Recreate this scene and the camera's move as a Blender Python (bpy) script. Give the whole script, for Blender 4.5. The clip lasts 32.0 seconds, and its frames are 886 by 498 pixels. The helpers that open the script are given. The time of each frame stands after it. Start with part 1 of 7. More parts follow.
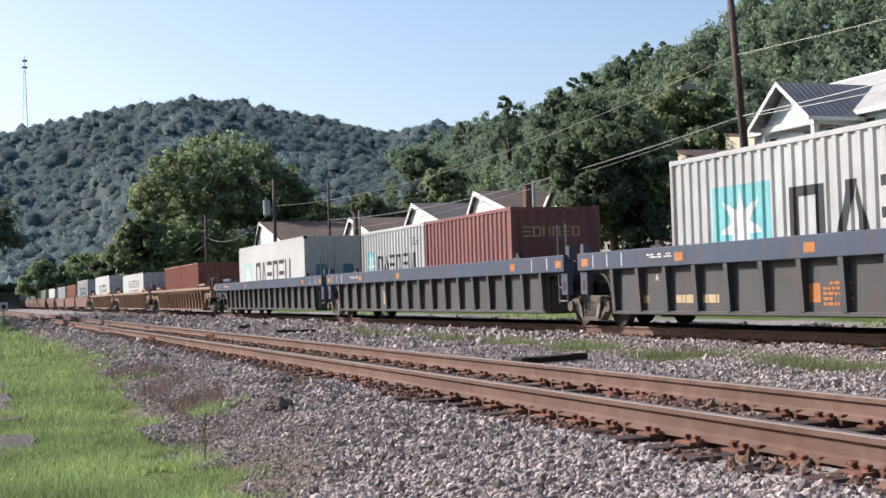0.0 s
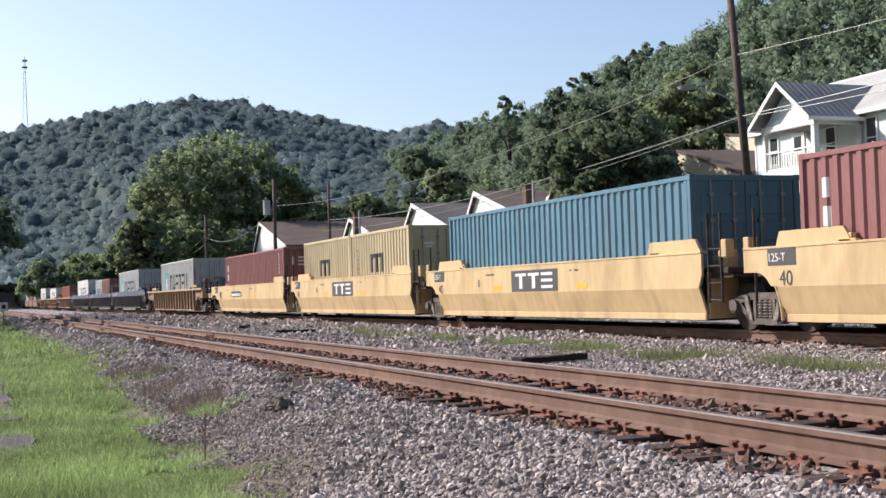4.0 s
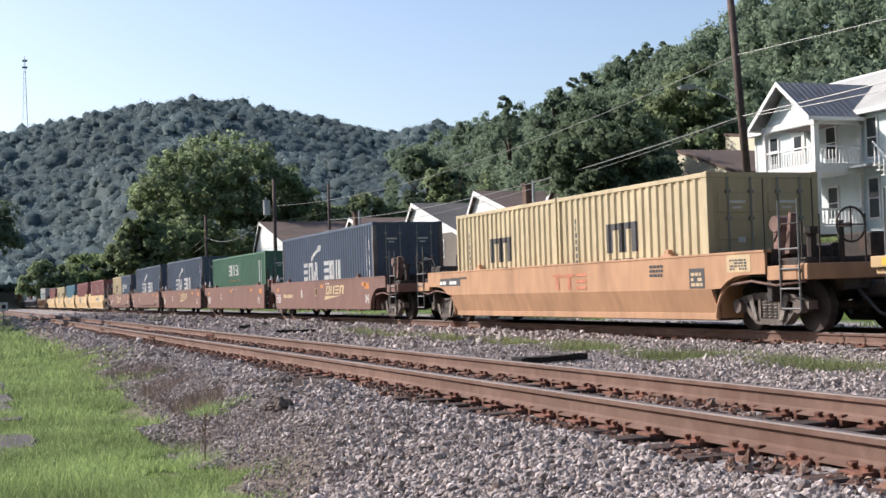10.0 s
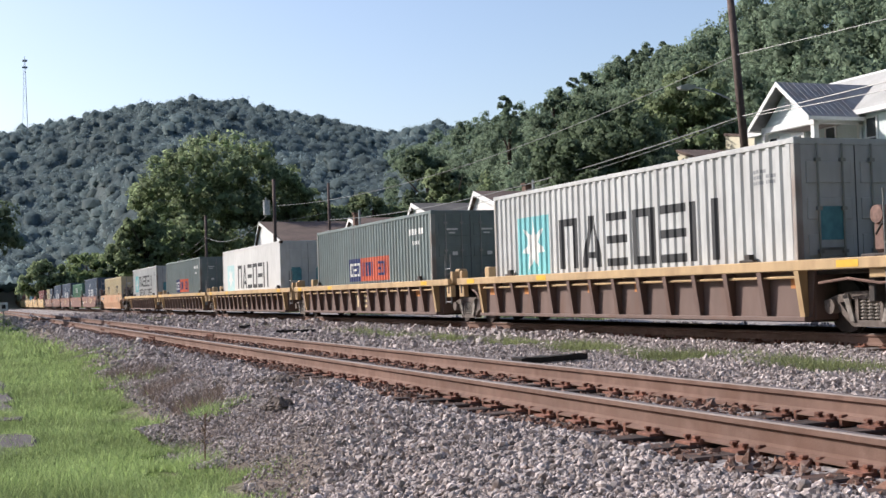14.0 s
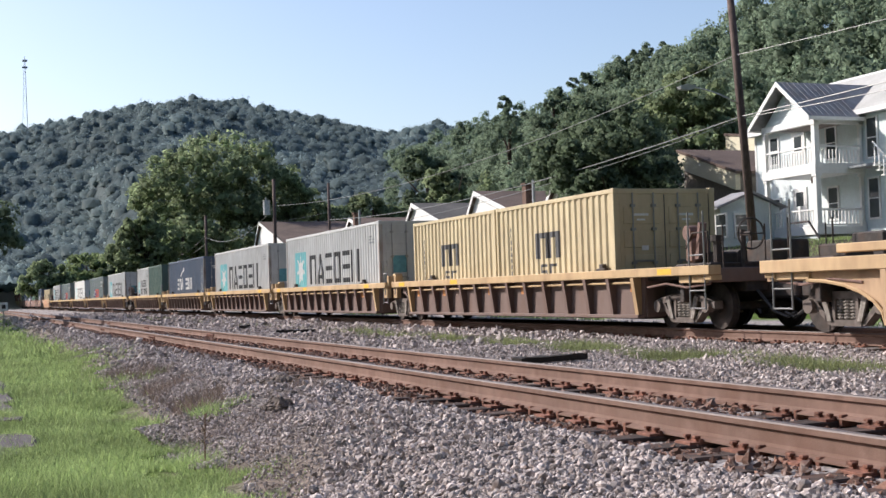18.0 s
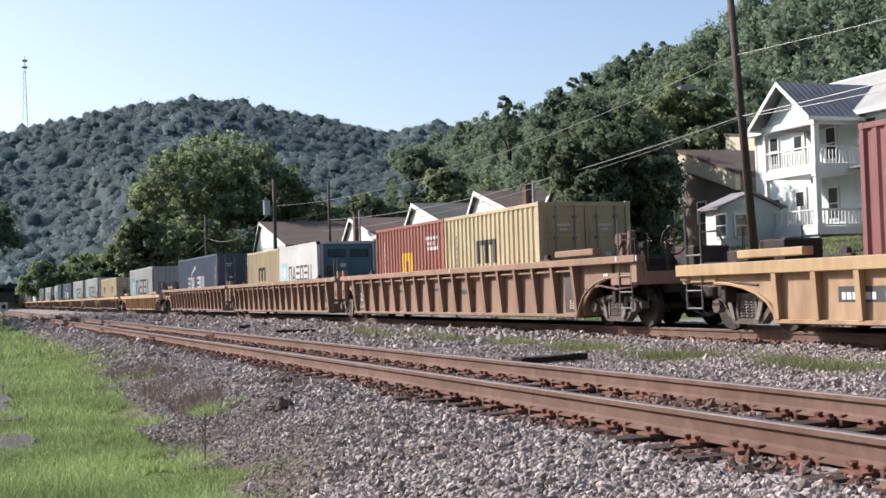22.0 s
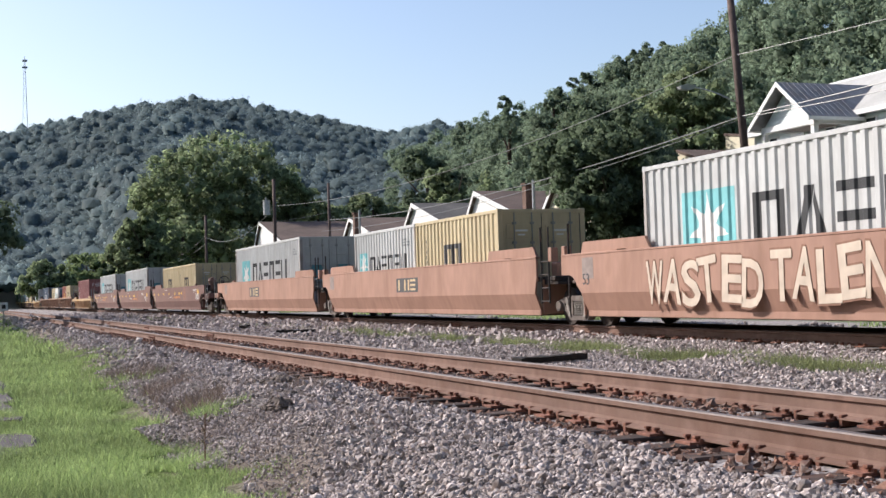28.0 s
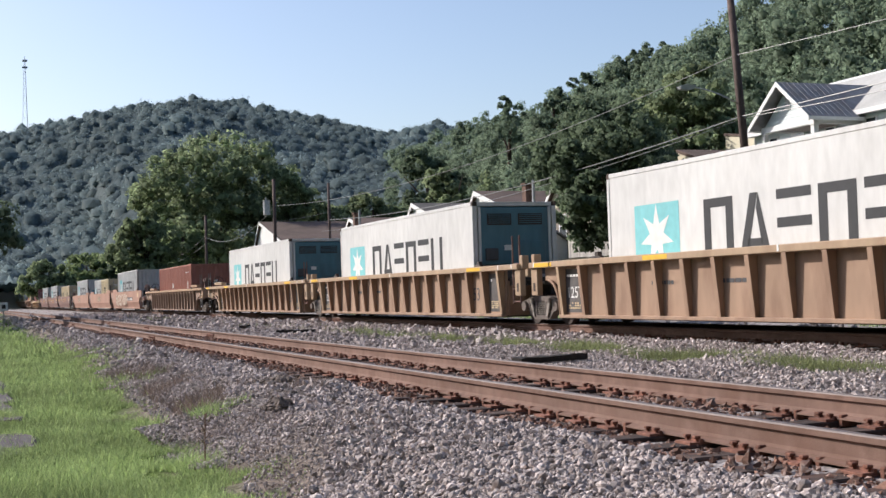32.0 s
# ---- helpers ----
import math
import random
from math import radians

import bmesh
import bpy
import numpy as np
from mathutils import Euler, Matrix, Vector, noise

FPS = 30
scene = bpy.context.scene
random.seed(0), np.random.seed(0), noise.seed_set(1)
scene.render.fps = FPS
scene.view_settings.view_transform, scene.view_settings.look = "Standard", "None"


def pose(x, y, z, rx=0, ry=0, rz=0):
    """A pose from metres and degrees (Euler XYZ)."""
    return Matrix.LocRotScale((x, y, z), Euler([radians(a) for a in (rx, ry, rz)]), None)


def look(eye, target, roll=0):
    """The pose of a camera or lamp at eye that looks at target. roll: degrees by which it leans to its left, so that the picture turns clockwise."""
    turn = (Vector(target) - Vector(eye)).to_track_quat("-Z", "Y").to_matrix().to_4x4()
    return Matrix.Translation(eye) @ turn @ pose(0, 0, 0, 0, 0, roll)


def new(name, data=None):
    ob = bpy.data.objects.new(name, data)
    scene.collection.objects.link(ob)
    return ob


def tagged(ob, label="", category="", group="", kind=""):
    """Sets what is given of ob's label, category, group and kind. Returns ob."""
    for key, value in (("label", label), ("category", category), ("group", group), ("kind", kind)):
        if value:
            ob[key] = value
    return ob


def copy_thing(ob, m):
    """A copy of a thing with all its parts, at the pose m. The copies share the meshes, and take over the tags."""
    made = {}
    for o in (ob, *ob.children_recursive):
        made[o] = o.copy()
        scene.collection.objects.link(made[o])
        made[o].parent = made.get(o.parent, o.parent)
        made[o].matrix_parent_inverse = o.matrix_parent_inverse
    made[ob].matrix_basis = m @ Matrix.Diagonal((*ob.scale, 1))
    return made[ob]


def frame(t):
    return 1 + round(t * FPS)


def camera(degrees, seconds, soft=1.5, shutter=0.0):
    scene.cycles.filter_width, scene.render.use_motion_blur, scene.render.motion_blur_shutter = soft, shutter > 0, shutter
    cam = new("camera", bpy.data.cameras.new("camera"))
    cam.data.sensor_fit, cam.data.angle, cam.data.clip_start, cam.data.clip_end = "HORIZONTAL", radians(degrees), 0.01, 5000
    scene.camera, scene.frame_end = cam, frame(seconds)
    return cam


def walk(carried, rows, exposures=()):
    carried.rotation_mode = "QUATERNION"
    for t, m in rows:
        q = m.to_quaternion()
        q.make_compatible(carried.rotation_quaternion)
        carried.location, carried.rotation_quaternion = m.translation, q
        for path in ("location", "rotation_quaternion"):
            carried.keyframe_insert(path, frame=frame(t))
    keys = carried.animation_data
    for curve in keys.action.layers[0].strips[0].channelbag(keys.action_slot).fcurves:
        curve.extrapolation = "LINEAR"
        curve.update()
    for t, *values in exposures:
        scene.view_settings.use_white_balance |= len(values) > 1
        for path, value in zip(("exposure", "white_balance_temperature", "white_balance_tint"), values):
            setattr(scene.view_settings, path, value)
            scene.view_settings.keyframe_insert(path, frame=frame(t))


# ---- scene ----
cam = camera(38.889, 32.0, soft=1.5, shutter=0.0)
EYE = Vector((0.0, 0.0, 0.871))
YAW, PITCH, ROLL = radians(21.176), radians(1.886), -1.814
AIM = Vector((-math.cos(YAW) * math.cos(PITCH), math.sin(YAW) * math.cos(PITCH), math.sin(PITCH)))
STAND = look(EYE, EYE + AIM * 10, ROLL)
walk(cam, [(0.0, STAND), (32.0, STAND)], [(t, ev, 6300, 15) for t, ev in ((0.0, 0.59), (12.1, 0.6), (12.8, 0.52), (13.4, 0.52), (14.5, 0.59), (29.5, 0.6), (30.6, 0.46), (32.0, 0.47))])

# ---- light ----
SUN_AZ = (-0.72, -0.69)          # towards the sun, over the ground
SUN_EL = radians(33)
world = bpy.data.worlds.new("world")
scene.world = world
world.use_nodes = True
wn = world.node_tree
sky = wn.nodes.new("ShaderNodeTexSky")
sky.sky_type = "NISHITA"
sky.sun_disc = False
sky.sun_elevation = SUN_EL
sky.sun_rotation = math.atan2(SUN_AZ[0], SUN_AZ[1])
sky.air_density, sky.dust_density, sky.ozone_density, sky.altitude = 1.0, 1.7, 1.0, 150
wn.links.new(sky.outputs[0], wn.nodes["Background"].inputs[0])
wn.nodes["Background"].inputs[1].default_value = 0.115
sun = new("sun", bpy.data.lights.new("sun", "SUN"))
sun.data.energy, sun.data.angle, sun.data.color = 4.0, radians(0.6), (1.0, 0.93, 0.82)
to_sun = Vector((SUN_AZ[0] * math.cos(SUN_EL), SUN_AZ[1] * math.cos(SUN_EL), math.sin(SUN_EL)))
sun.matrix_world = look(to_sun * 60, (0, 0, 0))

SPEED = 21.842                   # metres a second, away from the camera
TRACK_NEAR, TRACK_FAR = 5.43, 13.845   # centre lines
GAUGE = 1.505                    # between rail centres

# ---- materials ----
MATS = {}


def mat(name, col, rough=0.6, metal=0.0, vary=0.18, grain=6.0, coarse=0.7, bump=0.1, bscale=40.0,
        tint=None, tint_amt=0.0, spec=0.4, random_amt=0.0, island=False, streak=False, trans=0.0):
    """Two scales of noise over a base colour, an optional second colour in patches, fine relief."""
    if name in MATS:
        return MATS[name]
    m = bpy.data.materials.new(name)
    m.use_nodes = True
    nt = m.node_tree
    N, Lk = nt.nodes, nt.links
    b = N["Principled BSDF"]
    b.inputs["Roughness"].default_value = rough
    b.inputs["Metallic"].default_value = metal
    b.inputs["Specular IOR Level"].default_value = spec
    tc = N.new("ShaderNodeTexCoord")
    mp = N.new("ShaderNodeMapping")
    mp.inputs["Scale"].default_value = (1, 1, 0.35) if streak else (1, 1, 1)
    Lk.new(tc.outputs["Object"], mp.inputs[0])

    def nz(scale, detail=4):
        n = N.new("ShaderNodeTexNoise")
        n.inputs["Scale"].default_value = scale
        n.inputs["Detail"].default_value = detail
        Lk.new(mp.outputs[0], n.inputs["Vector"])
        return n.outputs["Fac"]

    def rng(src, a, c, lo=0.3, hi=0.7):
        r = N.new("ShaderNodeMapRange")
        for k, x in zip((1, 2, 3, 4), (lo, hi, a, c)):
            r.inputs[k].default_value = x
        Lk.new(src, r.inputs[0])
        return r.outputs[0]

    def mul(a, c):
        k = N.new("ShaderNodeMath")
        k.operation = "MULTIPLY"
        Lk.new(a, k.inputs[0]), Lk.new(c, k.inputs[1])
        return k.outputs[0]

    value = mul(rng(nz(grain, 5), 1 - vary, 1 + vary), rng(nz(coarse, 3), 1 - vary, 1 + vary))
    if random_amt:
        if island:
            g = N.new("ShaderNodeNewGeometry")
            value = mul(value, rng(g.outputs["Random Per Island"], 1 - random_amt, 1 + random_amt, 0, 1))
        else:
            oi = N.new("ShaderNodeObjectInfo")
            value = mul(value, rng(oi.outputs["Random"], 1 - random_amt, 1 + random_amt, 0, 1))
    hsv = N.new("ShaderNodeHueSaturation")
    hsv.inputs["Color"].default_value = (*col, 1)
    Lk.new(value, hsv.inputs["Value"])
    out = hsv.outputs[0]
    if tint is not None:
        mx = N.new("ShaderNodeMix")
        mx.data_type = "RGBA"
        mx.inputs[7].default_value = (*tint, 1)
        Lk.new(out, mx.inputs[6])
        Lk.new(rng(nz(coarse * 3.1 + 0.3, 7), 0.0, tint_amt, 0.48, 0.68), mx.inputs[0])
        out = mx.outputs[2]
    Lk.new(out, b.inputs["Base Color"])
    if trans:
        b.inputs["Subsurface Weight"].default_value = 0
        b.inputs["Transmission Weight"].default_value = 0
        t = N.new("ShaderNodeBsdfTranslucent")
        Lk.new(out, t.inputs[0])
        ms = N.new("ShaderNodeMixShader")
        ms.inputs[0].default_value = trans
        Lk.new(b.outputs[0], ms.inputs[1]), Lk.new(t.outputs[0], ms.inputs[2])
        Lk.new(ms.outputs[0], N["Material Output"].inputs[0])
    if bump:
        bp = N.new("ShaderNodeBump")
        bp.inputs["Strength"].default_value = bump
        bp.inputs["Distance"].default_value = 0.02
        Lk.new(nz(bscale, 6), bp.inputs["Height"])
        Lk.new(bp.outputs[0], b.inputs["Normal"])
    MATS[name] = m
    return m


RUST = (0.13, 0.055, 0.03)


def paint(name, col, rough=0.5, wear=0.35, tint=RUST):
    grey = 0.25 * col[0] + 0.6 * col[1] + 0.15 * col[2]
    col = tuple(c + (grey - c) * 0.24 for c in col)          # greyed coats: the veil of haze is put into their colour
    return mat(name, col, rough, vary=0.09, grain=5, coarse=0.5, bump=0.06, bscale=25, tint=tint, tint_amt=wear, streak=True, spec=0.35)


# ---- mesh helpers ----
class Geo:
    """Vertices and faces gathered into one mesh."""

    def __init__(self):
        self.v, self.f = [], []

    def add(self, v, f):
        o = len(self.v)
        self.v.extend(v)
        self.f.extend([tuple(i + o for i in q) for q in f])
        return self

    def box(self, x0, x1, y0, y1, z0, z1, c=0.0):
        if c <= 0:
            v = [(x, y, z) for x in (x0, x1) for y in (y0, y1) for z in (z0, z1)]
            return self.add(v, [(0, 1, 3, 2), (4, 6, 7, 5), (0, 4, 5, 1), (2, 3, 7, 6), (0, 2, 6, 4), (1, 5, 7, 3)])
        lo, hi, v, ix = (x0, y0, z0), (x1, y1, z1), [], {}
        for sx in (0, 1):
            for sy in (0, 1):
                for sz in (0, 1):
                    s = (sx, sy, sz)
                    for ax in range(3):
                        q = [(hi[k] - (c if k != ax else 0)) if s[k] else (lo[k] + (c if k != ax else 0)) for k in range(3)]
                        ix[s, ax] = len(v)
                        v.append(tuple(q))
        f = []
        for ax in range(3):
            b, d = [k for k in range(3) if k != ax]
            for side in (0, 1):
                ring = []
                for pb, pd in ((0, 0), (1, 0), (1, 1), (0, 1)):
                    s = [0, 0, 0]
                    s[ax], s[b], s[d] = side, pb, pd
                    ring.append(ix[tuple(s), ax])
                f.append(tuple(ring))
            for pb in (0, 1):
                for pd in (0, 1):
                    s0, s1 = [0, 0, 0], [0, 0, 0]
                    s0[ax], s1[ax] = 0, 1
                    s0[b] = s1[b] = pb
                    s0[d] = s1[d] = pd
                    f.append((ix[tuple(s0), b], ix[tuple(s1), b], ix[tuple(s1), d], ix[tuple(s0), d]))
        for sx in (0, 1):
            for sy in (0, 1):
                for sz in (0, 1):
                    f.append(tuple(ix[(sx, sy, sz), k] for k in range(3)))
        return self.add(v, f)

    def tube(self, p, q, r, n=8, r2=None):
        p, q = Vector(p), Vector(q)
        d = (q - p).normalized()
        a = d.orthogonal().normalized()
        b = d.cross(a)
        r2 = r if r2 is None else r2
        v = []
        for c, rr in ((p, r), (q, r2)):
            v += [tuple(c + (a * math.cos(i * math.tau / n) + b * math.sin(i * math.tau / n)) * rr) for i in range(n)]
        f = [(i, (i + 1) % n, n + (i + 1) % n, n + i) for i in range(n)]
        f += [tuple(range(n - 1, -1, -1)), tuple(range(n, 2 * n))]
        return self.add(v, f)

    def path(self, pts, r, n=6):
        """One bent tube through the points."""
        pts = [Vector(q) for q in pts]
        v, f, a = [], [], None
        for i, q in enumerate(pts):
            d = (pts[min(i + 1, len(pts) - 1)] - pts[max(i - 1, 0)]).normalized()
            a = d.orthogonal().normalized() if a is None else (a - d * a.dot(d)).normalized()
            b = d.cross(a)
            v += [tuple(q + (a * math.cos(k * math.tau / n) + b * math.sin(k * math.tau / n)) * r) for k in range(n)]
            if i:
                o = (i - 1) * n
                f += [(o + k, o + (k + 1) % n, o + n + (k + 1) % n, o + n + k) for k in range(n)]
        f += [tuple(range(n - 1, -1, -1)), tuple(range(len(v) - n, len(v)))]
        return self.add(v, f)

    def lathe(self, prof, n=10, at=(0, 0, 0)):
        """A profile of (radius, height) turned about an upright axis."""
        v, f = [], []
        for i, (r, z) in enumerate(prof):
            v += [(at[0] + r * math.cos(k * math.tau / n), at[1] + r * math.sin(k * math.tau / n), at[2] + z) for k in range(n)]
            if i:
                o = (i - 1) * n
                f += [(o + k, o + (k + 1) % n, o + n + (k + 1) % n, o + n + k) for k in range(n)]
        f += [tuple(range(n - 1, -1, -1)), tuple(range(len(v) - n, len(v)))]
        return self.add(v, f)

    def extrude(self, poly, ax, a, b):
        """A polygon in the other two axes, drawn out along ax from a to b."""
        def put(u, w, t):
            return {"x": (t, u, w), "y": (u, t, w), "z": (u, w, t)}[ax]
        n = len(poly)
        v = [put(u, w, a) for u, w in poly] + [put(u, w, b) for u, w in poly]
        f = [(i, (i + 1) % n, n + (i + 1) % n, n + i) for i in range(n)] + [tuple(range(n - 1, -1, -1)), tuple(range(n, 2 * n))]
        return self.add(v, f)

    def mesh(self, name, material=None, smooth=False):
        me = bpy.data.meshes.new(name)
        me.from_pydata(self.v, [], self.f)
        b = bmesh.new()
        b.from_mesh(me)
        bmesh.ops.recalc_face_normals(b, faces=b.faces)
        b.to_mesh(me)
        b.free()
        if smooth:
            me.polygons.foreach_set("use_smooth", [True] * len(me.polygons))
        if material:
            me.materials.append(material)
        return me


def ball(sub):
    """A unit sphere: twenty triangles at one, eighty at two."""
    b = bmesh.new()
    bmesh.ops.create_icosphere(b, subdivisions=sub, radius=1.0)
    b.verts.ensure_lookup_table()
    v = np.array([tuple(q.co) for q in b.verts])
    f = np.array([[q.index for q in t.verts] for t in b.faces])
    b.free()
    return v, f


def part(name, geo, material, parent=None, label="", at=None, smooth=False):
    me = geo.mesh(name, material, smooth) if isinstance(geo, Geo) else geo
    ob = new(name, me)
    if parent is not None:
        ob.parent = parent
    if at is not None:
        ob.location = at
    if label:
        ob["label"] = label
    return ob


def thing(name, label, category, at=(0, 0, 0), group="", kind="", rz=0.0):
    ob = new(name)
    ob.empty_display_size = 0.3
    ob.matrix_basis = pose(*at, 0, 0, rz)
    return tagged(ob, label, category, group, kind)


def raw_mesh(name, v, f, material, smooth=False):
    """A large mesh straight from arrays: v (n, 3), f (m, k)."""
    v = np.asarray(v, dtype=np.float32)
    f = np.asarray(f, dtype=np.int32)
    me = bpy.data.meshes.new(name)
    k = f.shape[1]
    me.vertices.add(len(v))
    me.vertices.foreach_set("co", v.ravel())
    me.loops.add(f.size)
    me.loops.foreach_set("vertex_index", f.ravel())
    me.polygons.add(len(f))
    me.polygons.foreach_set("loop_start", np.arange(0, f.size, k, dtype=np.int32))
    me.polygons.foreach_set("loop_total", np.full(len(f), k, dtype=np.int32))
    me.update(calc_edges=True)
    me.polygons.foreach_set("use_smooth", [smooth] * len(f))
    me.materials.append(material)
    return me


# ---- terrain: bearings from the camera, 0 along the track, growing towards the houses ----
def bearing(u):
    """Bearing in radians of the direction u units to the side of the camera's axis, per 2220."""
    return YAW + math.atan((u - 784) / 2220)


def smooth01(t):
    t = np.clip(t, 0, 1)
    return t * t * (3 - 2 * t)


NEAR_HILL = (                                   # side, foot, ridge distance, ridge height
    (700, 260, 430, 36), (840, 200, 380, 37), (950, 150, 300, 30.5), (1100, 110, 235, 27.8),
    (1250, 90, 205, 26.8), (1400, 85, 185, 30.2), (1568, 80, 175, 34), (2200, 75, 170, 38), (5000, 75, 170, 38))
FAR_HILL = (
    (-3000, 320, 640, 60), (-400, 300, 620, 65), (0, 280, 600, 69), (110, 280, 600, 70.5), (210, 280, 600, 77), (330, 280, 600, 81),
    (400, 290, 610, 82.5), (480, 290, 610, 78.5), (600, 300, 610, 73), (690, 300, 600, 64), (770, 330, 590, 68), (850, 330, 590, 65), (1000, 340, 600, 55))


def hill(table, r, ang):
    s = np.tan(np.clip(ang - YAW, -1.4, 1.4)) * 2220 + 784
    t = np.array(table, dtype=float)
    foot, ridge, top = (np.interp(s, t[:, 0], t[:, k]) for k in (1, 2, 3))
    rise = smooth01((r - foot) / (ridge - foot))
    fall = 1 - 0.45 * smooth01((r - ridge) / 400)
    return top * rise * fall


def ground_z(x, y):
    x, y = np.asarray(x, dtype=float), np.asarray(y, dtype=float)
    r, ang = np.hypot(x, y), np.arctan2(y, -x)
    z = -0.47 + 0.24 * smooth01((y - 1.6) / 1.7)                   # verge up to the ballast
    z = z + 0.05 * smooth01((y - 16.5) / 3)
    z = z + 2.6 * smooth01((y - 21.5) / 11) * smooth01((ang * 57.3 + 1) / 8)
    near = hill(NEAR_HILL, r, ang) * smooth01((y - 25) / 20)
    z = z + np.maximum(near, hill(FAR_HILL, r, ang)) * smooth01((-x - 5) / 30)
    z = z + 75 * smooth01((x - 18) / 70) * smooth01((np.abs(y - 9) - 9) / 14) + 30 * smooth01((-y - 45) / 130)      # unseen slopes added behind and beside the camera to block skylight
    z = z + 0.035 * np.sin(x * 1.3 + 2 * np.sin(y * 0.7)) * np.sin(y * 1.1 + x * 0.21)
    return z
# ---- ground ----
def ground_material():
    m = bpy.data.materials.new("ground")
    m.use_nodes = True
    nt = m.node_tree
    N, Lk = nt.nodes, nt.links
    b = N["Principled BSDF"]
    b.inputs["Roughness"].default_value = 0.95
    b.inputs["Specular IOR Level"].default_value = 0.1
    tc = N.new("ShaderNodeTexCoord")
    sp = N.new("ShaderNodeSeparateXYZ")
    Lk.new(tc.outputs["Object"], sp.inputs[0])

    def nz(scale, detail=5):
        n = N.new("ShaderNodeTexNoise")
        n.inputs["Scale"].default_value, n.inputs["Detail"].default_value = scale, detail
        Lk.new(tc.outputs["Object"], n.inputs["Vector"])
        return n.outputs["Fac"]

    def rng(src, lo, hi, a=0.0, c=1.0):
        r = N.new("ShaderNodeMapRange")
        for k, x in zip((1, 2, 3, 4), (lo, hi, a, c)):
            r.inputs[k].default_value = x
        Lk.new(src, r.inputs[0])
        return r.outputs[0]

    def op(kind, a, c):
        k = N.new("ShaderNodeMath")
        k.operation = kind
        for i, s in enumerate((a, c)):
            if isinstance(s, (int, float)):
                k.inputs[i].default_value = s
            else:
                Lk.new(s, k.inputs[i])
        return k.outputs[0]

    def ramp(src, stops):
        r = N.new("ShaderNodeValToRGB")
        for i, (p, c) in enumerate(stops):
            e = r.color_ramp.elements[i] if i < 2 else r.color_ramp.elements.new(p)
            e.position, e.color = p, (*c, 1)
        Lk.new(src, r.inputs[0])
        return r.outputs[0]

    def mix(f, a, c):
        x = N.new("ShaderNodeMix")
        x.data_type = "RGBA"
        Lk.new(f, x.inputs[0]), Lk.new(a, x.inputs[6]), Lk.new(c, x.inputs[7])
        return x.outputs[2]

    vor = N.new("ShaderNodeTexVoronoi")
    vor.inputs["Scale"].default_value = 22
    Lk.new(tc.outputs["Object"], vor.inputs["Vector"])
    stone = ramp(vor.outputs["Color"], ((0.0, (0.17, 0.15, 0.142)), (0.5, (0.32, 0.288, 0.275)), (1.0, (0.48, 0.445, 0.425))))
    grass = ramp(nz(3.0), ((0.3, (0.06, 0.1, 0.02)), (0.7, (0.13, 0.19, 0.045))))
    dirt = ramp(nz(5.0), ((0.3, (0.15, 0.12, 0.1)), (0.7, (0.28, 0.235, 0.2))))
    wob = op("MULTIPLY", op("SUBTRACT", nz(0.6), 0.5), 1.2)
    yy = op("ADD", sp.outputs["Y"], wob)
    yy = op("ADD", yy, op("MULTIPLY", sp.outputs["X"], 0.02))       # the verge widens away from the camera
    col = mix(rng(yy, 1.35, 1.75), grass, dirt)
    col = mix(rng(yy, 2.1, 3.0), col, stone)
    col = mix(rng(op("ADD", sp.outputs["Y"], wob), 19.2, 20.6), col, grass)
    # weeds and dirt, darkened to hold the shade of houses and trees
    yard = ramp(nz(0.8), ((0.35, (0.05, 0.055, 0.028)), (0.65, (0.12, 0.105, 0.075))))
    col = mix(rng(op("ADD", sp.outputs["Y"], wob), 22.5, 24.0), col, yard)
    litter = ramp(nz(0.4), ((0.3, (0.022, 0.03, 0.014)), (0.7, (0.045, 0.06, 0.026))))
    col = mix(rng(sp.outputs["Z"], 4.0, 7.0), col, litter)            # leaf litter under the woods
    Lk.new(col, b.inputs["Base Color"])
    bp = N.new("ShaderNodeBump")
    bp.inputs["Strength"].default_value, bp.inputs["Distance"].default_value = 0.8, 0.03
    Lk.new(vor.outputs["Distance"], bp.inputs["Height"])
    Lk.new(bp.outputs[0], b.inputs["Normal"])
    return m


def build_ground():
    fine = np.arange(-8, 50, 0.4)
    ang = np.radians(np.concatenate((fine, np.arange(50, 352, 5.0))))
    rad = np.concatenate(([0.002], np.geomspace(0.6, 60, 120), np.geomspace(63, 4200, 70)))
    A, Rr = np.meshgrid(ang, rad, indexing="ij")
    x, y = 0.25 - Rr * np.cos(A), Rr * np.sin(A)
    v = np.stack((x, y, ground_z(x, y)), -1).reshape(-1, 3)
    n, k = A.shape
    i, j = np.meshgrid(np.arange(n), np.arange(k - 1), indexing="ij")
    i2 = (i + 1) % n
    f = np.stack((i * k + j, i * k + j + 1, i2 * k + j + 1, i2 * k + j), -1).reshape(-1, 4)
    me = raw_mesh("ground", v, f, ground_material(), smooth=True)
    tagged(new("ground", me), "gravel track bed, grassy verge and wooded hillsides", "ground", kind="structure")


build_ground()

# ---- tracks ----
M_RAIL = mat("rail_rust", (0.195, 0.125, 0.1), 0.85, 0.05, 0.14, 9, 0.8, 0.15, 60, tint=(0.13, 0.07, 0.05), tint_amt=0.5, spec=0.2)
M_HEAD = mat("rail_head_steel", (0.15, 0.12, 0.11), 0.6, 0.1, 0.15, 8, 1.0, 0.02)
M_TIE = mat("tie_wood", (0.05, 0.034, 0.028), 0.9, 0, 0.35, 14, 1.5, 0.5, 30, tint=(0.13, 0.065, 0.045), tint_amt=0.7, random_amt=0.35)
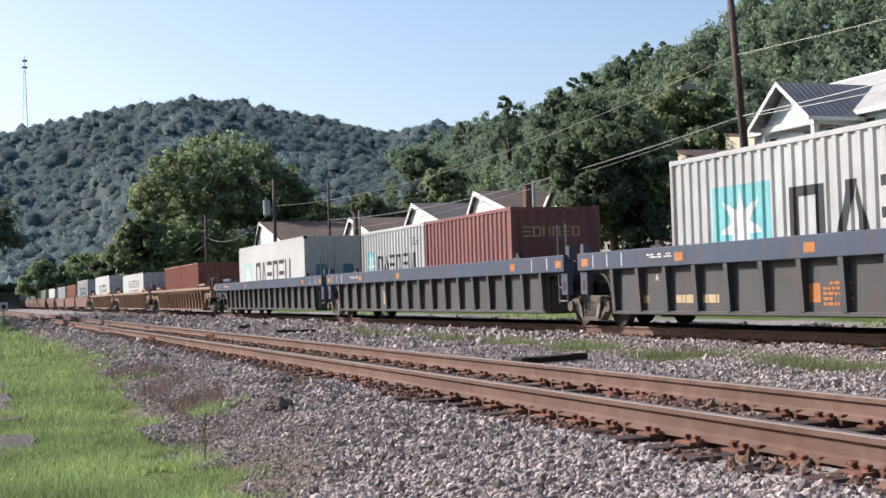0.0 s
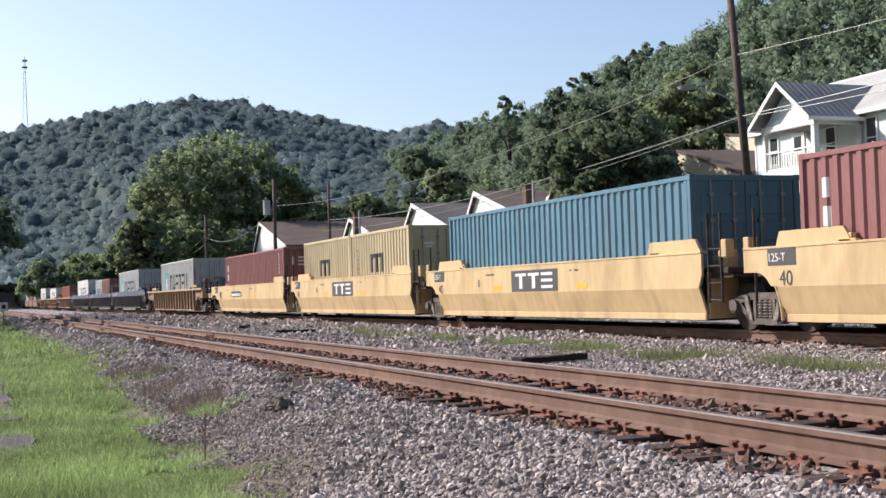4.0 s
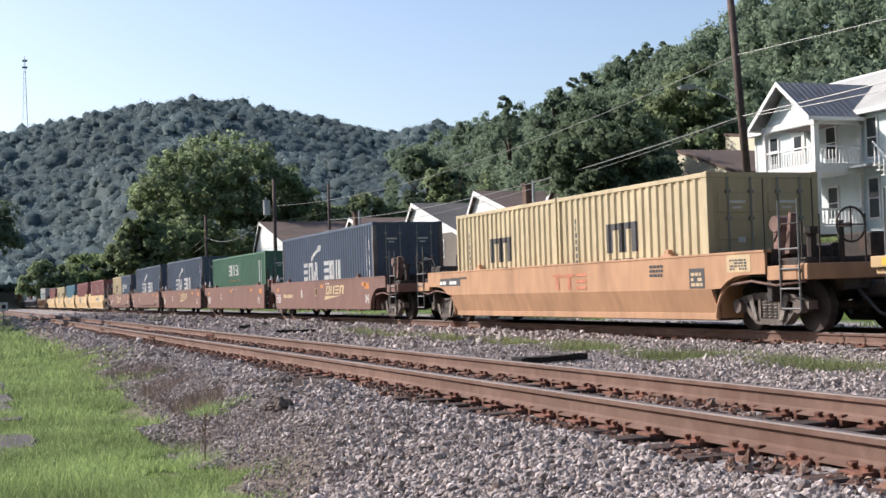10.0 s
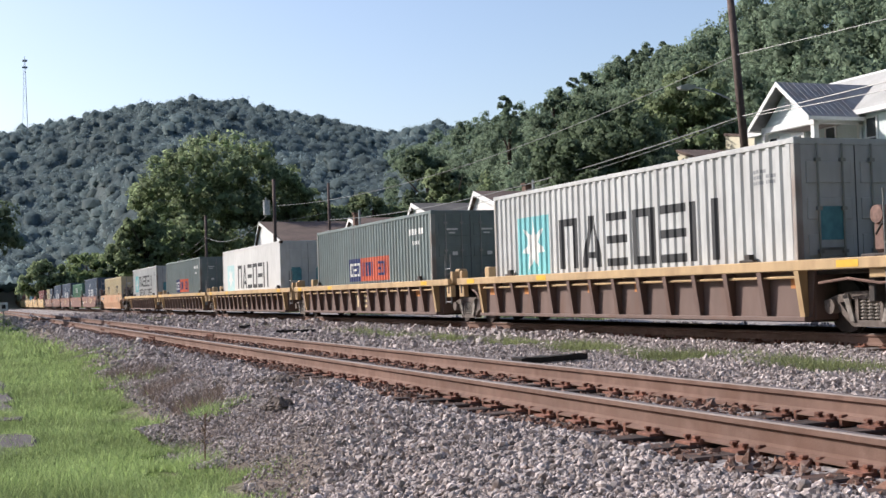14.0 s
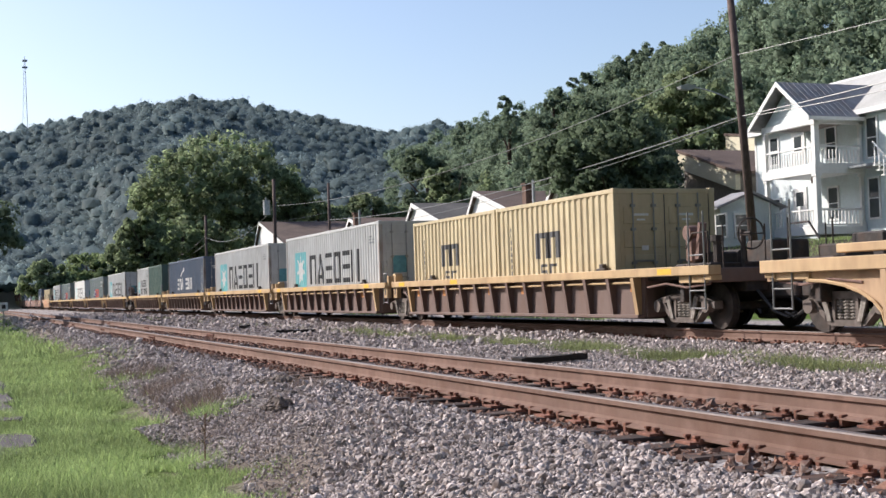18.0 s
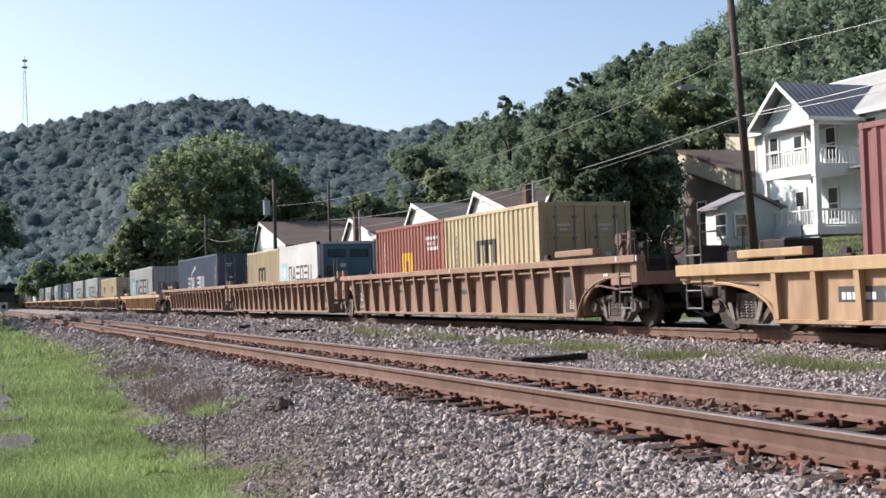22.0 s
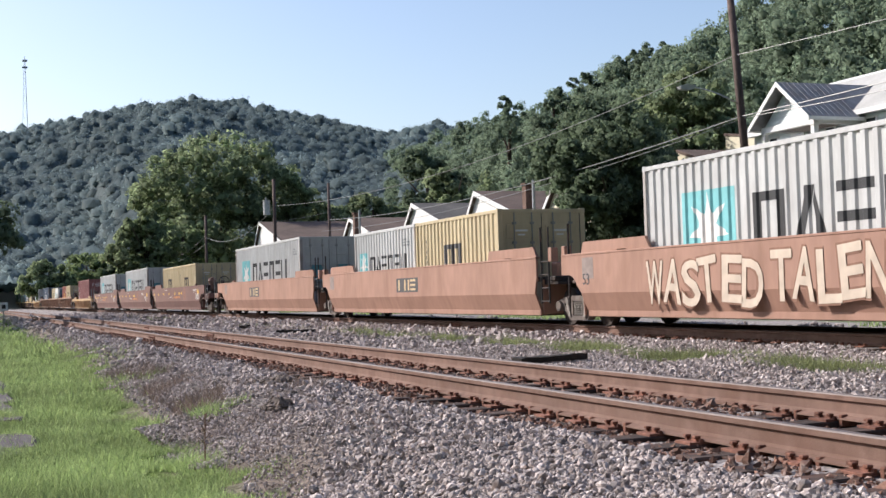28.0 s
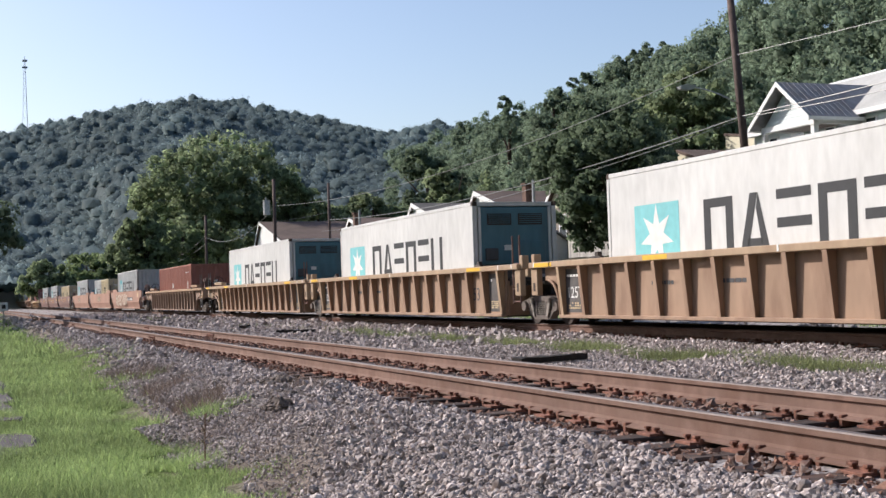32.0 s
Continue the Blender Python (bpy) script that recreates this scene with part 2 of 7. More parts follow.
M_PLATE = mat("tie_plate_rust", (0.155, 0.07, 0.048), 0.85, 0.1, 0.3, 20, 2, 0.4, 50, random_amt=0.3)
TRACK_LONG = (-330.0, 140.0)


def rail_profile(y):
    half = [(0.076, 0), (0.076, 0.011), (0.018, 0.028), (0.0095, 0.05), (0.0095, 0.128), (0.034, 0.142), (0.037, 0.176)]
    pts = [(y + a, b - 0.186) for a, b in half] + [(y - a, b - 0.186) for a, b in reversed(half)]
    return pts


def build_track(yc, name, near):
    track = thing(name, "rusty steel railway track on wooden ties", "railway track", (0, yc, 0), kind="structure")
    for sgn in (-1, 1):
        rail = part("rail", Geo().extrude(rail_profile(sgn * GAUGE / 2), "x", *TRACK_LONG), M_RAIL, track, "rust-brown steel rail")
        y = sgn * GAUGE / 2
        part("rail_head", Geo().extrude([(y - 0.036, -0.0105), (y + 0.036, -0.0105), (y + 0.03, -0.001), (y, 0.0), (y - 0.03, -0.001)],
                                        "x", *TRACK_LONG), M_HEAD, rail, "polished running surface")
        for x in np.arange(-152.3, -32, 11.93):
            g = Geo().box(x - 0.46, x + 0.46, y - 0.034, y + 0.034, -0.15, -0.06, 0.006)
            for k in range(6):
                g.tube((x - 0.38 + k * 0.152, y - 0.055, -0.105), (x - 0.38 + k * 0.152, y + 0.055, -0.105), 0.017, 6)
            part("joint_bar", g, M_PLATE, rail)
    rnd = random.Random(5 if near else 6)
    tie_me = Geo().box(-0.115, 0.115, -1.3, 1.3, -0.17, 0, 0.012).mesh("tie", M_TIE)
    g = Geo().box(-0.1, 0.1, -0.18, 0.18, -0.012, 0.012, 0.004)
    g.box(-0.1, 0.1, -0.1, -0.08, 0.0, 0.03).box(-0.1, 0.1, 0.08, 0.1, 0.0, 0.03)
    for sx, sy in ((-0.06, -0.105), (0.06, -0.105), (-0.06, 0.105), (0.06, 0.105)):
        g.box(sx - 0.009, sx + 0.009, sy - 0.009, sy + 0.009, 0, 0.042).box(sx - 0.02, sx + 0.02, sy - 0.022, sy + 0.022, 0.032, 0.05, 0.004)
    plate_me = g.mesh("tie_plate", M_PLATE)
    g = Geo().box(0.12, 0.165, -0.075, 0.075, -0.04, 0.05, 0.008).box(-0.165, -0.12, -0.075, 0.075, -0.04, 0.05, 0.008)
    anchor_me = g.mesh("rail_anchor", M_PLATE)
    x = -4.0
    stop = -95 if near else -72
    while x > stop:
        t = part("tie", tie_me, None, track, at=(x, rnd.uniform(-0.05, 0.05), -0.198 - rnd.uniform(0, 0.012)))
        t.rotation_euler = (0, 0, rnd.uniform(-0.02, 0.02))
        for sgn in (-1, 1):
            if near and x > -42 or x > -34:
                q = part("tie_plate", plate_me, None, t, at=(0, sgn * GAUGE / 2 - t.location.y, 0.006))
                q.rotation_euler = (0, 0, rnd.uniform(-0.05, 0.05))
                if rnd.random() < 0.6:
                    part("rail_anchor", anchor_me, None, t, at=(0, sgn * GAUGE / 2 - t.location.y, 0.0))
        x -= 0.54 + rnd.uniform(-0.04, 0.04)


build_track(TRACK_NEAR, "railway_track", True)
build_track(TRACK_FAR, "railway_track", False)


# ---- stones of the ballast ----
def grass_edge(x):
    """Where the verge's grass gives way to dirt, across the track."""
    return np.interp(-x, (5, 7.9, 9.3, 10.9, 13.5, 18.6, 30, 42, 60, 120), (1.3, 1.75, 2.05, 1.7, 1.75, 2.2, 2.75, 2.3, 1.9, 1.9)) + 0.1 * np.sin(x * 2.7) + 0.08 * np.sin(x * 6.1 + 1)


def stone_edge(x):
    """Where the ballast's shoulder begins."""
    return np.interp(-x, (5, 7.3, 8.5, 9.7, 11, 13, 16, 20, 25, 40, 120), (1.5, 2.0, 2.3, 2.65, 2.9, 3.0, 2.95, 2.75, 2.75, 2.8, 2.7)) + 0.15 * np.sin(x * 1.9 + 0.5)


def ballast(name, label, zones, seed, material, solid, rusty=False):
    """zones: (x0, x1, y0, y1, count, size). Each stone is a small lumpy solid."""
    rs = np.random.RandomState(seed)
    if solid == 20:
        g = (1 + 5 ** 0.5) / 2
        base = np.array([(-1, g, 0), (1, g, 0), (-1, -g, 0), (1, -g, 0), (0, -1, g), (0, 1, g), (0, -1, -g), (0, 1, -g), (g, 0, -1), (g, 0, 1), (-g, 0, -1), (-g, 0, 1)], float) / 1.75
        tri = np.array([(0, 11, 5), (0, 5, 1), (0, 1, 7), (0, 7, 10), (0, 10, 11), (1, 5, 9), (5, 11, 4), (11, 10, 2), (10, 7, 6), (7, 1, 8),
                        (3, 9, 4), (3, 4, 2), (3, 2, 6), (3, 6, 8), (3, 8, 9), (4, 9, 5), (2, 4, 11), (6, 2, 10), (8, 6, 7), (9, 8, 1)])
    elif solid == 12:
        base = np.array([(sx, sy, sz) for sx in (-1, 1) for sy in (-1, 1) for sz in (-1, 1)], float) * 0.78
        tri = np.array([(0, 1, 3), (0, 3, 2), (4, 6, 7), (4, 7, 5), (0, 4, 5), (0, 5, 1), (2, 3, 7), (2, 7, 6), (0, 2, 6), (0, 6, 4), (1, 5, 7), (1, 7, 3)])
    else:
        base = np.array([(1, 0, 0), (-1, 0, 0), (0, 1, 0), (0, -1, 0), (0, 0, 1), (0, 0, -1)], float)
        tri = np.array([(0, 2, 4), (2, 1, 4), (1, 3, 4), (3, 0, 4), (2, 0, 5), (1, 2, 5), (3, 1, 5), (0, 3, 5)])
    P, S = [], []
    for x0, x1, y0, y1, n, size in zones:
        xy = np.stack((rs.uniform(x0, x1, n), rs.uniform(y0, y1, n)), 1)
        P.append(xy)
        S.append(size * np.exp(rs.normal(0, 0.3, n)))
    P, S = np.vstack(P), np.concatenate(S)
    edge = stone_edge(P[:, 0])
    S = np.where(P[:, 1] < edge, S * 0.62, S)                      # finer gravel on the dirt
    keep = (P[:, 1] > edge) | (rs.rand(len(P)) < 0.85 * (P[:, 1] > grass_edge(P[:, 0]) - 0.15))
    dusty = np.sin(P[:, 0] * 1.35 + 0.9) * np.sin(P[:, 1] * 2.6 + P[:, 0] * 0.4)
    keep &= (P[:, 1] > edge + 0.55) | (dusty < 0.25) | (rs.rand(len(P)) < 0.5)       # bare dusty patches on the shoulder
    by_rail = np.min([np.abs(P[:, 1] - TRACK_NEAR - k * GAUGE / 2) for k in (-1, 1)], axis=0) < 0.42 + 0.2 * rs.rand(len(P))
    keep &= by_rail == rusty
    for yc in (TRACK_NEAR, TRACK_FAR):
        for sgn in (-1, 1):
            keep &= np.abs(P[:, 1] - yc - sgn * GAUGE / 2) > 0.12
    keep &= P[:, 1] < -P[:, 0] * 0.97                # the bed beside the camera needs no loose stones
    P, S = P[keep], S[keep]
    n = len(P)
    k = len(base)
    v = base[None] * (1 + rs.uniform(-0.24, 0.2, (n, k, 1))) * rs.uniform(0.5, 1.3, (n, 1, 3))
    q = rs.normal(size=(n, 4))
    q /= np.linalg.norm(q, axis=1, keepdims=True)
    w, a, b, c = q.T
    Rm = np.stack((1 - 2 * (b * b + c * c), 2 * (a * b - w * c), 2 * (a * c + w * b), 2 * (a * b + w * c), 1 - 2 * (a * a + c * c), 2 * (b * c - w * a),
                   2 * (a * c - w * b), 2 * (b * c + w * a), 1 - 2 * (a * a + b * b)), -1).reshape(n, 3, 3)
    v = np.einsum("nij,nkj->nki", Rm, v) * (S / 2)[:, None, None]
    near_tie = np.zeros(n)
    for yc in (TRACK_NEAR, TRACK_FAR):
        near_tie = np.maximum(near_tie, (np.abs(P[:, 1] - yc) < 1.35) * 1.0)
    z = ground_z(P[:, 0], P[:, 1]) + S * rs.uniform(0.05, 0.5, n) - (0.015 if rusty else 0.035) * near_tie
    z += 0.05 * (1 - near_tie) * (0.5 + 0.5 * np.sin(P[:, 0] * 2.1 + P[:, 1] * 1.3))
    v += np.stack((P[:, 0], P[:, 1], z), 1)[:, None]
    f = (tri[None] + (np.arange(n) * k)[:, None, None]).reshape(-1, 3)
    tagged(new(name, raw_mesh(name, v.reshape(-1, 3), f, material)), label, "ballast", kind="stuff")


def stone_material():
    m = mat("crushed_stone", (0.41, 0.36, 0.342), 0.9, 0, 0.2, 60, 6, 0.3, 120, tint=(0.24, 0.16, 0.12), tint_amt=0.45, random_amt=0.62, island=True, spec=0.2)
    return m


M_STONE = stone_material()
ballast("ballast_stones", "grey crushed stone ballast, loose and angular", [
    (-8.2, -4.3, 1.0, 5.0, 30000, 0.028)], 11, M_STONE, 20)
ballast("ballast_stones", "grey crushed stone ballast, loose and angular", [
    (-10.5, -8.2, 1.4, 5.0, 14000, 0.037), (-13, -10.5, 1.6, 5.0, 13000, 0.039), (-22, -13, 2.0, 5.2, 31000, 0.043), (-22, -6, 6.6, 9.5, 24000, 0.04)], 14, M_STONE, 8)
ballast("ballast_stones", "grey crushed stone between and beside the rails", [
    (-24, -9, 9.5, 13.4, 26000, 0.042), (-45, -22, 2.0, 9.0, 19000, 0.07), (-60, -22, 9.0, 13.4, 13000, 0.09),
    (-110, -45, 1.5, 13.4, 7000, 0.14), (-60, -14, 14.8, 17.5, 4500, 0.08)], 12, M_STONE, 8)
M_STONE_RUST = mat("rust_stained_stone", (0.2, 0.115, 0.085), 0.9, 0, 0.2, 60, 6, 0.3, 120, tint=(0.3, 0.26, 0.24), tint_amt=0.7, random_amt=0.5, island=True, spec=0.2)
ballast("ballast_stones", "rust-stained stone along the rails", [(-24, -4.3, 3.9, 7.0, 29000, 0.047), (-60, -24, 3.9, 7.0, 9000, 0.075)], 13, M_STONE_RUST, 8, True)


def dirt_mound(x, y, lx, ly, h, seed):
    """A low heap of dark clods, half sunk in the gravel."""
    rs = np.random.RandomState(seed)
    g = Geo()
    base, tri = ball(2)
    for _ in range(34):
        a, d = rs.uniform(0, math.tau), rs.uniform(0, 1) ** 0.6
        size = rs.uniform(0.035, 0.085) * (1.15 - 0.6 * d)
        c = np.array((math.cos(a) * d * lx, math.sin(a) * d * ly, h * (1 - d) * rs.uniform(0.3, 1.0) - 0.02))
        v = c + base * rs.uniform(0.7, 1.2, (len(base), 1)) * size * rs.uniform(0.7, 1.4, 3) * (1, 1, 0.7)
        g.add([tuple(q) for q in v], [tuple(q) for q in tri])
    o = part("dirt_mound", g, mat("dark_earth", (0.13, 0.105, 0.092), 0.95, 0, 0.35, 25, 3, 0.9, 45))
    o.matrix_basis = pose(x, y, float(ground_z(x, y)) + 0.05, 0, 0, seed * 12)
    tagged(o, "low heap of dark earth and cinders on the shoulder", "dirt mound", kind="stuff")


dirt_mound(-14.7, 3.55, 0.6, 0.2, 0.07, 1)
dirt_mound(-13.2, 3.2, 0.4, 0.15, 0.05, 2)
dirt_mound(-12.3, 2.95, 0.2, 0.14, 0.08, 3)
stalk = thing("dead_weed", "brown dead weed stalk standing on the dirt", "weed", (-10.0, 1.8, float(ground_z(-10.0, 1.8))))
g = Geo().path([(0, 0, -0.02), (0.01, 0.0, 0.2), (0.0, 0.01, 0.42)], 0.006, 5)
part("stem", g, mat("dry_stalk", (0.16, 0.1, 0.07), 0.9), stalk)
for k in range(9):
    z = 0.12 + k * 0.033
    part("twig", Geo().tube((0, 0, z), (0.05 * math.cos(k * 2.4), 0.05 * math.sin(k * 2.4), z + 0.05), 0.004, 4), mat("dry_stalk", (0, 0, 0)), stalk)
# ---- verge, path and odds and ends by the track ----
def lump_box(x0, x1, y0, y1, z0, z1, seed, n=10):
    """A rough-edged beam along x."""
    rnd = random.Random(seed)
    g = Geo()
    v, f = [], []
    for i in range(n + 1):
        x = x0 + (x1 - x0) * i / n
        d = [rnd.uniform(-0.012, 0.012) for _ in range(4)]
        v += [(x, y0 + d[0], z0), (x, y1 + d[1], z0), (x, y1 + d[2], z1 + d[2]), (x, y0 + d[3], z1 + d[3])]
    for i in range(n):
        o = i * 4
        f += [(o + a, o + (a + 1) % 4, o + 4 + (a + 1) % 4, o + 4 + a) for a in range(4)]
    f += [(3, 2, 1, 0), tuple(n * 4 + a for a in range(4))]
    return g.add(v, f)


M_ASPHALT = mat("worn_asphalt", (0.13, 0.12, 0.12), 0.95, 0, 0.2, 30, 0.8, 0.4, 90, tint=(0.2, 0.17, 0.15), tint_amt=0.5, spec=0.15)


def build_path():
    for k, (xa, xb) in enumerate(((-11.4, -13.5), (-15.1, -70.0))):
        v, f = [], []
        n = 12 if k == 0 else 70
        for i in range(n + 1):
            x = xa + (xb - xa) * (i / n) ** (1.0 if k == 0 else 1.4)
            e = 0.62 + 0.05 * math.sin(x * 1.9) + 0.05 * math.sin(x * 4.7)
            v += [(x, -3.2, -0.44), (x, e, -0.44), (x, e + 0.1, -0.5), (x, -3.2, -0.5)]
        for i in range(n):
            o = i * 4
            f += [(o + a, o + (a + 1) % 4, o + 4 + (a + 1) % 4, o + 4 + a) for a in range(4)]
        f += [(3, 2, 1, 0), tuple(n * 4 + a for a in range(4))]
        tagged(part("pavement", Geo().add(v, f), M_ASPHALT), "cracked grey asphalt path edged with grass", "path", kind="structure")


build_path()
M_OLDTIE = mat("rotten_tie_wood", (0.022, 0.018, 0.016), 0.95, 0, 0.35, 18, 2, 0.5, 40)
for x, y, lx, rz in ((-15.55, 7.55, 0.6, 105), (-32.8, 8.4, 0.5, 60), (-41.0, 8.8, 0.7, -20), (-60, 8.4, 1.2, 10)):
    o = part("old_tie", lump_box(-lx, lx, -0.1, 0.1, -0.05, 0.03, int(-x)), M_OLDTIE)
    o.matrix_basis = pose(x, y, float(ground_z(x, y)) + 0.13, 0, 0, rz)
    tagged(o, "dark rotten timber tie lying on the ballast", "railway tie", group="discarded ties")
o = part("small_sign", Geo().box(-0.02, 0.02, -0.2, 0.2, 0.95, 1.37, 0.006), mat("sign_face_white", (0.7, 0.7, 0.68), 0.5))
sign = thing("trackside_sign", "small square white sign on a thin post", "sign", (-63.6, 2.02, float(ground_z(-63.6, 2.0))))
o.parent = sign
part("sign_mark", Geo().box(0.021, 0.025, -0.08, 0.1, 1.06, 1.26), M_OLDTIE, sign)
part("post", Geo().box(-0.05, -0.02, -0.03, 0.03, 0, 1.3, 0.004), mat("sign_post_steel", (0.25, 0.25, 0.24), 0.5, 0.5), sign)

# ---- utility poles and wires ----
M_POLE = mat("pole_wood", (0.12, 0.085, 0.075), 0.9, 0, 0.3, 10, 0.6, 0.4, 30, streak=True)
M_WIRE = mat("wire_bare", (0.3, 0.3, 0.3), 0.5, 0.4, 0.05, bump=0)
M_ALU = mat("lamp_aluminium", (0.5, 0.52, 0.53), 0.4, 0.6, 0.1, bump=0)
M_CERAMIC = mat("insulator_brown", (0.12, 0.06, 0.04), 0.3, 0, 0.1, bump=0)


def utility_pole(x, y, top, r, lean, words, arm=True, tank=False, lamp=False):
    z0 = float(ground_z(x, y)) - 0.3
    p = thing("utility_pole", words, "utility pole", (x, y, z0), "utility poles")
    lx, ly = lean
    part("shaft", Geo().tube((0, 0, 0), (lx, ly, top - z0), r, 14, r * 0.72), M_POLE, p, smooth=True)
    if arm:
        zz = top - z0 - 0.35
        part("crossarm", Geo().box(lx - 0.05, lx + 0.05, ly - 1.1, ly + 1.1, zz, zz + 0.11, 0.01), M_POLE, p)
        for d in (-1.0, -0.45, 0.45, 1.0):
            part("insulator", Geo().tube((lx, ly + d, zz + 0.11), (lx, ly + d, zz + 0.28), 0.045, 8, 0.03), M_CERAMIC, p)
    if tank:
        zz = top - z0 - 2.6
        part("transformer", Geo().tube((-0.1, -0.55, zz), (-0.1, -0.55, zz + 1.0), 0.26, 16).tube((-0.1, -0.55, zz + 1.0), (-0.1, -0.55, zz + 1.07), 0.28, 16)
             .tube((-0.1, -0.6, zz + 1.07), (-0.1, -0.6, zz + 1.3), 0.05, 8), mat("transformer_grey", (0.42, 0.43, 0.43), 0.5), p, "grey transformer can")
    if lamp:
        zz = 7.6 - z0
        pts = [(-0.02 + i * -0.0, -0.3 - i * 0.42, zz - 0.45 + 0.62 * math.sin(i / 5 * 1.5)) for i in range(6)]
        part("lamp_arm", Geo().path(pts, 0.028, 6), M_ALU, p)
        e = pts[-1]
        part("lamp_head", Geo().extrude([(e[1] + 0.1, e[2] - 0.03), (e[1] + 0.1, e[2] + 0.07), (e[1] - 0.3, e[2] + 0.1), (e[1] - 0.55, e[2] + 0.02), (e[1] - 0.5, e[2] - 0.09), (e[1] - 0.15, e[2] - 0.12)],
                                        "x", e[0] - 0.12, e[0] + 0.12), M_ALU, p, "unlit cobra-head street lamp")
    return p


utility_pole(-37.95, 26.75, 12.2, 0.17, (0.15, -0.85), "tall leaning dark wooden utility pole with a street lamp", arm=False, lamp=True)
utility_pole(-90.1, 21.75, 9.4, 0.16, (0.0, 0.0), "grey wooden utility pole carrying a transformer can", arm=False, tank=True)
utility_pole(-88.6, 25.47, 9.0, 0.13, (0.0, 0.0), "thin wooden utility pole beside the houses", arm=False)
utility_pole(-126.9, 23.5, 9.2, 0.16, (0.0, 0.0), "distant wooden utility pole by the track", arm=False)
utility_pole(-172.6, 24.5, 10.2, 0.2, (0.0, 0.0), "distant dark utility pole before the trees", arm=True)


def wire(a, b, sag, r=0.012, name="overhead_wire", words="thin grey overhead wire between utility poles"):
    a, b = Vector(a), Vector(b)
    n = 22
    pts = []
    for i in range(n + 1):
        t = i / n
        p = a.lerp(b, t)
        p.z -= sag * 4 * t * (1 - t)
        pts.append(p)
    tagged(part(name, Geo().path(pts, r * 0.72, 5), M_WIRE), words, "overhead wire", group="overhead wires")


wire((-37.85, 26.1, 8.95), (-90.1, 21.75, 7.45), 1.15, 0.022)
wire((-37.85, 26.25, 6.75), (-88.6, 25.47, 6.3), 0.75, 0.032, words="thick bundled overhead cable between utility poles")
wire((-37.85, 26.35, 6.68), (-90.0, 25.3, 5.55), 0.75, 0.018)
wire((-37.85, 26.1, 8.95), (2.0, 31.0, 9.9), 0.5, 0.018)
wire((-37.85, 26.25, 6.75), (0.0, 29.0, 8.6), 0.4, 0.024, words="bundled overhead cable running on along the street")
wire((-37.85, 26.3, 6.7), (0.0, 29.0, 7.5), 0.4, 0.02)
wire((-90.1, 21.75, 7.4), (-126.9, 23.5, 7.0), 1.3, 0.025)
wire((-126.9, 23.5, 7.2), (-172.6, 24.5, 7.2), 1.4, 0.03)
wire((-126.9, 23.5, 6.4), (-172.6, 24.5, 6.0), 1.0, 0.03)
wire((-90.1, 21.75, 6.3), (-88.6, 25.47, 6.9), 0.1, 0.02)
wire((-90.0, 21.8, 5.4), (-118.0, 34.0, 4.2), 1.0, 0.02, words="slack service wire running to the houses")

# ---- radio mast on the hill ----
mast = thing("radio_mast", "slender steel lattice radio mast on the ridge", "radio mast", (-665, 33.6, 72))
M_MAST = mat("mast_steel", (0.32, 0.32, 0.34), 0.6, 0.3, 0.05, bump=0)
legs = [Vector((math.cos(a), math.sin(a), 0)) for a in (0.4, 2.5, 4.6)]
for d in legs:
    part("mast_leg", Geo().tube(d * 2.3, d * 0.35 + Vector((0, 0, 52)), 0.09, 5), M_MAST, mast)
g = Geo()
for k in range(13):
    h0, h1 = k * 4.0, (k + 1) * 4.0
    for i in range(3):
        a, b = legs[i], legs[(i + 1) % 3]
        q = lambda d, h: d * (2.3 - 1.95 * h / 52) + Vector((0, 0, h))
        g.tube(q(a, h0), q(b, h1), 0.05, 4)
part("bracing", g, M_MAST, mast)
part("antenna", Geo().box(-1.2, 1.2, -1.2, 1.2, 51.5, 52.2, 0.1), M_MAST, mast)
part("antenna", Geo().tube((0, 0, 52), (0, 0, 54), 0.1, 5), M_MAST, mast)
part("antenna", Geo().box(-0.8, 0.8, -1.3, 1.3, 48, 48.8, 0.1), M_MAST, mast)

# ---- houses ----
M_SIDING = mat("siding_white", (0.68, 0.75, 0.755), 0.6, 0, 0.05, 8, 0.4, 0.05, tint=(0.5, 0.5, 0.46), tint_amt=0.25)
M_TRIM = mat("trim_white", (0.8, 0.8, 0.78), 0.5, 0, 0.04, bump=0.02)
M_CREAM = mat("siding_cream", (0.62, 0.57, 0.42), 0.6, 0, 0.06, 8, 0.4, 0.05)
# white side walls toned blue-green: their shade is put into the colour
M_BLUEWALL = mat("siding_white_shaded", (0.58, 0.65, 0.66), 0.6, 0, 0.06, 8, 0.4, 0.05)
# dark glass with its tone raised to stand in for haze
M_GLASSDARK = mat("window_pane", (0.06, 0.07, 0.075), 0.08, 0, 0.05, bump=0, spec=0.6)
M_TINROOF = mat("roof_grey_metal", (0.27, 0.27, 0.285), 0.75, 0.0, 0.15, 3, 0.4, 0.08, tint=(0.26, 0.2, 0.17), tint_amt=0.4)
M_BROWNROOF = mat("roof_brown_shingle", (0.12, 0.085, 0.07), 0.9, 0, 0.2, 12, 0.5, 0.3, 30)
M_GREYROOF = mat("roof_grey_shingle", (0.1, 0.095, 0.09), 0.9, 0, 0.2, 12, 0.5, 0.3, 30)
# dark brown with the shade of the walls put into its colour
M_DIMWALL = mat("wall_brown_shaded", (0.16, 0.14, 0.12), 0.8, 0, 0.15, 8, 0.5, 0.1)
M_BRICK = mat("chimney_brick", (0.14, 0.085, 0.065), 0.9, 0, 0.3, 12, 2, 0.3, 30)


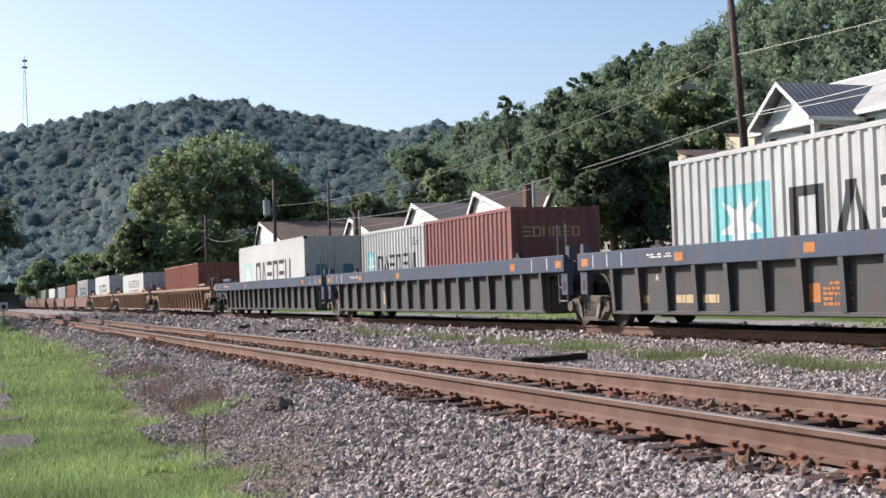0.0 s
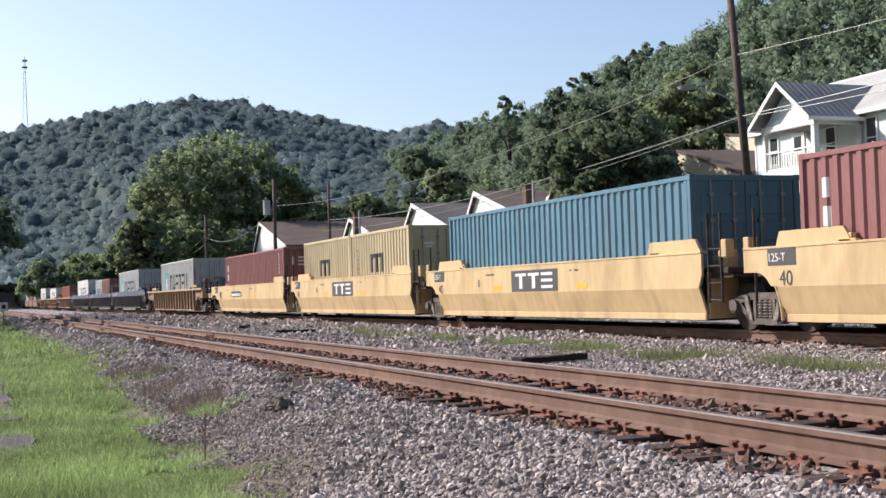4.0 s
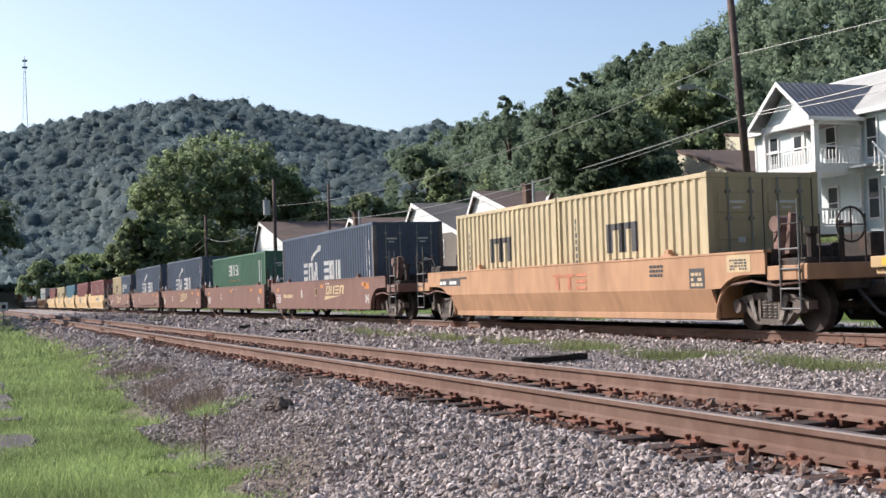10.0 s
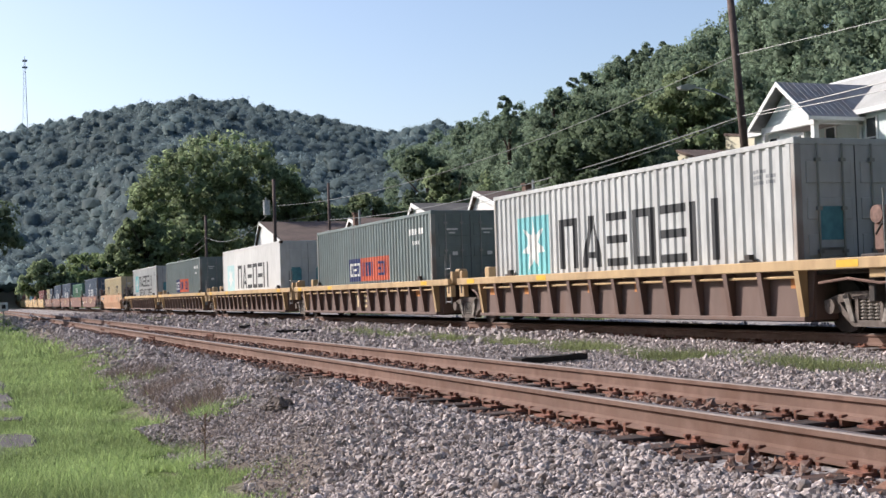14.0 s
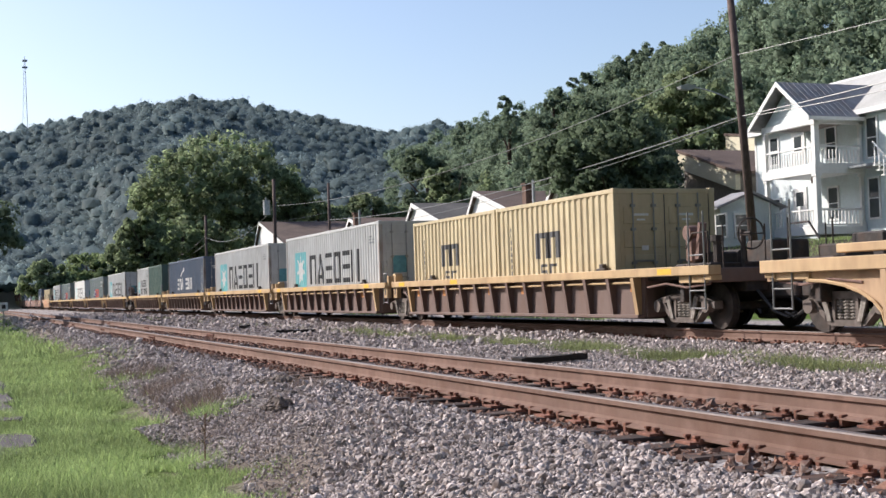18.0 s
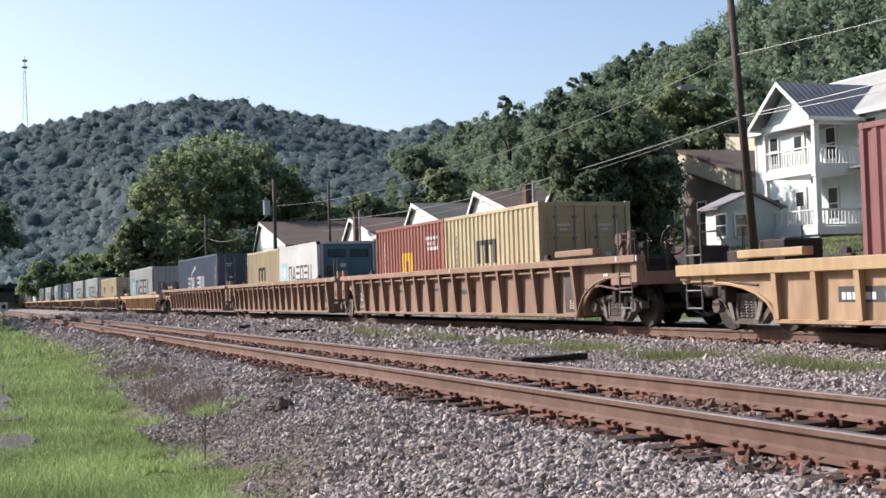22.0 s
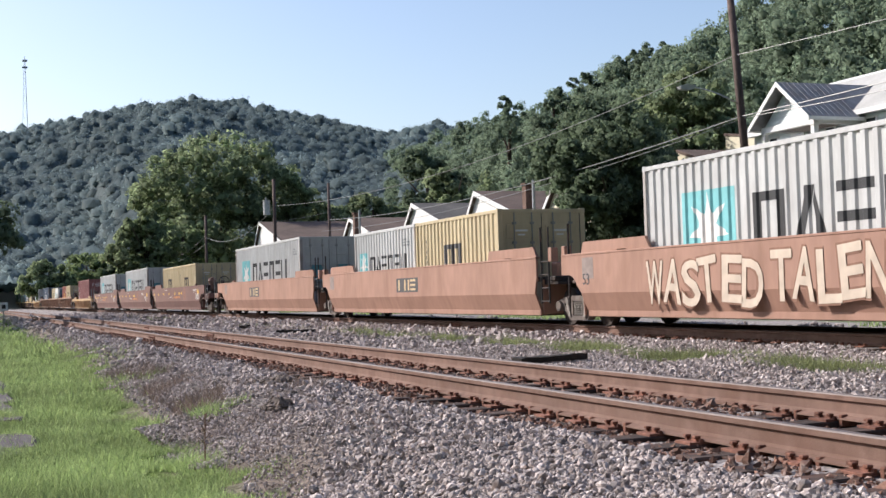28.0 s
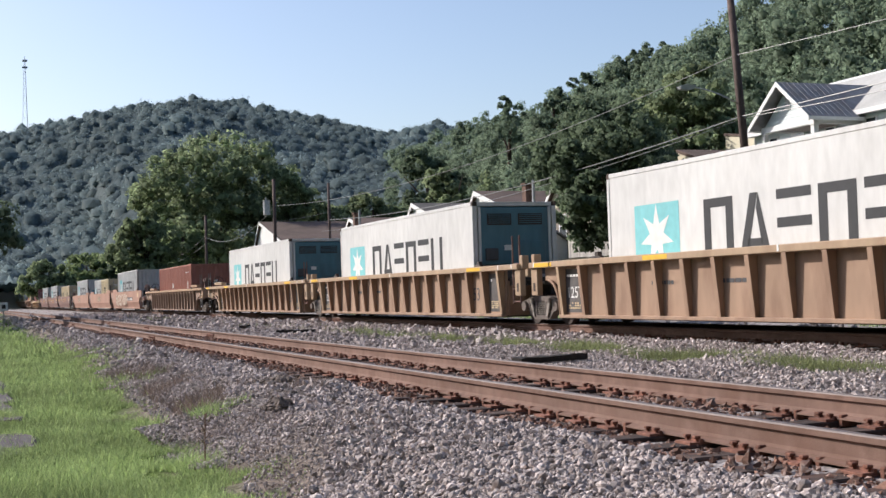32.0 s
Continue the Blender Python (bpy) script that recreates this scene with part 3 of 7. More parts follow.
def clapboard(x0, x1, y, z0, z1, axis="x", step=0.14, out=-1):
    """Overlapping boards on a wall; out: which way they face."""
    g = Geo()
    z = z0
    while z < z1 - 0.02:
        h = min(step, z1 - z)
        poly = [(y, z), (y + out * 0.022, z), (y + out * 0.006, z + h), (y, z + h)]
        if axis == "x":
            g.extrude(poly, "x", x0, x1)
        else:
            g.extrude([(a, b) for a, b in poly], "y", x0, x1)
        z += step
    return g


def window(parent, x, y, z, w, h, axis="x", out=-1):
    """A sash window on a wall, its frame proud of the boards."""
    o = 0.03 * out

    def bx(a0, a1, z0, z1, d0, d1):
        lo, hi = sorted((y + out * d0, y + out * d1))
        return (a0, a1, lo, hi, z0, z1) if axis == "x" else (lo, hi, a0, a1, z0, z1)
    t = 0.09
    f = Geo()
    f.box(*bx(x - t, x, z - t, z + h + t, 0.0, 0.06)).box(*bx(x + w, x + w + t, z - t, z + h + t, 0.0, 0.06))
    f.box(*bx(x, x + w, z + h, z + h + t, 0.0, 0.06)).box(*bx(x, x + w, z - t, z, 0.0, 0.07)).box(*bx(x, x + w, z + h / 2 - 0.025, z + h / 2 + 0.025, 0.0, 0.05))
    fr = part("window", f, M_TRIM, parent)
    part("pane", Geo().box(*bx(x, x + w, z, z + h / 2 - 0.025, 0.024, 0.034)), M_GLASSDARK, fr)
    part("pane", Geo().box(*bx(x, x + w, z + h / 2 + 0.025, z + h, 0.024, 0.034)), M_GLASSDARK, fr)
    return fr


def door_part(parent, x, y, z, w, h, axis="x", out=-1):
    lo, hi = sorted((y, y + out * 0.05))
    args = (x, x + w, lo, hi, z, z + h) if axis == "x" else (lo, hi, x, x + w, z, z + h)
    d = part("door", Geo().box(*args, 0.01), M_TRIM, parent)
    lo, hi = sorted((y + out * 0.05, y + out * 0.06))
    for k in range(2):
        a = (x + 0.12, x + w - 0.12, lo, hi, z + 0.2 + k * 1.0, z + 0.95 + k * 0.95)
        a = a if axis == "x" else (a[2], a[3], a[0], a[1], a[4], a[5])
        part("door_panel", Geo().box(*a), M_GLASSDARK if k else M_SIDING, d)
    return d


def railing(parent, p, q, h=0.9, gap=0.19):
    """A white balustrade from p to q: two rails and each baluster."""
    p, q = Vector(p), Vector(q)
    d = q - p
    n = max(2, int(d.length / gap))
    along = abs(d.x) > abs(d.y)
    for z in (0.08, h):
        a, b = p + Vector((0, 0, z)), q + Vector((0, 0, z))
        lo, hi = Vector((min(a.x, b.x), min(a.y, b.y), a.z)), Vector((max(a.x, b.x), max(a.y, b.y), a.z))
        w = 0.045
        part("rail", Geo().box(lo.x - (0 if along else w), hi.x + (0 if along else w), lo.y - (w if along else 0), hi.y + (w if along else 0), lo.z - 0.04, lo.z + 0.04, 0.008), M_TRIM, parent)
    me = shared_mesh("baluster", lambda: Geo().box(-0.022, 0.022, -0.022, 0.022, 0.1, h - 0.04).mesh("baluster", M_TRIM))
    for i in range(1, n):
        part("baluster", me, None, parent, at=p + d * (i / n))


MESHES = {}


def shared_mesh(key, make):
    if key not in MESHES:
        MESHES[key] = make()
    return MESHES[key]


def porch_house():
    """The white two-storey house with the stacked gabled porches."""
    h = thing("porch_house", "white two-storey clapboard house with stacked gabled porches", "house", (0, 0, 0))
    F1, F2, EV, AP = 3.2, 5.95, 8.12, 9.92
    x0, x1, y0 = -50.25, -46.3, 36.0           # porch
    wy, ey, ez = 38.7, 38.25, 8.36             # front wall, main eave
    ry, rz_ = 43.0, 10.95                      # main ridge
    slope = (rz_ - ez) / (ry - ey)
    xl, xr = -54.6, -36.0
    pale = mat("roof_pale_shingle", (0.46, 0.46, 0.44), 0.85, 0, 0.12, 10, 0.5, 0.2, tint=(0.36, 0.36, 0.33), tint_amt=0.5)
    floor_m = mat("porch_boards", (0.35, 0.36, 0.37), 0.7)
    part("wall", Geo().box(xl, xr, wy, 47.2, 1.0, ez + 0.15), M_SIDING, h)
    part("siding", clapboard(xl, xr, wy, 1.6, ez - 0.1), M_SIDING, h, "white clapboards")
    part("siding", clapboard(wy, 47.2, xr, 1.6, ez, "y", out=1), M_SIDING, h, "white clapboards in shade")
    for x in (xl, xr - 0.12):
        part("corner_board", Geo().box(x - 0.01, x + 0.13, wy - 0.04, wy - 0.024, 1.6, ez - 0.1), M_TRIM, h)
        part("gable", Geo().extrude([(wy + 0.02, ez + 0.16), (47.1, ez + 0.16), (ry, rz_ - 0.12)], "x", x, x + 0.12), M_SIDING, h)
    # main roof, ridge along the street
    for ya, yb in ((ey, ry), (47.75, ry)):
        part("roof", Geo().extrude([(ya, ez - 0.02), (ya, ez + 0.12), (yb, rz_ + 0.12), (yb, rz_ - 0.05)], "x", xl - 0.5, xr + 0.5), pale, h, "pale grey shingle roof")
    part("ridge_cap", Geo().extrude([(ry - 0.16, rz_ + 0.04), (ry, rz_ + 0.16), (ry + 0.16, rz_ + 0.04)], "x", xl - 0.5, xr + 0.5), M_TRIM, h, "white ridge flashing")
    part("fascia", Geo().box(xl - 0.5, xr + 0.5, ey - 0.03, ey - 0.003, ez - 0.1, ez + 0.11), M_TRIM, h)
    part("soffit", Geo().box(xl - 0.5, xr + 0.5, ey, wy - 0.03, ez - 0.08, ez - 0.05), M_TRIM, h)
    # porch floors
    for z in (F1, F2):
        part("porch_floor", Geo().box(x0, x1, y0, wy - 0.03, z - 0.12, z, 0.01), floor_m, h, "painted porch floor")
        part("floor_band", Geo().box(x0 - 0.02, x1 + 0.02, y0 - 0.05, y0 - 0.003, z - 0.36, z + 0.02, 0.01), M_TRIM, h)
        part("floor_band", Geo().box(x1 + 0.003, x1 + 0.05, y0, wy - 0.03, z - 0.36, z + 0.02, 0.01), M_TRIM, h)
        part("porch_ceiling", Geo().box(x0 + 0.02, x1 - 0.02, y0 + 0.02, wy - 0.04, z - 0.3, z - 0.27), M_TRIM, h)
        railing(h, (x0 + 0.2, y0 + 0.09, z), (x1 - 0.25, y0 + 0.09, z), 0.9 if z == F2 else 0.78)
        railing(h, (x1 - 0.1, y0 + 0.25, z), (x1 - 0.1, wy - 0.12, z), 0.9 if z == F2 else 0.78)
    for px, py, k in ((x0 + 0.12, y0 + 0.12, 0.1), (x1 - 0.13, y0 + 0.12, 0.13), (x1 - 0.1, wy - 0.14, 0.08)):
        for za, zb in ((F1, F2 - 0.36), (F2, EV - 0.2)):
            post = part("porch_post", Geo().box(px - k, px + k, py - k, py + k, za, zb, 0.015), M_TRIM, h)
            part("post_cap", Geo().box(px - k - 0.04, px + k + 0.04, py - k - 0.04, py + k + 0.04, zb - 0.13, zb - 0.004, 0.01), M_TRIM, post)
            part("post_base", Geo().box(px - k - 0.04, px + k + 0.04, py - k - 0.04, py + k + 0.04, za + 0.004, za + 0.16, 0.01), M_TRIM, post)
    for px in (x0 + 1.5, x0 + 2.6):
        part("newel_post", Geo().box(px - 0.08, px + 0.08, y0 + 0.02, y0 + 0.18, F1, F1 + 1.0, 0.012), M_TRIM, h)
    part("beam", Geo().box(x0, x1, y0 - 0.02, y0 + 0.2, EV - 0.28, EV, 0.01), M_TRIM, h)
    part("beam", Geo().box(x1 - 0.2, x1 + 0.02, y0 + 0.2, wy - 0.03, EV - 0.28, EV, 0.01), M_TRIM, h)
    part("porch_ceiling", Geo().box(x0 + 0.02, x1 - 0.2, y0 + 0.2, wy - 0.04, EV - 0.1, EV - 0.06), mat("porch_ceiling_brown", (0.22, 0.18, 0.16), 0.8), h)
    part("skirt", Geo().box(x0 + 0.05, x1 - 0.05, y0 + 0.05, y0 + 0.12, F1 - 1.6, F1 - 0.38), M_SIDING, h)
    # front gable, set back under its overhanging barge boards
    xm = (x0 + x1) / 2
    gy = y0 + 0.1
    part("gable", Geo().extrude([(x0 + 0.1, EV + 0.01), (x1 - 0.1, EV + 0.01), (xm, AP - 0.12)], "y", gy + 0.02, gy + 0.1), M_SIDING, h)
    for k in range(10):
        z = EV + 0.04 + k * 0.17
        half = (x1 - x0 - 0.3) / 2 * (AP - 0.14 - z - 0.16) / (AP - 0.14 - EV)
        if half > 0.1:
            part("board", Geo().extrude([(gy + 0.02, z), (gy - 0.004, z), (gy + 0.012, z + 0.165), (gy + 0.02, z + 0.165)], "x", xm - half, xm + half), M_SIDING, h)
    vent = part("gable_vent", Geo().box(xm - 0.17, xm + 0.17, gy - 0.05, gy - 0.01, EV + 0.62, EV + 1.2, 0.01), M_TRIM, h)
    for k in range(6):
        part("slat", Geo().box(xm - 0.13, xm + 0.13, gy - 0.062, gy - 0.052, EV + 0.67 + k * 0.085, EV + 0.71 + k * 0.085), mat("vent_grey", (0.42, 0.44, 0.44), 0.6), vent)
    run, rise = (x1 - x0) / 2 + 0.34, AP - EV + 0.1
    for sgn in (-1, 1):
        xe, ze = xm + sgn * run, AP - rise
        back = ey + (ze - ez) / slope                           # the valley where it meets the main roof
        top_y = ey + (AP - ez) / slope
        low_y = max(back, ey) + 0.3
        v = [(xm, y0 - 0.5, AP), (xe, y0 - 0.5, ze), (xe, low_y, ze), (xm, top_y + 0.1, AP)]
        g = Geo().add(v + [(a, b, c + 0.1) for a, b, c in v], [(0, 1, 2, 3), (4, 5, 6, 7), (0, 1, 5, 4), (1, 2, 6, 5), (2, 3, 7, 6), (3, 0, 4, 7)])
        part("roof", g, M_TINROOF, h, "weathered grey metal roof")
        for k in range(9):
            f = 0.05 + 0.105 * k
            part("roof_seam", Geo().extrude([(xm + sgn * 0.06, AP + 0.075), (xe, ze + 0.1), (xe, ze + 0.118), (xm + sgn * 0.06, AP + 0.095)], "y", y0 - 0.45 + f * 3.0, y0 - 0.43 + f * 3.0), M_TINROOF, h)
        part("barge_board", Geo().extrude([(xm, AP + 0.12), (xe, ze + 0.12), (xe, ze - 0.1), (xm, AP - 0.12)], "y", y0 - 0.55, y0 - 0.505), M_TRIM, h)
        part("eave_board", Geo().box(min(xe, xe + sgn * 0.03), max(xe, xe + sgn * 0.03), y0 - 0.5, low_y - 0.05, ze - 0.06, ze + 0.1), M_TRIM, h)
    # openings of the front wall
    for z, zs in ((F2, 0.75), (F1, 0.4)):
        window(h, -53.25, wy - 0.02, z + zs, 0.62, 1.3)
        window(h, -48.85, wy - 0.02, z + 0.35 + zs * 0.3, 0.66, 1.45)
        window(h, -46.0, wy - 0.02, z + 0.35, 0.64, 1.75)
        for x in (-43.5, -40.5):
            window(h, x, wy - 0.02, z + 0.35, 0.8, 1.6)
        door_part(h, -51.4, wy - 0.03, z + 0.02, 0.8, 2.02)
        part("door_trim", Geo().box(-51.52, -51.41, wy - 0.075, wy - 0.02, z, z + 2.14).box(-50.59, -50.48, wy - 0.075, wy - 0.02, z, z + 2.14).box(-51.41, -50.59, wy - 0.075, wy - 0.02, z + 2.04, z + 2.14), M_TRIM, h)
    part("porch_lamp", Geo().tube((x1 - 0.9, y0 + 0.5, F2 - 0.72), (x1 - 0.9, y0 + 0.5, F2 - 0.3), 0.1, 10, 0.05), M_CERAMIC, h, "hanging porch lantern")
    # outside stair along the front wall
    for k in range(11):
        part("stair_tread", Geo().box(-44.6 + k * 0.27, -44.3 + k * 0.27, wy - 1.0, wy - 0.1, F2 - 0.2 - k * 0.24, F2 - 0.14 - k * 0.24, 0.005), M_TRIM, h)
    part("stair_landing", Geo().box(x1 + 0.06, -44.4, wy - 1.0, wy - 0.1, F2 - 0.16, F2 - 0.04, 0.01), floor_m, h)
    part("stair_rail", Geo().extrude([(-44.5, F2 + 0.82), (-44.5, F2 + 0.9), (-41.6, F2 - 1.72), (-41.6, F2 - 1.8)], "y", wy - 1.05, wy - 0.99), M_TRIM, h)
    for k in range(10):
        part("baluster", shared_mesh("stair_bal", lambda: Geo().box(-0.022, 0.022, -0.022, 0.022, 0, 0.95).mesh("baluster", M_TRIM)), None, h, at=(-44.4 + k * 0.28, wy - 1.02, F2 - 0.2 - k * 0.255))


porch_house()


def street_house(apex, right, left, y, depth, z_ap, z_ev, wallm, roofm, roofword, words, chimney=None, side=None):
    """A house with its gable to the tracks; the ridge lies at apex, the eaves at left and right."""
    h = thing("street_house", words, "house", (0, 0, 0), "houses along the street")
    base = float(ground_z((left + right) / 2, y + 2)) - 0.6
    drop = (z_ap - z_ev)
    # side: a wall colour toned to carry the shade below the eaves
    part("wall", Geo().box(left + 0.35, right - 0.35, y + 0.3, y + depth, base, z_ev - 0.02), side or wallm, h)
    part("gable", Geo().extrude([(left + 0.35, z_ev - 0.05), (right - 0.35, z_ev - 0.05), (apex, z_ap - 0.2)], "y", y + 0.3, y + 0.5), wallm, h)
    part("gable", Geo().extrude([(left + 0.35, z_ev - 0.05), (right - 0.35, z_ev - 0.05), (apex, z_ap - 0.2)], "y", y + depth - 0.2, y + depth), wallm, h)
    for xe in (left, right):
        part("roof", Geo().extrude([(apex, z_ap), (xe, z_ev - 0.1), (xe, z_ev - 0.25), (apex, z_ap - 0.17)], "y", y, y + depth + 0.4), roofm, h, roofword)
        part("barge_board", Geo().extrude([(apex, z_ap - 0.0), (xe, z_ev - 0.1), (xe, z_ev - 0.42), (apex, z_ap - 0.36)], "y", y - 0.06, y - 0.01), M_TRIM, h)
    for k in range(2):
        window(h, left + (right - left) * (0.3 + 0.35 * k), y + 0.3, z_ev - 1.9, 0.9, 1.3)
        window(h, y + 2.0 + k * 3.2, right - 0.35, z_ev - 1.9, 0.9, 1.3, "y", 1)
    if chimney:
        cx, cy, ct = chimney
        part("chimney", Geo().box(cx - 0.3, cx + 0.3, cy - 0.3, cy + 0.3, z_ev - 0.5, ct, 0.02).box(cx - 0.36, cx + 0.36, cy - 0.36, cy + 0.36, ct - 0.18, ct, 0.02), M_BRICK, h, "dark brick chimney")
        part("flue", Geo().tube((cx + 0.9, cy, z_ev), (cx + 0.9, cy, ct + 0.2), 0.11, 8), M_ALU, h)
    return h


street_house(-157.7, -144.0, -161.2, 36, 11, 10.35, 6.9, M_TRIM, M_BROWNROOF, "brown shingle roof", "white house with a low brown shingle roof", side=M_BLUEWALL)
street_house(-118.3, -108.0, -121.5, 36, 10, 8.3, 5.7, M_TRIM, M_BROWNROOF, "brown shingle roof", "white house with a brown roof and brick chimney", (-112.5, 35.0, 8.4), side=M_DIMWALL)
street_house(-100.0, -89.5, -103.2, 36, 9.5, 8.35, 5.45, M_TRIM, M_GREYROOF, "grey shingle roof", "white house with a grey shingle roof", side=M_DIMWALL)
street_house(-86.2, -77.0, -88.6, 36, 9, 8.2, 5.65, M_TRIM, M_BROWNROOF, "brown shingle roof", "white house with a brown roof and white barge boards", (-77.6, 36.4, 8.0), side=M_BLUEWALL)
# cream walls below the gable darkened to tan, with shade in the colour
street_house(-73.0, -68.0, -74.6, 36, 6, 7.55, 6.0, M_CREAM, M_BROWNROOF, "brown shingle roof", "narrow house, cream gable, shade-toned cream walls and brown roof", side=mat("wall_cream_shaded", (0.21, 0.185, 0.155), 0.8, 0, 0.12, 8, 0.5, 0.1))


def slope_house(x0, x1, y, depth, zl, zr, band, words):
    """A house up the slope: a cream upper wall under a pent roof, brown below with shade put into the colour."""
    h = thing("street_house", words, "house", (0, 0, 0), "houses along the street")
    base = float(ground_z((x0 + x1) / 2, y)) - 0.8
    part("upper_wall", Geo().extrude([(x0, zl - band), (x1, zr - band), (x1, zr), (x0, zl)], "y", y, y + 0.3), M_CREAM, h, "cream painted boards")
    part("wall", Geo().extrude([(x0 + 0.1, base), (x1 - 0.1, base), (x1 - 0.1, zr - 0.06), (x0 + 0.1, zl - 0.06)], "y", y + 0.34, y + depth), M_DIMWALL, h)
    part("roof", Geo().extrude([(x0 - 0.1, zl + 0.03), (x1 + 0.15, zr - 0.05), (x1 + 0.15, zr + 0.1), (x0 - 0.1, zl + 0.2)], "y", y - 0.04, y + depth + 0.3), M_BROWNROOF, h, "brown shingle roof")
    for k in range(2):
        window(h, x0 + (x1 - x0) * (0.25 + 0.4 * k), y + 0.34, zr - band - 1.5, 0.8, 1.1)
        window(h, y + 1.2 + k * 2.4, x1 - 0.1, zr - band - 1.3, 0.8, 1.1, "y", 1)
    return h


slope_house(-61.8, -56.2, 38.5, 6.5, 8.3, 6.6, 0.9, "cream and brown house with a brown roof up the slope")
slope_house(-66.6, -62.6, 45, 6, 9.95, 9.4, 1.5, "cream gabled house half hidden behind a pole")


def shed(x0, x1, y0, y1, z0, ze, zr, wallm, words, name="garden_shed"):
    h = thing(name, words, "shed", (0, 0, 0))
    part("wall", Geo().box(x0, x1, y0, y1, z0, ze), wallm, h)
    part("siding", clapboard(x0, x1, y0, z0 + 0.3, ze), M_TRIM, h)
    ym = (y0 + y1) / 2
    for yy in (y0 - 0.3, y1 + 0.3):
        part("roof", Geo().extrude([(ym, zr), (yy, ze - 0.1), (yy, ze + 0.02), (ym, zr + 0.12)], "x", x0 - 0.25, x1 + 0.25), M_TINROOF, h, "grey metal roof")
    part("gable", Geo().extrude([(y0, ze - 0.02), (y1, ze - 0.02), (ym, zr)], "x", x1 - 0.1, x1).extrude([(y0, ze - 0.02), (y1, ze - 0.02), (ym, zr)], "x", x0, x0 + 0.1), wallm, h)
    window(h, y0 + 0.8, x1, ze - 1.35, 0.8, 1.0, "y", 1)
    window(h, x0 + 0.9, y0, ze - 1.35, 0.8, 1.0)
    return h


shed(-50.7, -49.5, 33.0, 36.3, 1.5, 4.3, 4.95, M_BLUEWALL, "small white shed with a grey roof and bluish shade-toned walls")
lowh = shed(-81.0, -71.5, 33.6, 36.2, 1.2, 3.75, 4.6, M_TRIM, "low white clapboard annex with a grey roof", "annex")
for k in range(3):
    part("porch_post", Geo().box(-78.0 + k * 2.4, -77.85 + k * 2.4, 33.3, 33.45, 1.4, 3.7, 0.01), M_TRIM, lowh)

# yard fence and clutter behind the train
fence = thing("yard_fence", "weathered pale board fence along the yards", "fence", (0, 0, 0))
M_FENCE = mat("fence_boards", (0.42, 0.4, 0.37), 0.85, 0, 0.2, 10, 1, 0.2, random_amt=0.25)
slat_me = Geo().box(-0.07, 0.07, -0.012, 0.012, 0, 1.25, 0.004).mesh("slat", M_FENCE)
x = -64.0
k = 0
while x < -53:
    zz = float(ground_z(x, 32.5))
    part("slat", slat_me, None, fence, at=(x, 32.5, zz + 0.05))
    if k % 14 == 0:
        part("post", Geo().box(x - 0.05, x + 0.05, 32.52, 32.62, zz - 0.2, zz + 1.35), M_FENCE, fence)
    x += 0.16
    k += 1
for zz in (0.3, 1.0):
    part("fence_rail", Geo().box(-64, -53, 32.515, 32.555, float(ground_z(-58, 32.5)) + zz, float(ground_z(-58, 32.5)) + zz + 0.08), M_FENCE, fence)
# ---- vegetation ----
def leaf_mat(name, col, trans=0.4, random_amt=0.3, coarse=0.12):
    return mat(name, col, 0.7, 0, 0.2, 0.6, coarse, 0, 1, random_amt=random_amt, island=True, spec=0.1, trans=trans)


M_LEAF_NEAR = leaf_mat("leaves_green", (0.27, 0.335, 0.185), 0.58, 0.4)
# lifted towards blue, so some haze sits in the hillside colour
M_LEAF_HILL = leaf_mat("leaves_hillside", (0.2, 0.265, 0.18), 0.55, 0.35)
# pale and bluish: the haze of distance is put into this leaf colour
M_LEAF_FAR = leaf_mat("leaves_far_haze_tint", (0.21, 0.275, 0.28), 0.6, 0.1, 0.03)
M_LEAF_LIGHT = leaf_mat("leaves_yellow_green", (0.23, 0.3, 0.14), 0.55)
M_LEAF_DARK = leaf_mat("leaves_dark", (0.145, 0.195, 0.12), 0.5)
M_BARK = mat("bark", (0.09, 0.065, 0.05), 0.95, 0, 0.3, 12, 1.5, 0.6, 20)
M_GRASS = leaf_mat("grass_blades", (0.3, 0.385, 0.16), 0.45, 0.4, 0.8)
M_GRASS_DRY = leaf_mat("grass_weeds", (0.24, 0.27, 0.13), 0.45, 0.4, 0.8)
M_DRYSTALKS = leaf_mat("dry_brown_stalks", (0.2, 0.155, 0.13), 0.3, 0.4, 0.8)


def unit(a):
    return a / (np.linalg.norm(a, axis=-1, keepdims=True) + 1e-9)


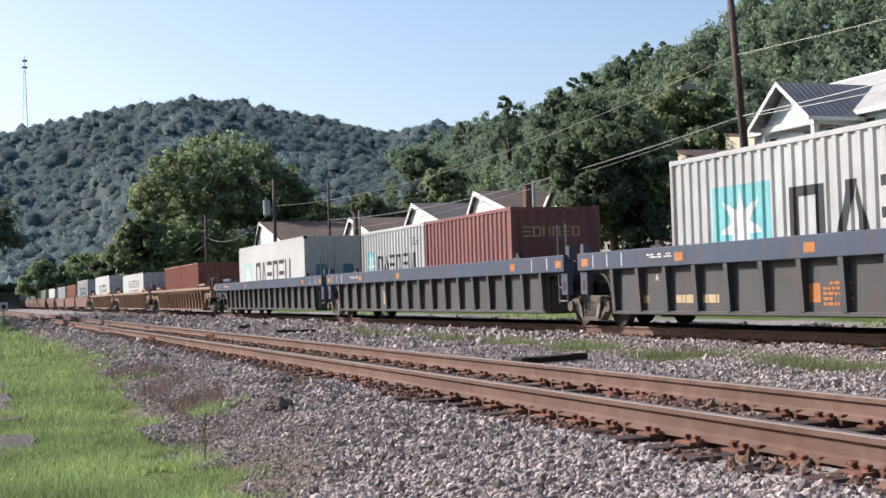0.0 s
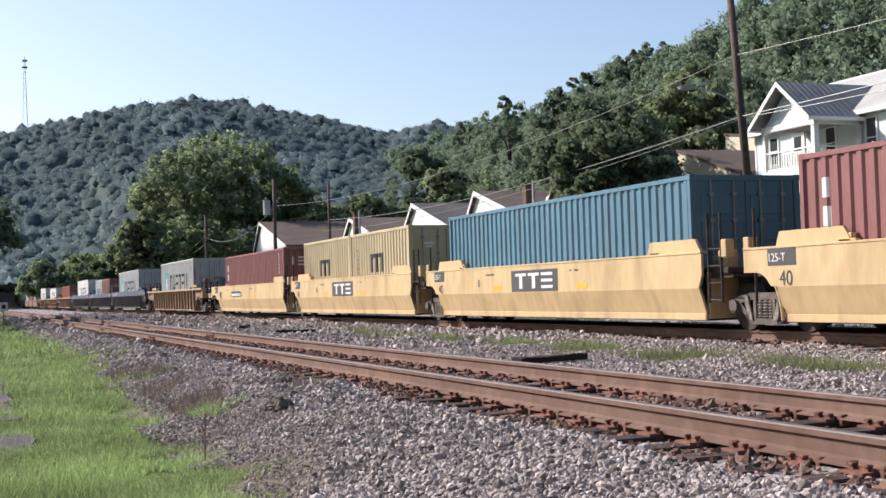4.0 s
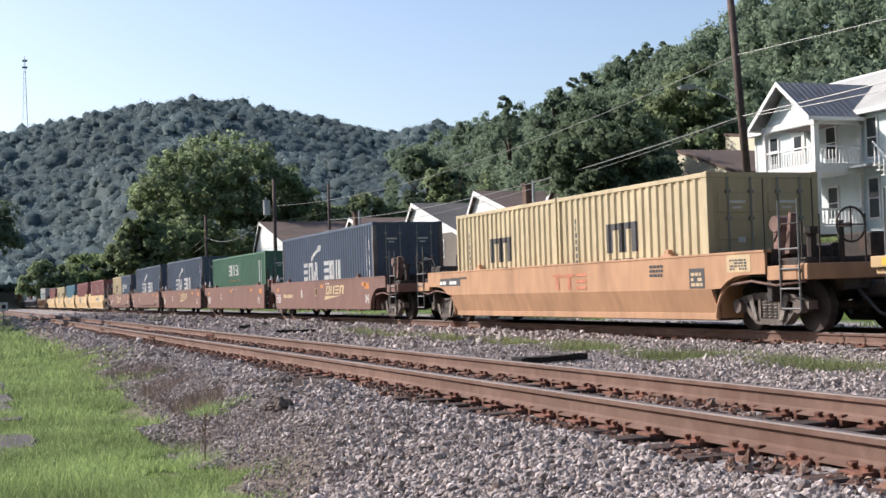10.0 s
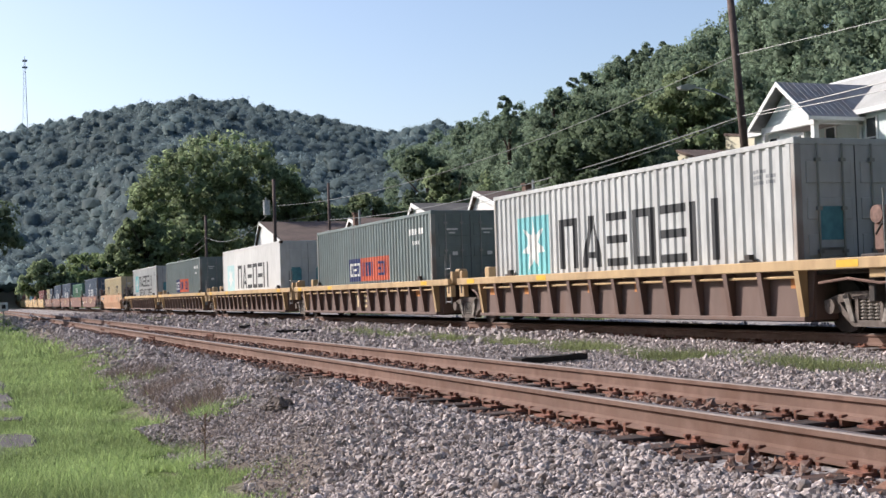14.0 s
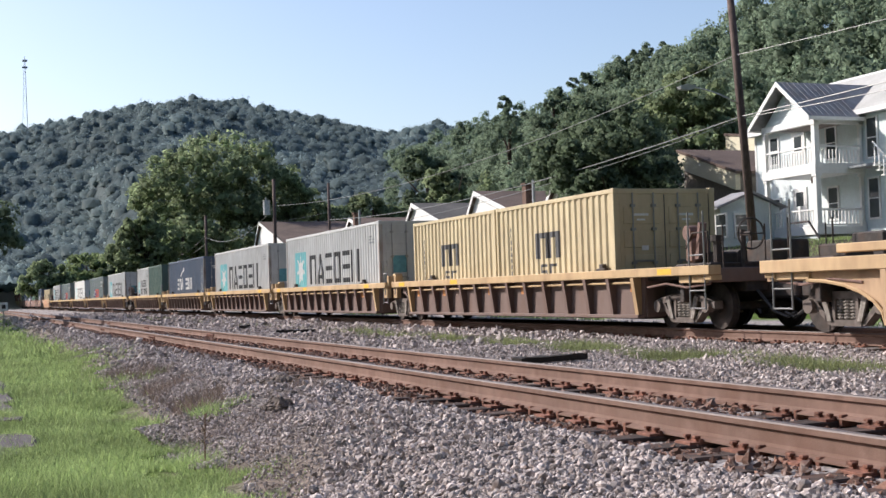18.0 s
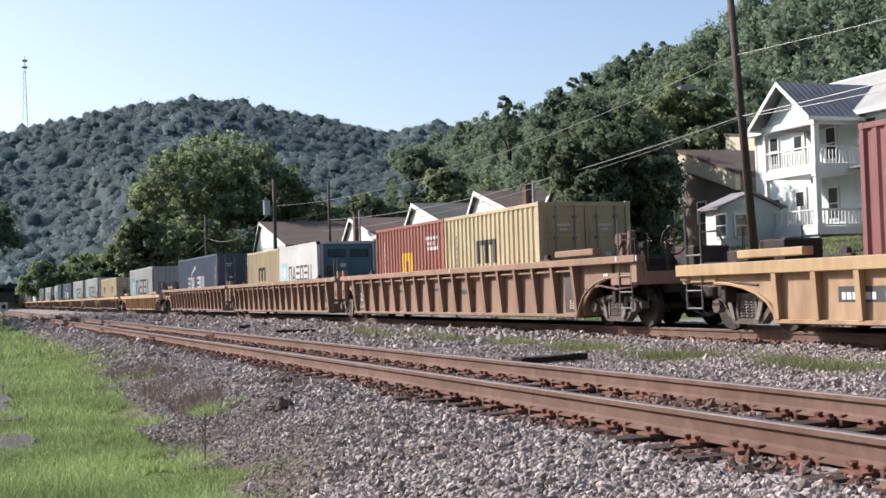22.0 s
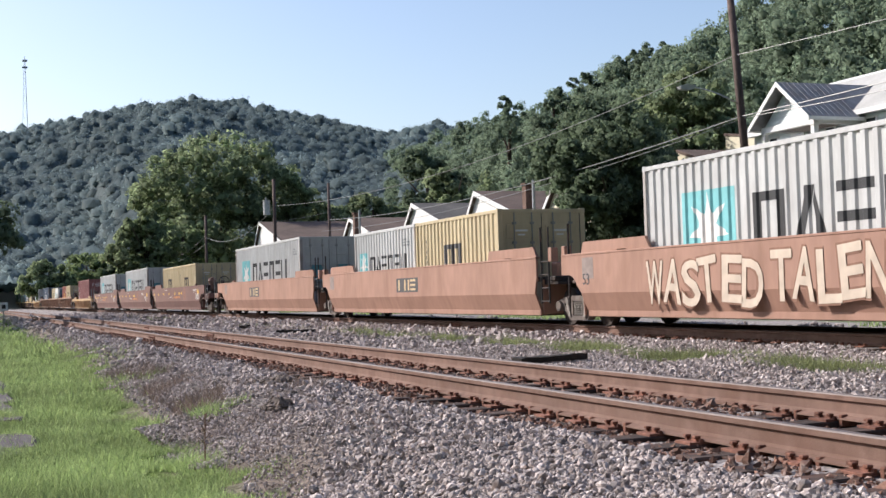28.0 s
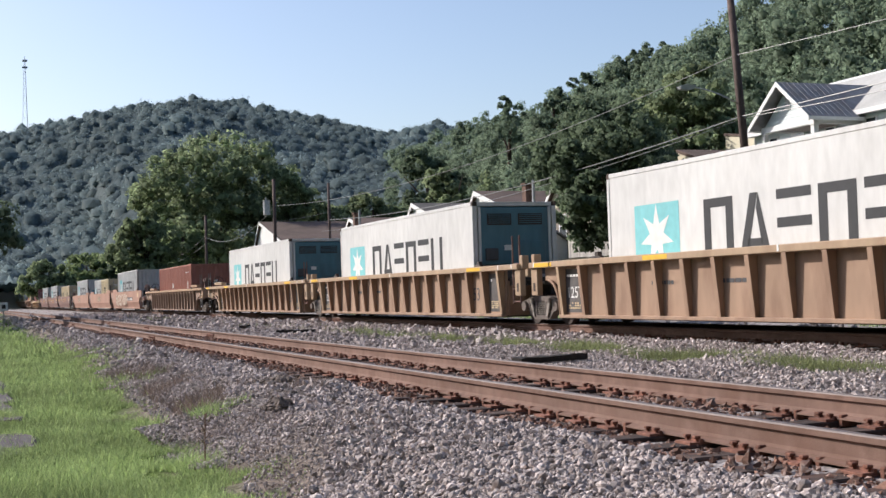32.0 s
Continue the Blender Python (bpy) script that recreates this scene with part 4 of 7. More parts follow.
def foliage(name, C, Rd, lumps, per, size, material, seed, sub=1, lump=(0.32, 0.5), spread=(0.5, 0.8), up=0.45, jitter=0.25, fill=0.84):
    """Crowns of many boughs. C, Rd: (n, 3) centres and radii. Each bough is a lumpy inner mass
    under a skin of leaf clumps; a clump stands for many leaves and takes the rounded normal of its bough."""
    rs = np.random.RandomState(seed)
    n = len(C)
    d = unit(rs.normal(size=(n, lumps, 3)))
    d[..., 2] = d[..., 2] * 0.85 + 0.12
    lc = C[:, None] + d * Rd[:, None] * rs.uniform(*spread, (n, lumps, 1))
    lr = Rd.mean(1)[:, None, None] * rs.uniform(*lump, (n, lumps, 1)) * rs.uniform(0.8, 1.2, (n, lumps, 3)) * np.array((1.0, 1.0, 0.88))
    zed = np.array([0, 0, up])
    base, tri = ball(sub)
    k = len(base)
    cv = lc[:, :, None] + base * lr[:, :, None] * fill * rs.uniform(0.78, 1.14, (n, lumps, k, 1))
    cn = unit(base * 0.65 + d[:, :, None] * 0.35 + zed)
    cf = (tri[None] + (np.arange(n * lumps) * k)[:, None, None]).reshape(-1, 3)
    e = unit(rs.normal(size=(n, lumps, per, 3)))
    e[..., 2] = np.where(e[..., 2] < -0.5, -e[..., 2], e[..., 2])
    P = lc[:, :, None] + e * lr[:, :, None] * rs.uniform(0.8, 1.16, (n, lumps, per, 1))
    N = unit(e * 0.65 + d[:, :, None] * 0.35 + zed + rs.normal(size=e.shape) * jitter)
    face = unit(e + rs.normal(size=e.shape) * 0.5)
    P, N, face = P.reshape(-1, 3), N.reshape(-1, 3), face.reshape(-1, 3)
    t = unit(np.cross(face, rs.normal(size=N.shape)))
    b = np.cross(face, t)
    q = (size * rs.uniform(0.55, 1.35, len(P)))[:, None] / 2
    w = q * rs.uniform(0.45, 0.9, (len(P), 1))
    v = np.stack((P - t * q - b * w, P + t * q - b * w * 0.6, P + b * w * 1.7), 1).reshape(-1, 3)
    f = np.arange(len(P) * 3).reshape(-1, 3)
    me = raw_mesh(name, np.vstack((v, cv.reshape(-1, 3))), np.concatenate((f, cf + len(v))), material, True)
    N = np.concatenate((np.repeat(N, 3, 0), cn.reshape(-1, 3)))
    me.normals_split_custom_set_from_vertices(N.astype(np.float32))
    return me


def scatter(seed, n, s_range, table, lo, hi, gap):
    """Places for trees over a hillside: by side and share of the way from its foot to its ridge."""
    rs = np.random.RandomState(seed)
    t = np.array(table, dtype=float)
    s = rs.uniform(*s_range, n * 6)
    foot, ridge = np.interp(s, t[:, 0], t[:, 1]), np.interp(s, t[:, 0], t[:, 2])
    r = foot + (ridge - foot) * np.sqrt(rs.uniform(lo * abs(lo), hi ** 2, n * 6))
    ang = YAW + np.arctan((s - 784) / 2220)
    x, y = -r * np.cos(ang), r * np.sin(ang)
    keep, grid = [], {}
    for i in range(len(x)):
        k = (int(x[i] // gap), int(y[i] // gap))
        if any((x[j] - x[i]) ** 2 + (y[j] - y[i]) ** 2 < gap * gap for a in (-1, 0, 1) for b in (-1, 0, 1) for j in grid.get((k[0] + a, k[1] + b), ())):
            continue
        grid.setdefault(k, []).append(i)
        keep.append(i)
        if len(keep) >= n:
            break
    return x[keep], y[keep], rs


def canopy():
    """A leaf-coloured sheet added under the single crowns of the far hill, to fill the dark gaps between them."""
    rs = np.random.RandomState(20)
    t = np.array(FAR_HILL, dtype=float)
    side = np.arange(-180, 1012, 5.0)
    share = np.linspace(-0.04, 1.08, 160)
    foot, ridge = np.interp(side, t[:, 0], t[:, 1]), np.interp(side, t[:, 0], t[:, 2])
    r = foot[:, None] + (ridge - foot)[:, None] * share
    ang = (YAW + np.arctan((side - 784) / 2220))[:, None]
    x, y = -r * np.cos(ang), r * np.sin(ang)
    z = ground_z(x, y) + 5.9 + rs.normal(0, 0.4, r.shape)
    n, k = r.shape
    i, j = np.meshgrid(np.arange(n - 1), np.arange(k - 1), indexing="ij")
    f = np.stack((i * k + j, i * k + j + 1, (i + 1) * k + j + 1, (i + 1) * k + j), -1).reshape(-1, 4)
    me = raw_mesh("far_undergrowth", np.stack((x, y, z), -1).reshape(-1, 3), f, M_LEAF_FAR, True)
    tagged(new("far_undergrowth", me), "leaf sheet filling the dark gaps between the far crowns", "woods", kind="stuff")


def build_woods():
    canopy()
    x, y, rs = scatter(21, 3900, (-160, 1010), FAR_HILL, 0.0, 1.07, 3.2)
    h = np.where(rs.rand(len(x)) < 0.14, rs.uniform(9.5, 12.0, len(x)), rs.uniform(6.5, 9.0, len(x)))
    w = rs.uniform(2.3, 4.2, len(x))
    C = np.stack((x, y, ground_z(x, y) + h * 0.6), 1)
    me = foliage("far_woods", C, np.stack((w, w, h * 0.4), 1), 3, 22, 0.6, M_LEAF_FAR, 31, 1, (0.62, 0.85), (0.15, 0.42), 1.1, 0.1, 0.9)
    tagged(new("far_woods", me), "green woods on the far hill, haze in the leaf colour", "woods", kind="stuff")
    x, y, rs = scatter(22, 430, (690, 1760), NEAR_HILL, 0.0, 1.12, 4.4)
    z = ground_z(x, y)
    h = rs.uniform(6.5, 12.5, len(x))
    w = rs.uniform(2.6, 4.3, len(x))
    C = np.stack((x, y, z + h * 0.52), 1)
    me = foliage("hillside_woods", C, np.stack((w, w, h * 0.52), 1), 24, 66, 0.38, M_LEAF_HILL, 32, 1, (0.19, 0.36), (0.5, 0.95), 0.6, 0.5, 0.5)
    tagged(new("hillside_woods", me), "dense green broadleaf woods on the near hillside", "woods", kind="stuff")


build_woods()


def tree(x, y, top, half, material, words, low=0.3, lumps=14, per=120, size=0.5, seed=1, parts=1, name="tree", lobes=None, lump=(0.17, 0.33)):
    """A tapered trunk with limbs and a crown of leafy boughs. lobes: (aside, height, radius) of the crown's masses,
    placed to fit the camera's view.
    """
    rs = np.random.RandomState(seed)
    z0 = float(ground_z(x, y))
    H = top - z0
    t = thing(name, words, "tree", (x, y, z0 - 0.1), "trees")
    r = max(0.1, H * 0.022)
    g = Geo()
    pts = [Vector((0, 0, 0)), Vector((rs.uniform(-0.2, 0.2), rs.uniform(-0.2, 0.2), H * 0.35)), Vector((rs.uniform(-0.5, 0.5), rs.uniform(-0.5, 0.5), H * 0.75))]
    g.tube(pts[0], pts[1], r * 1.25, 9, r).tube(pts[1], pts[2], r, 8, r * 0.4)
    part("trunk", g, M_BARK, t)
    for k in range(6):
        a = k * 1.05 + rs.uniform(-0.4, 0.4)
        s = pts[1].lerp(pts[2], rs.uniform(0, 0.8))
        e = s + Vector((math.cos(a) * half * 0.6, math.sin(a) * half * 0.6, H * rs.uniform(0.1, 0.28)))
        part("limb", Geo().tube(s, e, r * 0.42, 6, r * 0.12), M_BARK, t)
    if lobes:
        b = math.atan2(y, -x)
        away = rs.uniform(-1.2, 0.1, len(lobes))
        C = np.array([(math.sin(b) * q[0] - math.cos(b) * k * q[2], math.cos(b) * q[0] + math.sin(b) * k * q[2], q[1] - z0) for q, k in zip(lobes, away)])
        Rd = np.array([(q[2] * 1.12, q[2] * 1.12, q[2]) for q in lobes])
    else:
        m = max(parts * 2, 5)
        a = np.arange(m) * 2.4 + rs.uniform(0, 1, m)
        rise = (np.arange(m) + 0.5) / m
        out = half * 0.52 * np.sqrt(np.maximum(0.05, 1 - (2 * rise - 0.9) ** 2 * 0.9))
        rad = half * rs.uniform(0.42, 0.6, m)
        zz = H * low + rad * 0.8 + (H * (1 - low) - rad * 1.7) * rise
        C = np.stack((np.cos(a) * out, np.sin(a) * out, zz), 1)
        Rd = np.stack((rad, rad, np.minimum(rad, H * (1 - low) * 0.4)), 1)
    part("crown", foliage("crown", C, Rd, lumps, per, size, material, seed, 1, lump, (0.5, 1.0) if lump[1] > 0.25 else (0.72, 1.0), 0.6, 0.5, 0.5), None, t)
    return t


tree(-178, 35.2, 24.2, 13.0, M_LEAF_NEAR, "large full broadleaf tree behind the train", lumps=120, per=46, size=0.4, seed=3, lump=(0.11, 0.2), lobes=(
    (0.5, 16.2, 7.6), (-5.2, 15.2, 5.8), (5.6, 14.8, 6.0), (-9.0, 14.6, 3.4), (9.0, 13.6, 3.6), (0.0, 9.5, 7.6), (-5.0, 7.5, 5.0), (6.0, 8.5, 6.0)))
tree(-143, 19.6, 11.6, 4.4, M_LEAF_NEAR, "broadleaf tree beside the poles", 0.1, 24, 80, 0.45, 4, 3)
tree(-150, 24.6, 11.0, 4.6, M_LEAF_LIGHT, "sunlit broadleaf tree by the track", 0.05, 24, 80, 0.45, 5, 2)
tree(-238, 22.5, 10.3, 6.0, M_LEAF_LIGHT, "yellow-green bushy tree in the distance", 0.0, 20, 60, 0.6, 6, 2)
tree(-236, 28.0, 11.0, 4.0, M_LEAF_DARK, "dark narrow tree in the distance", 0.0, 20, 60, 0.6, 7)
tree(-225, 14.5, 8.4, 5.0, M_LEAF_NEAR, "bushy tree at the end of the track", 0.0, 20, 60, 0.6, 8)
tree(-61.0, 33.6, 11.4, 4.7, M_LEAF_DARK, "dark broadleaf tree hanging beside the houses", 0.12, 34, 110, 0.24, 9, 4)
tree(-50.6, 28.0, 9.2, 3.3, M_LEAF_DARK, "dark broadleaf tree in front of the houses", -0.02, 30, 110, 0.22, 29, 3)
tree(-71.0, 45.0, 15.5, 4.6, M_LEAF_NEAR, "tall green tree behind the houses", 0.1, 28, 90, 0.32, 10, 3)
tree(-80.5, -0.6, 9.2, 4.2, M_LEAF_DARK, "dark shaded tree beside the verge", 0.03, 28, 90, 0.3, 11, 3)
tree(-92, -1.5, 10.5, 4.0, M_LEAF_DARK, "dark tree at the edge of the verge", 0.05, 24, 80, 0.36, 12, 2)
# stands out of view, added for the shadow it throws over the track
tree(-69, -3.8, 8.6, 3.2, M_LEAF_NEAR, "slim unseen tree that shades the track from the path's edge", 0.35, 24, 90, 0.3, 13)
tree(-139, 56, 16.5, 6.0, M_LEAF_NEAR, "rounded green tree at the foot of the hill", 0.0, 28, 80, 0.45, 14, 2)
tree(-162, 53, 15.5, 6.0, M_LEAF_NEAR, "green tree behind the houses", 0.0, 28, 80, 0.5, 15, 2)
tree(-193, 54, 18.5, 7.0, M_LEAF_NEAR, "green tree below the far hill", 0.0, 28, 75, 0.55, 16, 2)
tree(-175, 66, 24.0, 6.0, M_LEAF_DARK, "dark tree on the lower hillside", 0.0, 28, 75, 0.55, 17, 2)
tree(-66.0, 42.0, 8.5, 1.7, mat("leaves_white_blossom", (0.5, 0.5, 0.44), 0.7, 0, 0.3, 3, 0.8, 0, 1, random_amt=0.5, island=True), "small shrub with pale blossom by the houses", 0.3, 8, 40, 0.2, 19, name="shrub")
# crowns that stand out of the ridge: layered, open boughs over a bare trunk
for x, y, top, lobes in (
        (-209, 94.5, 36.5, ((-0.5, 34.6, 1.5), (0.8, 32.4, 2.2), (-1.8, 30.8, 2.2), (0.6, 29.0, 3.2), (-2.4, 27.2, 3.0))),
        (-200, 99.5, 36.6, ((0.6, 35.2, 1.3), (2.2, 33.4, 1.2), (-0.8, 33.2, 1.5), (1.2, 31.4, 1.8), (-2.2, 30.2, 1.8), (0.2, 28.8, 2.4))),
        (-189, 101.0, 37.4, ((-2.8, 35.4, 1.0), (-0.6, 36.4, 0.9), (1.2, 35.0, 1.3), (-1.6, 33.6, 1.2), (0.8, 32.4, 2.0), (-2.6, 31.4, 1.5))),
        (-182, 103.0, 38.6, ((0.4, 37.4, 1.2), (-1.4, 36.2, 1.3), (1.8, 35.4, 1.6), (-0.4, 34.0, 2.2))),
        (-172, 103.0, 39.0, ((-2.6, 37.2, 0.8), (-0.8, 37.6, 1.0), (1.4, 37.2, 1.6), (2.6, 35.2, 2.4), (-0.6, 34.6, 2.0))),
        (-154, 110.0, 40.4, ((-0.8, 39.2, 1.0), (0.8, 38.4, 1.4), (-1.2, 37.4, 1.4), (0.2, 35.8, 2.2))),
        (-149, 111.5, 42.4, ((0.0, 40.6, 1.6), (1.4, 38.6, 2.2), (-1.0, 37.2, 2.0))),
        (-304, 126.0, 45.6, ((-0.8, 43.6, 1.8), (1.2, 42.2, 2.2), (-2.0, 40.8, 2.2)))):
    tree(x, y, top, 3.0, M_LEAF_HILL, "tall tree standing out above the wooded ridge", lumps=14, per=60, size=0.4, seed=int(-x), lobes=lobes)


def blades(name, words, zones, seed, material, keep):
    """Tapered grass blades. zones: (x0, x1, y0, y1, count, height, width)."""
    rs = np.random.RandomState(seed)
    V = []
    for x0, x1, y0, y1, n, hgt, wid in zones:
        x, y = rs.uniform(x0, x1, n), rs.uniform(y0, y1, n)
        k = keep(x, y, rs)
        x, y = x[k], y[k]
        m = len(x)
        patch = 0.8 + 0.35 * np.sin(x * 1.9 + 1.3 * np.sin(y * 2.3)) * np.sin(y * 2.1 + 0.7)
        h = hgt * np.exp(rs.normal(0, 0.3, m)) * np.clip(patch, 0.35, 1.3)
        a = rs.uniform(0, math.tau, m)
        lean = h * rs.uniform(0.2, 1.5, m)
        w = wid * rs.uniform(0.6, 1.3, m)
        z = ground_z(x, y) - 0.01
        c, s = np.cos(a), np.sin(a)
        p0 = np.stack((x - s * w, y + c * w, z), 1)
        p1 = np.stack((x + s * w, y - c * w, z), 1)
        p2 = np.stack((x + c * lean, y + s * lean, z + h), 1)
        V.append(np.stack((p0, p1, p2), 1).reshape(-1, 3))
    v = np.vstack(V)
    f = np.arange(len(v)).reshape(-1, 3)
    tagged(new(name, raw_mesh(name, v, f, material)), words, "grass", kind="stuff")


def verge(x, y, rs):
    edge = grass_edge(x)
    bare = (edge - y < 0.5) & (np.sin(x * 4.1 + y * 3.0) * np.sin(x * 2.3 - y * 5.3) > 0.35)
    path_gap = (y > 0.66 + 0.1 * rs.rand(len(x))) | ((x > -15.2) & (x < -13.4)) | (x > -11.5) | ((y > 0.25) & (np.sin(x * 3.1) > 0.3)) | (rs.rand(len(x)) < 0.03)
    return (y < edge + rs.normal(0, 0.12, len(x))) & ~bare & path_gap


blades("grass", "bright green unmown grass on the verge", [
    (-12, -6.5, -0.6, 2.4, 90000, 0.07, 0.0042), (-17, -12, -0.6, 2.4, 46000, 0.08, 0.006), (-32, -17, -0.6, 3.2, 50000, 0.1, 0.009), (-75, -32, -3, 4.0, 42000, 0.2, 0.018)], 41, M_GRASS, verge)
blades("weeds", "thin weeds growing through the ballast between the tracks", [
    (-34, -9, 9.0, 10.7, 110000, 0.125, 0.007), (-80, -30, 8.2, 11.5, 9000, 0.14, 0.02)], 42, M_GRASS_DRY,
       lambda x, y, rs: (np.abs(y - 9.85 - 0.2 * np.sin(x * 0.5)) < rs.rand(len(x)) * 0.62) | (rs.rand(len(x)) < 0.015))
blades("weeds", "small tufts of weeds on the gravel shoulder", [
    (-13.5, -12.7, 2.25, 2.9, 1300, 0.11, 0.006), (-19.4, -18.2, 2.5, 2.9, 900, 0.13, 0.008), (-31, -24, 2.6, 3.3, 500, 0.12, 0.01)], 43, M_GRASS,
       lambda x, y, rs: np.sin(x * 2.2 + 1.3) * np.sin(y * 5) > -0.2)
blades("dry_stalks", "brown dry stalks and dead grass on the dirt", [
    (-21.5, -13.6, 2.2, 3.0, 5200, 0.16, 0.005), (-15.6, -13.4, 3.1, 3.9, 1500, 0.16, 0.004), (-12.5, -7.5, 1.8, 3.2, 1100, 0.15, 0.0025)], 45, M_DRYSTALKS,
       lambda x, y, rs: (np.sin(x * 1.7 + 0.4) * np.sin(y * 4 + x) > -0.1) & (y > grass_edge(x) - 0.1))
blades("grass", "long grass behind the far track", [(-75, -8, 18.2, 22.5, 24000, 0.14, 0.02), (-46, -25, 25, 35.5, 14000, 0.1, 0.025)], 44, M_GRASS,
       lambda x, y, rs: (y > 24) | (np.sin(x * 0.31 + 1.0) + 0.5 * np.sin(x * 0.83) > 0.35))
# ---- the train: containers ----
LENGTHS = {20: 6.058, 40: 12.192}
WIDE = 2.438
DEEP = 0.036


def wave(x):
    """Depth of the corrugated wall at x."""
    t = x % 0.278
    if t < 0.1:
        return 0.0
    if t < 0.145:
        return DEEP * (t - 0.1) / 0.045
    if t < 0.233:
        return DEEP
    return DEEP * (0.278 - t) / 0.045


def wave_breaks(a, b):
    out, k = [a], math.floor(a / 0.278)
    while k * 0.278 < b:
        for o in (0, 0.1, 0.145, 0.233):
            if a < k * 0.278 + o < b:
                out.append(k * 0.278 + o)
        k += 1
    return out + [b]


def corrugated(a, b, z0, z1, y=0.0, thick=0.06, flip=1, ax="x"):
    """A corrugated sheet with its outer face at y; the back is flat."""
    xs = wave_breaks(a, b)
    poly = [(x, y + flip * wave(x)) for x in xs] + [(b, y + flip * thick), (a, y + flip * thick)]
    g = Geo()
    n = len(poly)
    for i in range(n):
        (u0, w0), (u1, w1) = poly[i], poly[(i + 1) % n]
        q = [(u0, w0, z0), (u1, w1, z0), (u1, w1, z1), (u0, w0, z1)]
        if ax == "y":
            q = [(w, u, z) for u, w, z in q]
        g.add(q, [(0, 1, 2, 3)])
    m = len(xs)
    for i in range(m - 1):                       # top and bottom strips
        for z in (z0, z1):
            q = [(xs[i], y + flip * wave(xs[i]), z), (xs[i + 1], y + flip * wave(xs[i + 1]), z), (xs[i + 1], y + flip * thick, z), (xs[i], y + flip * thick, z)]
            if ax == "y":
                q = [(w, u, zz) for u, w, zz in q]
            g.add(q, [(0, 1, 2, 3)])
    return g


def shape_part(name, polys, material, parent, label, corr, proud=0.004, x_off=0.0):
    """Flat painted shapes in the x-z plane, laid over a plain or corrugated wall (outer face at y = 0)."""
    b = bmesh.new()
    for poly in polys:
        vs = [b.verts.new((x, 0, z)) for x, z in poly]
        b.faces.new(vs)
    if corr:
        lo, hi = min(x for p in polys for x, z in p), max(x for p in polys for x, z in p)
        for x in wave_breaks(lo, hi)[1:-1]:
            bmesh.ops.bisect_plane(b, geom=b.verts[:] + b.edges[:] + b.faces[:], plane_co=(x, 0, 0), plane_no=(1, 0, 0))
    for v in b.verts:
        v.co.y = (wave(v.co.x) if corr else 0) - proud
    bmesh.ops.recalc_face_normals(b, faces=b.faces)
    for f in b.faces:
        if f.normal.y > 0:
            f.normal_flip()
    me = bpy.data.meshes.new(name)
    b.to_mesh(me)
    b.free()
    me.materials.append(material)
    return part(name, me, None, parent, label)


def rect(x0, x1, z0, z1):
    return [(x0, z0), (x1, z0), (x1, z1), (x0, z1)]


def letter_blocks(kinds, x0, x1, z0, z1, stroke=0.24, gap=0.16):
    """A row of plain upright block shapes, as wide and heavy as lettering. kinds: one sign a block."""
    n = len(kinds)
    w = (x1 - x0) / n
    out = []
    for i, k in enumerate(kinds):
        a, b = x0 + i * w + w * gap / 2, x0 + (i + 1) * w - w * gap / 2
        s, h = (b - a) * stroke, (z1 - z0) * stroke * 0.62
        zm = (z0 + z1) / 2
        if k == " ":
            continue
        if k == "n":        # two posts, bar on top
            out += [rect(a, a + s, z0, z1), rect(b - s, b, z0, z1), rect(a + s, b - s, z1 - h, z1)]
        elif k == "w":      # two posts leaning together
            out += [[(a, z0), (a + s, z0), ((a + b) / 2 + s / 2, z1), ((a + b) / 2 - s / 2, z1)],
                    [(b - s, z0), (b, z0), ((a + b) / 2 + s * 0.55, z1 - 0.004), ((a + b) / 2 + s / 4, z1 - h * 1.6)],
                    rect(a + s * 1.1, b - s * 1.1, z0 + h * 1.2, z0 + h * 2.0)]
        elif k == "=":      # three level bars
            out += [rect(a, b, z0, z0 + h), rect(a, b, zm - h / 2, zm + h / 2), rect(a, b, z1 - h, z1)]
        elif k == "|":      # two upright bars
            out += [rect(a, a + s, z0, z1), rect(b - s, b, z0, z1)]
        elif k == "p":      # post, upper box, lower bar
            out += [rect(a, a + s, z0, z1), rect(a + s, b, z1 - h, z1), rect(a + s, b - s, zm - h / 2, zm + h / 2), rect(b - s, b, zm - h / 2, z1 - h), rect(b - s, b, z0, zm - h)]
        elif k == "s":      # three bars joined by short posts
            out += [rect(a, b, z0, z0 + h), rect(a, b, zm - h / 2, zm + h / 2), rect(a, b, z1 - h, z1), rect(a, a + s, zm + h / 2, z1 - h), rect(b - s, b, z0 + h, zm - h / 2)]
        elif k == "o":      # a hollow box
            out += [rect(a, a + s, z0, z1), rect(b - s, b, z0, z1), rect(a + s, b - s, z0, z0 + h), rect(a + s, b - s, z1 - h, z1)]
        elif k == "c":
            out += [rect(a, a + s, z0, z1), rect(a + s, b, z0, z0 + h), rect(a + s, b, z1 - h, z1)]
        elif k == "k":      # a post and two slanting bars
            out += [rect(a, a + s, z0, z1), [(a + s, zm - h * 0.4), (a + s * 1.9, zm + h * 0.3), (b, z1), (b - s, z1)],
                    [(a + s * 1.3, zm), (b - s * 0.9, z0), (b, z0), (a + s * 2.1, zm + h * 0.5)]]
        elif k == "t":
            out += [rect((a + b) / 2 - s / 2, (a + b) / 2 + s / 2, z0, z1 - h), rect(a, b, z1 - h, z1)]
        elif k == "i":
            out += [rect(a, a + s, z0, z1)]
        else:
            out += [rect(a, b, z0, z1)]
    return out


